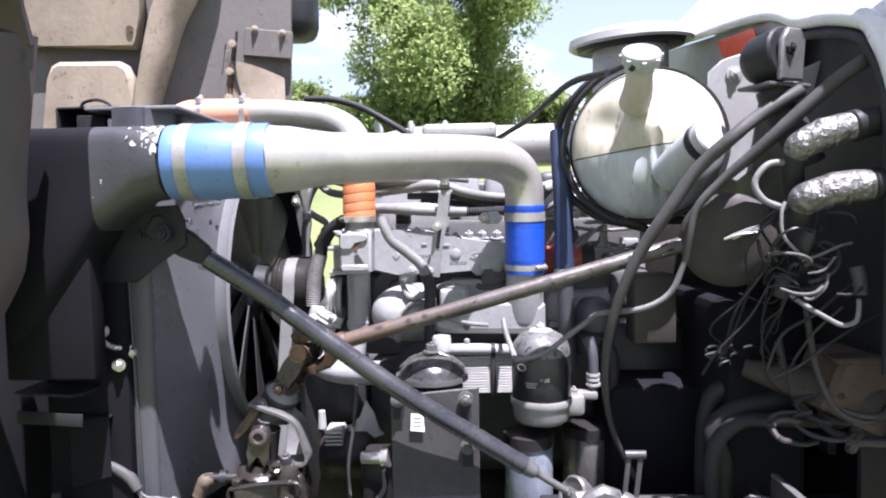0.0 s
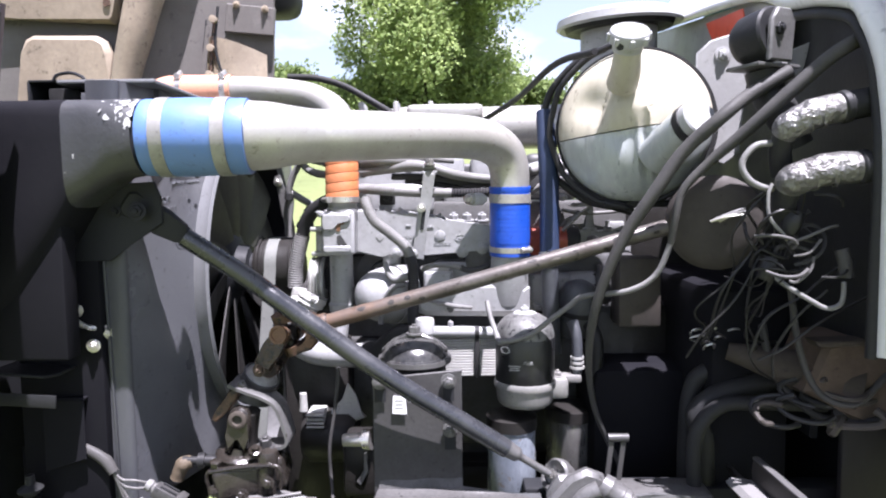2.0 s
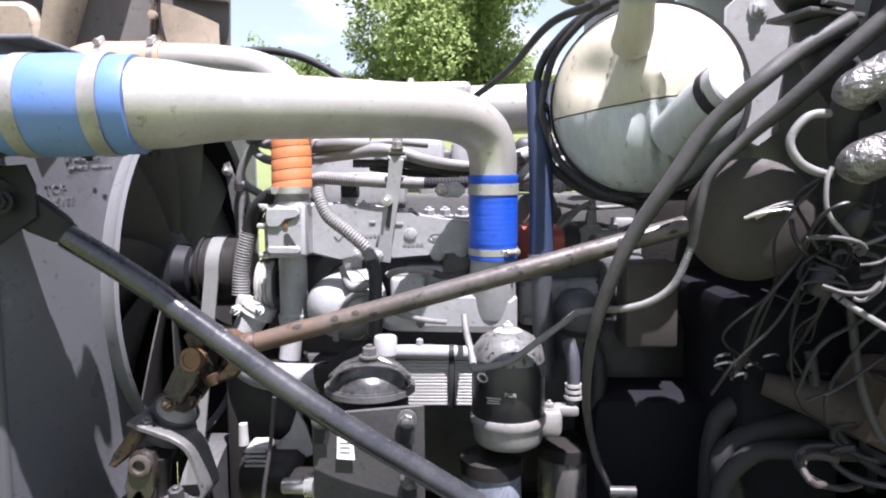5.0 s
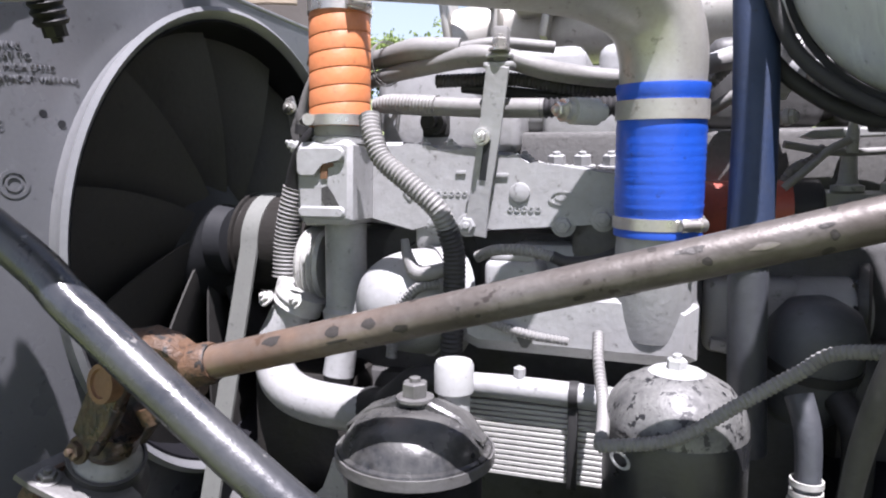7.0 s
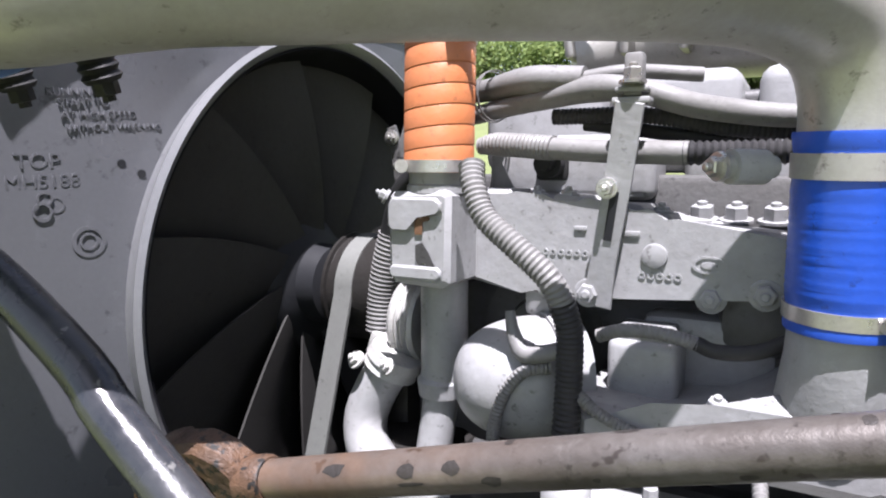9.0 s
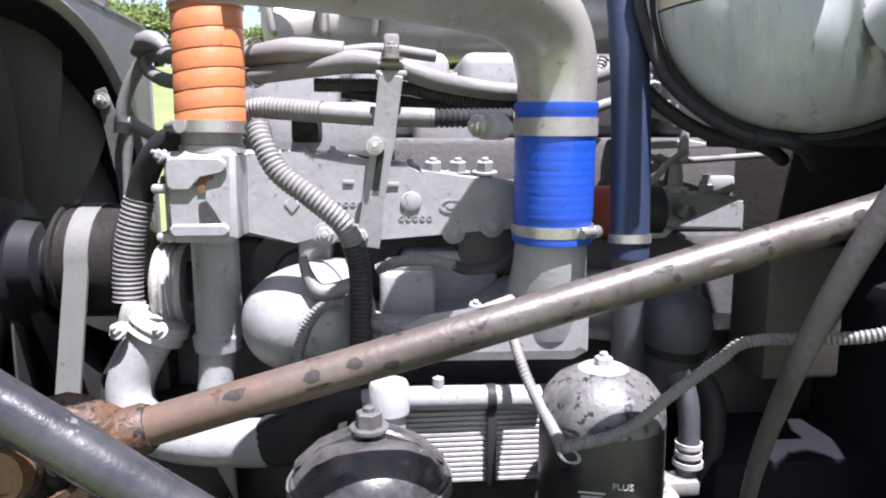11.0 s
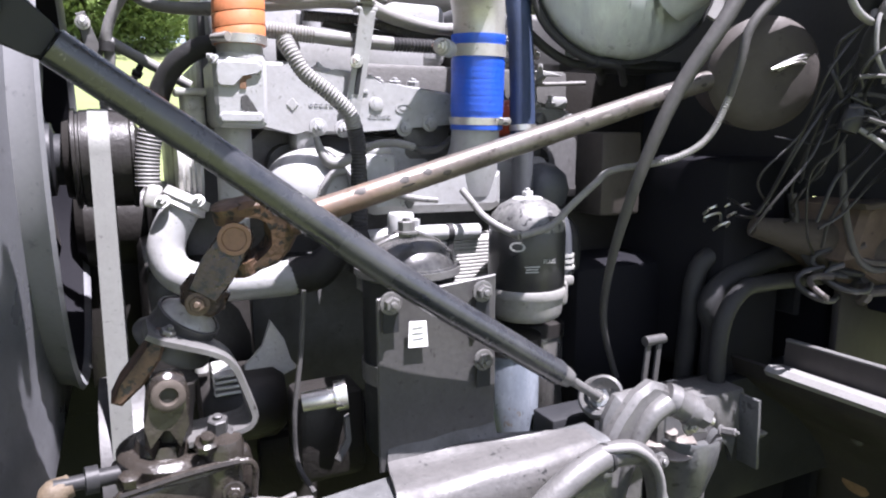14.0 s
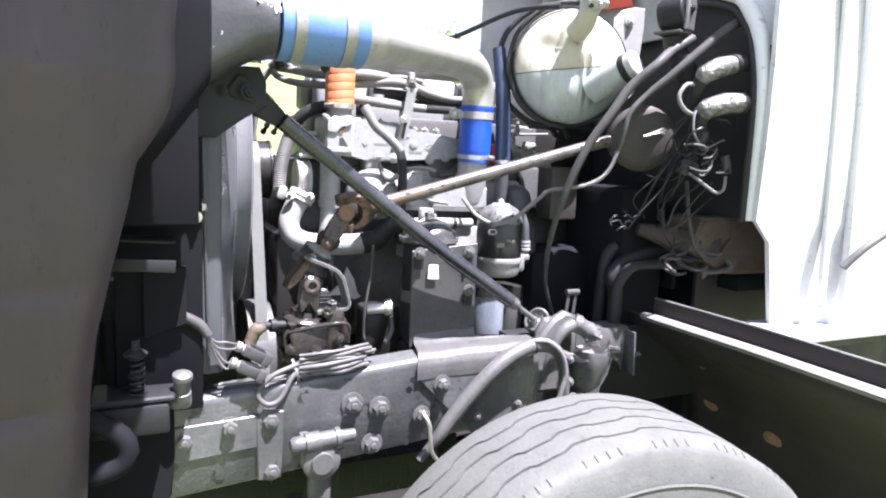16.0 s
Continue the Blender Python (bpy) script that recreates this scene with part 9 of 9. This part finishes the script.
# ---- accessories low on the engine ----
def build_alternator():
    ob = thing("alternator", (-0.30, 1.80, 0.95), "dusty alternator low on the engine with a finned pale end", "alternator")
    part("case", lathe(B(), [(-0.08, 0), (-0.08, 0.06), (-0.06, 0.075), (0.05, 0.075), (0.07, 0.06), (0.07, 0)], (-0.27, 1.80, 1.02), (1, 0, 0), 30), "grease", ob)
    bm = B()
    for k in range(4):
        part("fin", block(B(), (-0.305, 1.745, 1.10 - 0.011 * k), (0.05, 0.04, 0.006), None, 0.002, 1), "rawcast", ob, "pale cooling fin")
    part("fin_root", block(B(), (-0.305, 1.775, 1.083), (0.048, 0.05, 0.05), None, 0.006), "rawcast", ob)
    bm = B()
    slab(bm, [(0, 0), (0.05, -0.02), (0.10, 0.0), (0.085, 0.015), (0.075, 0.06), (0.05, 0.10), (0.035, 0.05), (0.0, 0.02)], (-0.27, 1.78, 1.08), (1, 0, 0), (0, 0, 1), 0.008, 0.002)
    part("stud", lathe(B(), [(0, 0.012), (0.05, 0.010), (0.05, 0)], (-0.345, 1.77, 1.10), (0, 0, 1), 12), "rawcast", ob)
    part("bracket", bm, "rawcast", ob, "pale cast bracket")


build_alternator()


def build_idler():
    ob = thing("idler_pulley", (-0.345, 1.93, 1.37), "pale grey grooved idler pulley beside the belt", "pulley")
    part("rim", lathe(B(), [(-0.024, 0), (-0.024, 0.064), (-0.018, 0.068), (-0.014, 0.062), (-0.007, 0.068), (-0.003, 0.062), (0.003, 0.068), (0.007, 0.062), (0.014, 0.068), (0.02, 0.064), (0.02, 0.04), (0.010, 0.035), (0.010, 0)], (-0.327, 1.955, 1.450), (1, 0, 0), 44), "rawcast", ob)
    bm = B()
    block(bm, (-0.314, 1.965, 1.562), (0.044, 0.06, 0.085), None, 0.010, 3)
    block(bm, (-0.318, 1.952, 1.602), (0.060, 0.07, 0.014), None, 0.005)
    block(bm, (-0.318, 1.955, 1.528), (0.056, 0.066, 0.014), None, 0.005)
    part("bracket", bm, "rawcast", ob, "pale cast bracket above the pulley")
    for z in (1.545, 1.578):
        bolt(ob, (-0.318, 1.935, z), (0, -1, 0), 0.009, "rawcast")
    part("lug", block(B(), (-0.398, 1.948, 1.405), (0.03, 0.04, 0.045), Matrix.Rotation(0.3, 4, "Y"), 0.008), "rawcast", ob)


build_idler()


def build_compressor():
    ob = thing("air_fitting", (-0.16, 1.62, 1.05), "small metal fittings and a thin line beside the reservoir", "fitting")
    bm = B()
    lathe(bm, [(-0.035, 0), (-0.035, 0.016), (0.02, 0.018), (0.02, 0.026), (0.04, 0.026), (0.04, 0)], (-0.17, 1.60, 1.08), (1, -0.2, 0.1), 18)
    part("cap", bm, "steel", ob)
    part("line", sweep(B(), [(-0.205, 1.56, 1.28), (-0.215, 1.555, 1.18), (-0.23, 1.55, 1.08), (-0.228, 1.55, 1.0), (-0.215, 1.50, 0.97)], 0.0042, 8), "hose", ob)
    part("body", block(B(), (-0.15, 1.66, 1.0), (0.12, 0.1, 0.16), None, 0.015), "grease", ob)
    bm = B()
    slab(bm, [(0, 0), (0.02, 0.03), (0.018, 0.07), (0.026, 0.075), (0.03, 0.025), (0.01, -0.01)], (-0.165, 1.56, 0.99), (1, 0, 0), (0, 0, 1), 0.006, 0.001)
    part("link", bm, "dusty", ob)


build_compressor()


# ---- air intake over the engine ----
def build_intake():
    ob = thing("air_intake_pipe", (0.0, 2.4, 1.8), "pale aluminium air-intake pipe running behind the engine", "pipe")
    bm = B()
    sweep(bm, [(-0.26, 2.50, 1.93), (-0.10, 2.55, 1.955), (0.2, 2.5, 1.95), (0.55, 2.45, 1.95)], [0.075, 0.085, 0.08, 0.08], 28, 0.03)
    part("pipe", bm, "alu", ob)
    part("cast_elbow", block(B(), (0.05, 2.45, 2.0), (0.28, 0.12, 0.06), None, 0.02, 3), "alu", ob, "cast elbow")
    for k in range(3):
        part("elbow_rib", block(B(), (-0.25 + 0.12 * k, 2.47, 1.98), (0.02, 0.12, 0.13), Matrix.Rotation(0.15 * (k - 1), 4, "Y"), 0.008), "alu", ob)


build_intake()


def build_air_cleaner():
    ob = thing("air_cleaner", (0.62, 2.45, 1.9), "pale mushroom lid of the air cleaner beyond the tank", "air cleaner")
    c = Vector((0.66, 2.34, 2.295))
    part("lid", lathe(B(), [(0.0, 0.0), (0.0, 0.17), (-0.02, 0.205), (-0.012, 0.215), (0.012, 0.21), (0.03, 0.17), (0.045, 0.08), (0.048, 0)], c, (-0.05, -0.06, 1), 44), "capgrey", ob)
    part("underside", lathe(B(), [(-0.03, 0.0), (-0.03, 0.18), (-0.002, 0.19), (-0.002, 0)], c, (-0.05, -0.06, 1), 40), "rubber", ob, "dark underside")
    part("can", lathe(B(), [(-0.4, 0), (-0.4, 0.13), (-0.02, 0.13), (-0.02, 0)], c, (0, 0, 1), 36), "greypanel", ob)


build_air_cleaner()


def build_snorkel():
    ob = thing("air_duct", (-0.8, 1.55, 1.88), "black open-ended air duct box on the radiator top", "duct")
    bm = B()
    x0, x1, y0, y1, z0, z1, t = -0.90, -0.745, 1.50, 1.75, 1.888, 1.972, 0.006
    block(bm, ((x0 + x1) / 2, (y0 + y1) / 2, z1), (x1 - x0, y1 - y0, t), None, 0.002)
    block(bm, ((x0 + x1) / 2, (y0 + y1) / 2, z0), (x1 - x0, y1 - y0, t), None, 0.002)
    block(bm, (x0, (y0 + y1) / 2, (z0 + z1) / 2), (t, y1 - y0, z1 - z0), None, 0.002)
    block(bm, (x1, (y0 + y1) / 2, (z0 + z1) / 2), (t, y1 - y0, z1 - z0), None, 0.002)
    block(bm, ((x0 + x1) / 2, y1 - 0.05, (z0 + z1) / 2), (x1 - x0, t, z1 - z0), None, 0.002)
    part("box", bm, "black", ob)
    part("handle", sweep(B(), [(-0.84, 1.50, 1.972), (-0.83, 1.50, 1.985), (-0.80, 1.50, 1.99), (-0.775, 1.50, 1.982), (-0.765, 1.50, 1.972)], 0.004, 8), "black", ob)
    bm = B()
    slab(bm, [(-0.742, 1.87), (-0.742, 1.972), (-0.66, 1.955), (-0.60, 1.958), (-0.60, 1.87)], (0, 1.52, 0), (1, 0, 0), (0, 0, 1), -0.22, 0.004)
    part("top_tank", bm, "endtank", ob, "grey radiator top with flaking paint")


build_snorkel()


def build_closing():
    ob = thing("front_bumper", (-1.1, 1.9, 0.40), "dark bumper and lower nose under the tilted hood", "bumper")
    part("beam", block(B(), (-1.12, 1.95, 0.62), (0.30, 1.7, 0.42), None, 0.04), "black", ob)
    part("nose_panel", block(B(), (-1.02, 2.0, 1.35), (0.04, 1.3, 1.05), None, 0.01), "black", ob)
    # plate over the rail end stands in for the shade lying on it
    part("frame_horn", slab(B(), [(-1.35, 0.66), (-0.80, 0.66), (-0.765, 0.70), (-0.757, 0.80), (-0.757, 0.915), (-0.775, 0.93), (-1.35, 0.90)], (0, 1.372, 0), (1, 0, 0), (0, 0, 1), -0.012, 0.004), "skirt", ob, "black plate added over the rail end as its shade")
    part("tow_hook", sweep(B(), [(-1.04, 1.24, 0.97), (-0.97, 1.21, 0.985), (-0.90, 1.20, 0.965), (-0.858, 1.195, 0.925), (-0.865, 1.195, 0.88), (-0.93, 1.20, 0.86), (-1.04, 1.23, 0.87)], 0.022, 16), "skirt", ob, "black tow hook")
    far = thing("far_frame_rail", (0, 2.72, 0.68), "dark far-side frame rail behind the engine", "frame rail")
    part("channel", block(B(), (0, 2.75, 0.84), (2.6, 0.08, 0.29), None, 0.006), "black", far)
    # sheet added to close the view below with darkness
    sk = thing("far_fender_skirt", (0.6, 2.82, 0.0), "dark far-side skirt sheet added as shade closing the engine bay below", "skirt")
    part("sheet", block(B(), (1.6, 2.84, 0.50), (5.2, 0.03, 1.06), None, 0.008), "black", sk)
    tx = thing("gearbox", (1.3, 2.1, 0.5), "dark greasy gearbox and clutch housing under the cab", "gearbox")
    part("bell", lathe(B(), [(0, 0), (0, 0.24), (0.06, 0.26), (0.25, 0.19), (0.25, 0)], (0.60, 2.1, 0.95), (1, 0, 0), 36), "grease", tx)
    part("case", block(B(), (1.15, 2.1, 0.93), (0.7, 0.42, 0.42), None, 0.05), "grease", tx)
    pan = thing("oil_pan", (0.0, 2.1, 0.55), "dark oily engine sump low between the frame rails", "oil pan")
    part("pan", block(B(), (0.08, 2.12, 0.72), (0.95, 0.40, 0.36), None, 0.05), "grease", pan)
    fc = thing("front_cover", (-0.35, 2.15, 0.75), "dark oily engine front gear cover behind the belt", "cover")
    part("plate", block(B(), (-0.37, 2.20, 1.10), (0.06, 0.52, 0.62), None, 0.03), "grease", fc)
    part("clutch_tunnel", block(B(), (0.80, 2.38, 1.52), (0.36, 0.60, 0.42), None, 0.04), "grease", tx, "near-black tunnel cover")
    # tunnel wall and block below are added darkness where only shade lies
    part("floor_tunnel", block(B(), (1.05, 2.17, 0.95), (0.03, 1.28, 0.82), None, 0.006), "skirt", tx, "tunnel wall, near-black as the shade under the cab")
    part("crossmember", block(B(), (0.80, 1.64, 0.50), (0.86, 0.08, 0.62), None, 0.02), "skirt", tx, "dark block added for the blackness under the rail")
    # dark filler where lawn would show through beyond the belt
    fa = thing("far_gap_filler", (-0.46, 2.45, 0.9), "dark case and bracket added to fill gaps on the far side", "bracket")
    part("case", lathe(B(), [(-0.10, 0), (-0.10, 0.10), (-0.08, 0.12), (0.08, 0.12), (0.10, 0.10), (0.10, 0)], (-0.46, 2.46, 1.30), (1, 0, 0), 28), "grease", fa)
    part("bracket", block(B(), (-0.46, 2.46, 1.05), (0.20, 0.12, 0.36), None, 0.02), "grease", fa)
    ax = thing("front_axle", (0.30, 2.0, 0.35), "dark forged front axle beam under the engine", "axle")
    part("beam", block(B(), (0.30, 2.05, 0.44), (0.12, 1.9, 0.13), None, 0.02), "grease", ax)


build_closing()


# ---- tilted hood ----
def build_hood():
    ob = thing("tilted_hood", (-1.3, 2.0, 0.8), "tilted-forward truck hood showing its beige fibreglass inside", "hood")
    bm = B()

    rim = [(0.80, -0.932), (0.865, -0.928), (1.06, -0.918), (1.165, -0.905), (1.285, -0.878), (1.35, -0.862), (1.43, -0.842), (1.505, -0.829), (1.538, -0.806), (1.605, -0.768), (1.68, -0.754), (1.755, -0.756), (1.82, -0.750), (2.05, -0.716)]

    def flap(u, v):
        z = 0.80 + 1.25 * v
        k = max(i for i in range(len(rim) - 1) if rim[i][0] <= z + 1e-9)
        w = (z - rim[k][0]) / (rim[k + 1][0] - rim[k][0])
        edge = rim[k][1] + (rim[k + 1][1] - rim[k][1]) * w
        dent = 0.010 * math.exp(-((z - 1.27) / 0.018) ** 2) + 0.012 * math.exp(-((z - 1.03) / 0.02) ** 2)
        swell = 0.016 * noise.noise((3.1 * u, 4.0 * z, 2.0)) + 0.006 * noise.noise((9 * u, 11 * z, 5.0))
        roll = 0.022 * max(0.0, 1 - u / 0.07) ** 2
        return (edge - 1.1 * u ** 1.25, 1.145 + roll - 0.05 * math.sin(math.pi * u) - 0.25 * u * u + (dent + swell) * min(1.0, u * 8), z)
    quad_sheet(bm, flap, 40, 60, 0.014)
    part("fender_edge", bm, "flap", ob, "dark dented inside skin of the fender")
    bm = B()

    # added flare above the view, shaped to keep sun off the nose and fender
    def lip(u, v):
        z = 2.03 + 0.92 * v
        rise = min(1.0, max(0.0, (z - 2.07) / 0.16))
        xe = -0.72 + 0.13 * rise * rise * (3 - 2 * rise)
        return (xe - (xe + 2.3) * u, 1.15 - 0.25 * rise - 0.65 * max(0.0, z - 2.23) - 0.06 * math.sin(math.pi * u), z)
    quad_sheet(bm, lip, 10, 16, 0.015)
    part("fender_lip", bm, "flap", ob, "unseen dark flare added to the fender to shade the nose")
    bm = B()

    def back(u, v):
        return (-1.75 + 0.80 * u, 2.31 - 0.02 * math.sin(math.pi * u), 1.6 + 1.25 * v)
    quad_sheet(bm, back, 8, 10, -0.02)
    part("inner_panel", bm, "linergrey", ob, "grey-brown fibreglass inner skin")
    bm = B()
    slab(bm, [(-1.55, 2.33), (-1.395, 2.33), (-1.08, 2.31), (-1.062, 2.33), (-1.055, 2.41), (-1.02, 2.56), (-1.02, 2.80), (-1.55, 2.80)], (0, 2.52, 0), (1, 0, 0.0), (0, -0.10, 1), 0.045, 0.014)
    pad = part("upper_pad", bm, "liner", ob, "beige fibreglass pad")
    part("hole", lathe(B(), [(0, 0), (0, 0.013), (0.002, 0.013), (0.002, 0)], (-1.088, 2.236, 2.36), (0, -1, 0), 16), "rust", pad)
    bm = B()
    slab(bm, [(-1.46, 1.90), (-1.12, 1.90), (-1.10, 2.10), (-1.092, 2.20), (-1.105, 2.24), (-1.14, 2.262), (-1.36, 2.266), (-1.39, 2.25), (-1.40, 2.20)], (0, 2.385, 0), (1, 0, 0), (0, -0.04, 1), 0.05, 0.018)
    part("lower_pad", bm, "liner", ob, "beige fibreglass pad")
    bm = B()
    sweep(bm, [(-1.07, 2.24, 1.9), (-1.038, 2.235, 2.085), (-0.985, 2.225, 2.26), (-0.945, 2.225, 2.39), (-0.885, 2.225, 2.52), (-0.82, 2.24, 2.75)], [0.042, 0.044, 0.055, 0.06, 0.068, 0.075], 24, 0.03)
    part("ridge", bm, "liner", ob, "rounded beige ridge")
    bm = B()

    def grey(u, v):
        x0, x1 = -1.08 + 0.20 * v, -0.575 + 0.03 * v
        return (x0 + (x1 - x0) * u, 2.26 + 0.12 * math.sin(math.pi * 0.5 * u), 1.95 + 0.85 * v)
    quad_sheet(bm, grey, 10, 8, -0.02)
    part("side_panel", bm, "linergrey", ob, "grey fibreglass panel")
    bm = B()
    slab(bm, [(-0.862, 2.345), (-0.787, 2.327), (-0.794, 2.242), (-0.86, 2.07), (-0.91, 2.07)], (0, 2.352, 0), (1, 0, 0), (0, 0, 1), 0.012, 0.002)
    part("recess", bm, "black", ob, "dark recess in the grey panel")
    bm = B()
    slab(bm, [(-0.715, 2.382), (-0.545, 2.363), (-0.552, 2.267), (-0.727, 2.284)], (0, 2.36, 0), (1, 0, 0), (0, 0, 1), 0.02, 0.003)
    pl = part("hinge_plate", bm, "linergrey", ob, "riveted grey plate")
    for x, z in ((-0.679, 2.375), (-0.579, 2.358)):
        bolt(pl, (x, 2.336, z), (0, -1, 0), 0.009, "liner", "rivet")
    bm = B()
    block(bm, (-0.60, 2.50, 2.50), (0.22, 0.2, 0.26), None, 0.06, 3)
    part("headlamp_shell", bm, "black", ob, "black lamp shell")
    bm = B()

    def cup(u, v):
        x = -0.775 + 0.21 * u
        top = 2.255 - 0.065 * u ** 1.5
        return (x, 2.31 - 0.05 * math.sin(math.pi * (0.1 + 0.8 * u)), 2.0 + (top - 2.0) * v)
    quad_sheet(bm, cup, 10, 6, -0.02)
    part("lower_panel", bm, "liner", ob, "beige rounded lower panel")
    part("hinge_rod", sweep(B(), [(-0.733, 2.27, 2.306), (-0.746, 2.27, 2.218), (-0.761, 2.27, 2.06)], 0.007, 8), "rust", ob, "rusty hinge rod")
    part("hinge_rod", sweep(B(), [(-0.722, 2.27, 2.35), (-0.735, 2.27, 2.22), (-0.715, 2.27, 2.13), (-0.69, 2.27, 2.09)], 0.005, 8), "black", ob, "thin black rod")
    part("strap", slab(B(), [(-0.770, 2.29), (-0.756, 2.288), (-0.786, 2.05), (-0.806, 2.05)], (0, 2.285, 0), (1, 0, 0), (0, 0, 1), 0.004, 0.001), "linergrey", ob)
    for x, z in ((-0.735, 2.305), (-0.748, 2.21), (-0.755, 2.12)):
        part("knob", lathe(B(), [(-0.012, 0), (-0.012, 0.012), (0.012, 0.013), (0.014, 0)], (x, 2.262, z), (0, -1, 0), 12), "liner", ob)


build_hood()
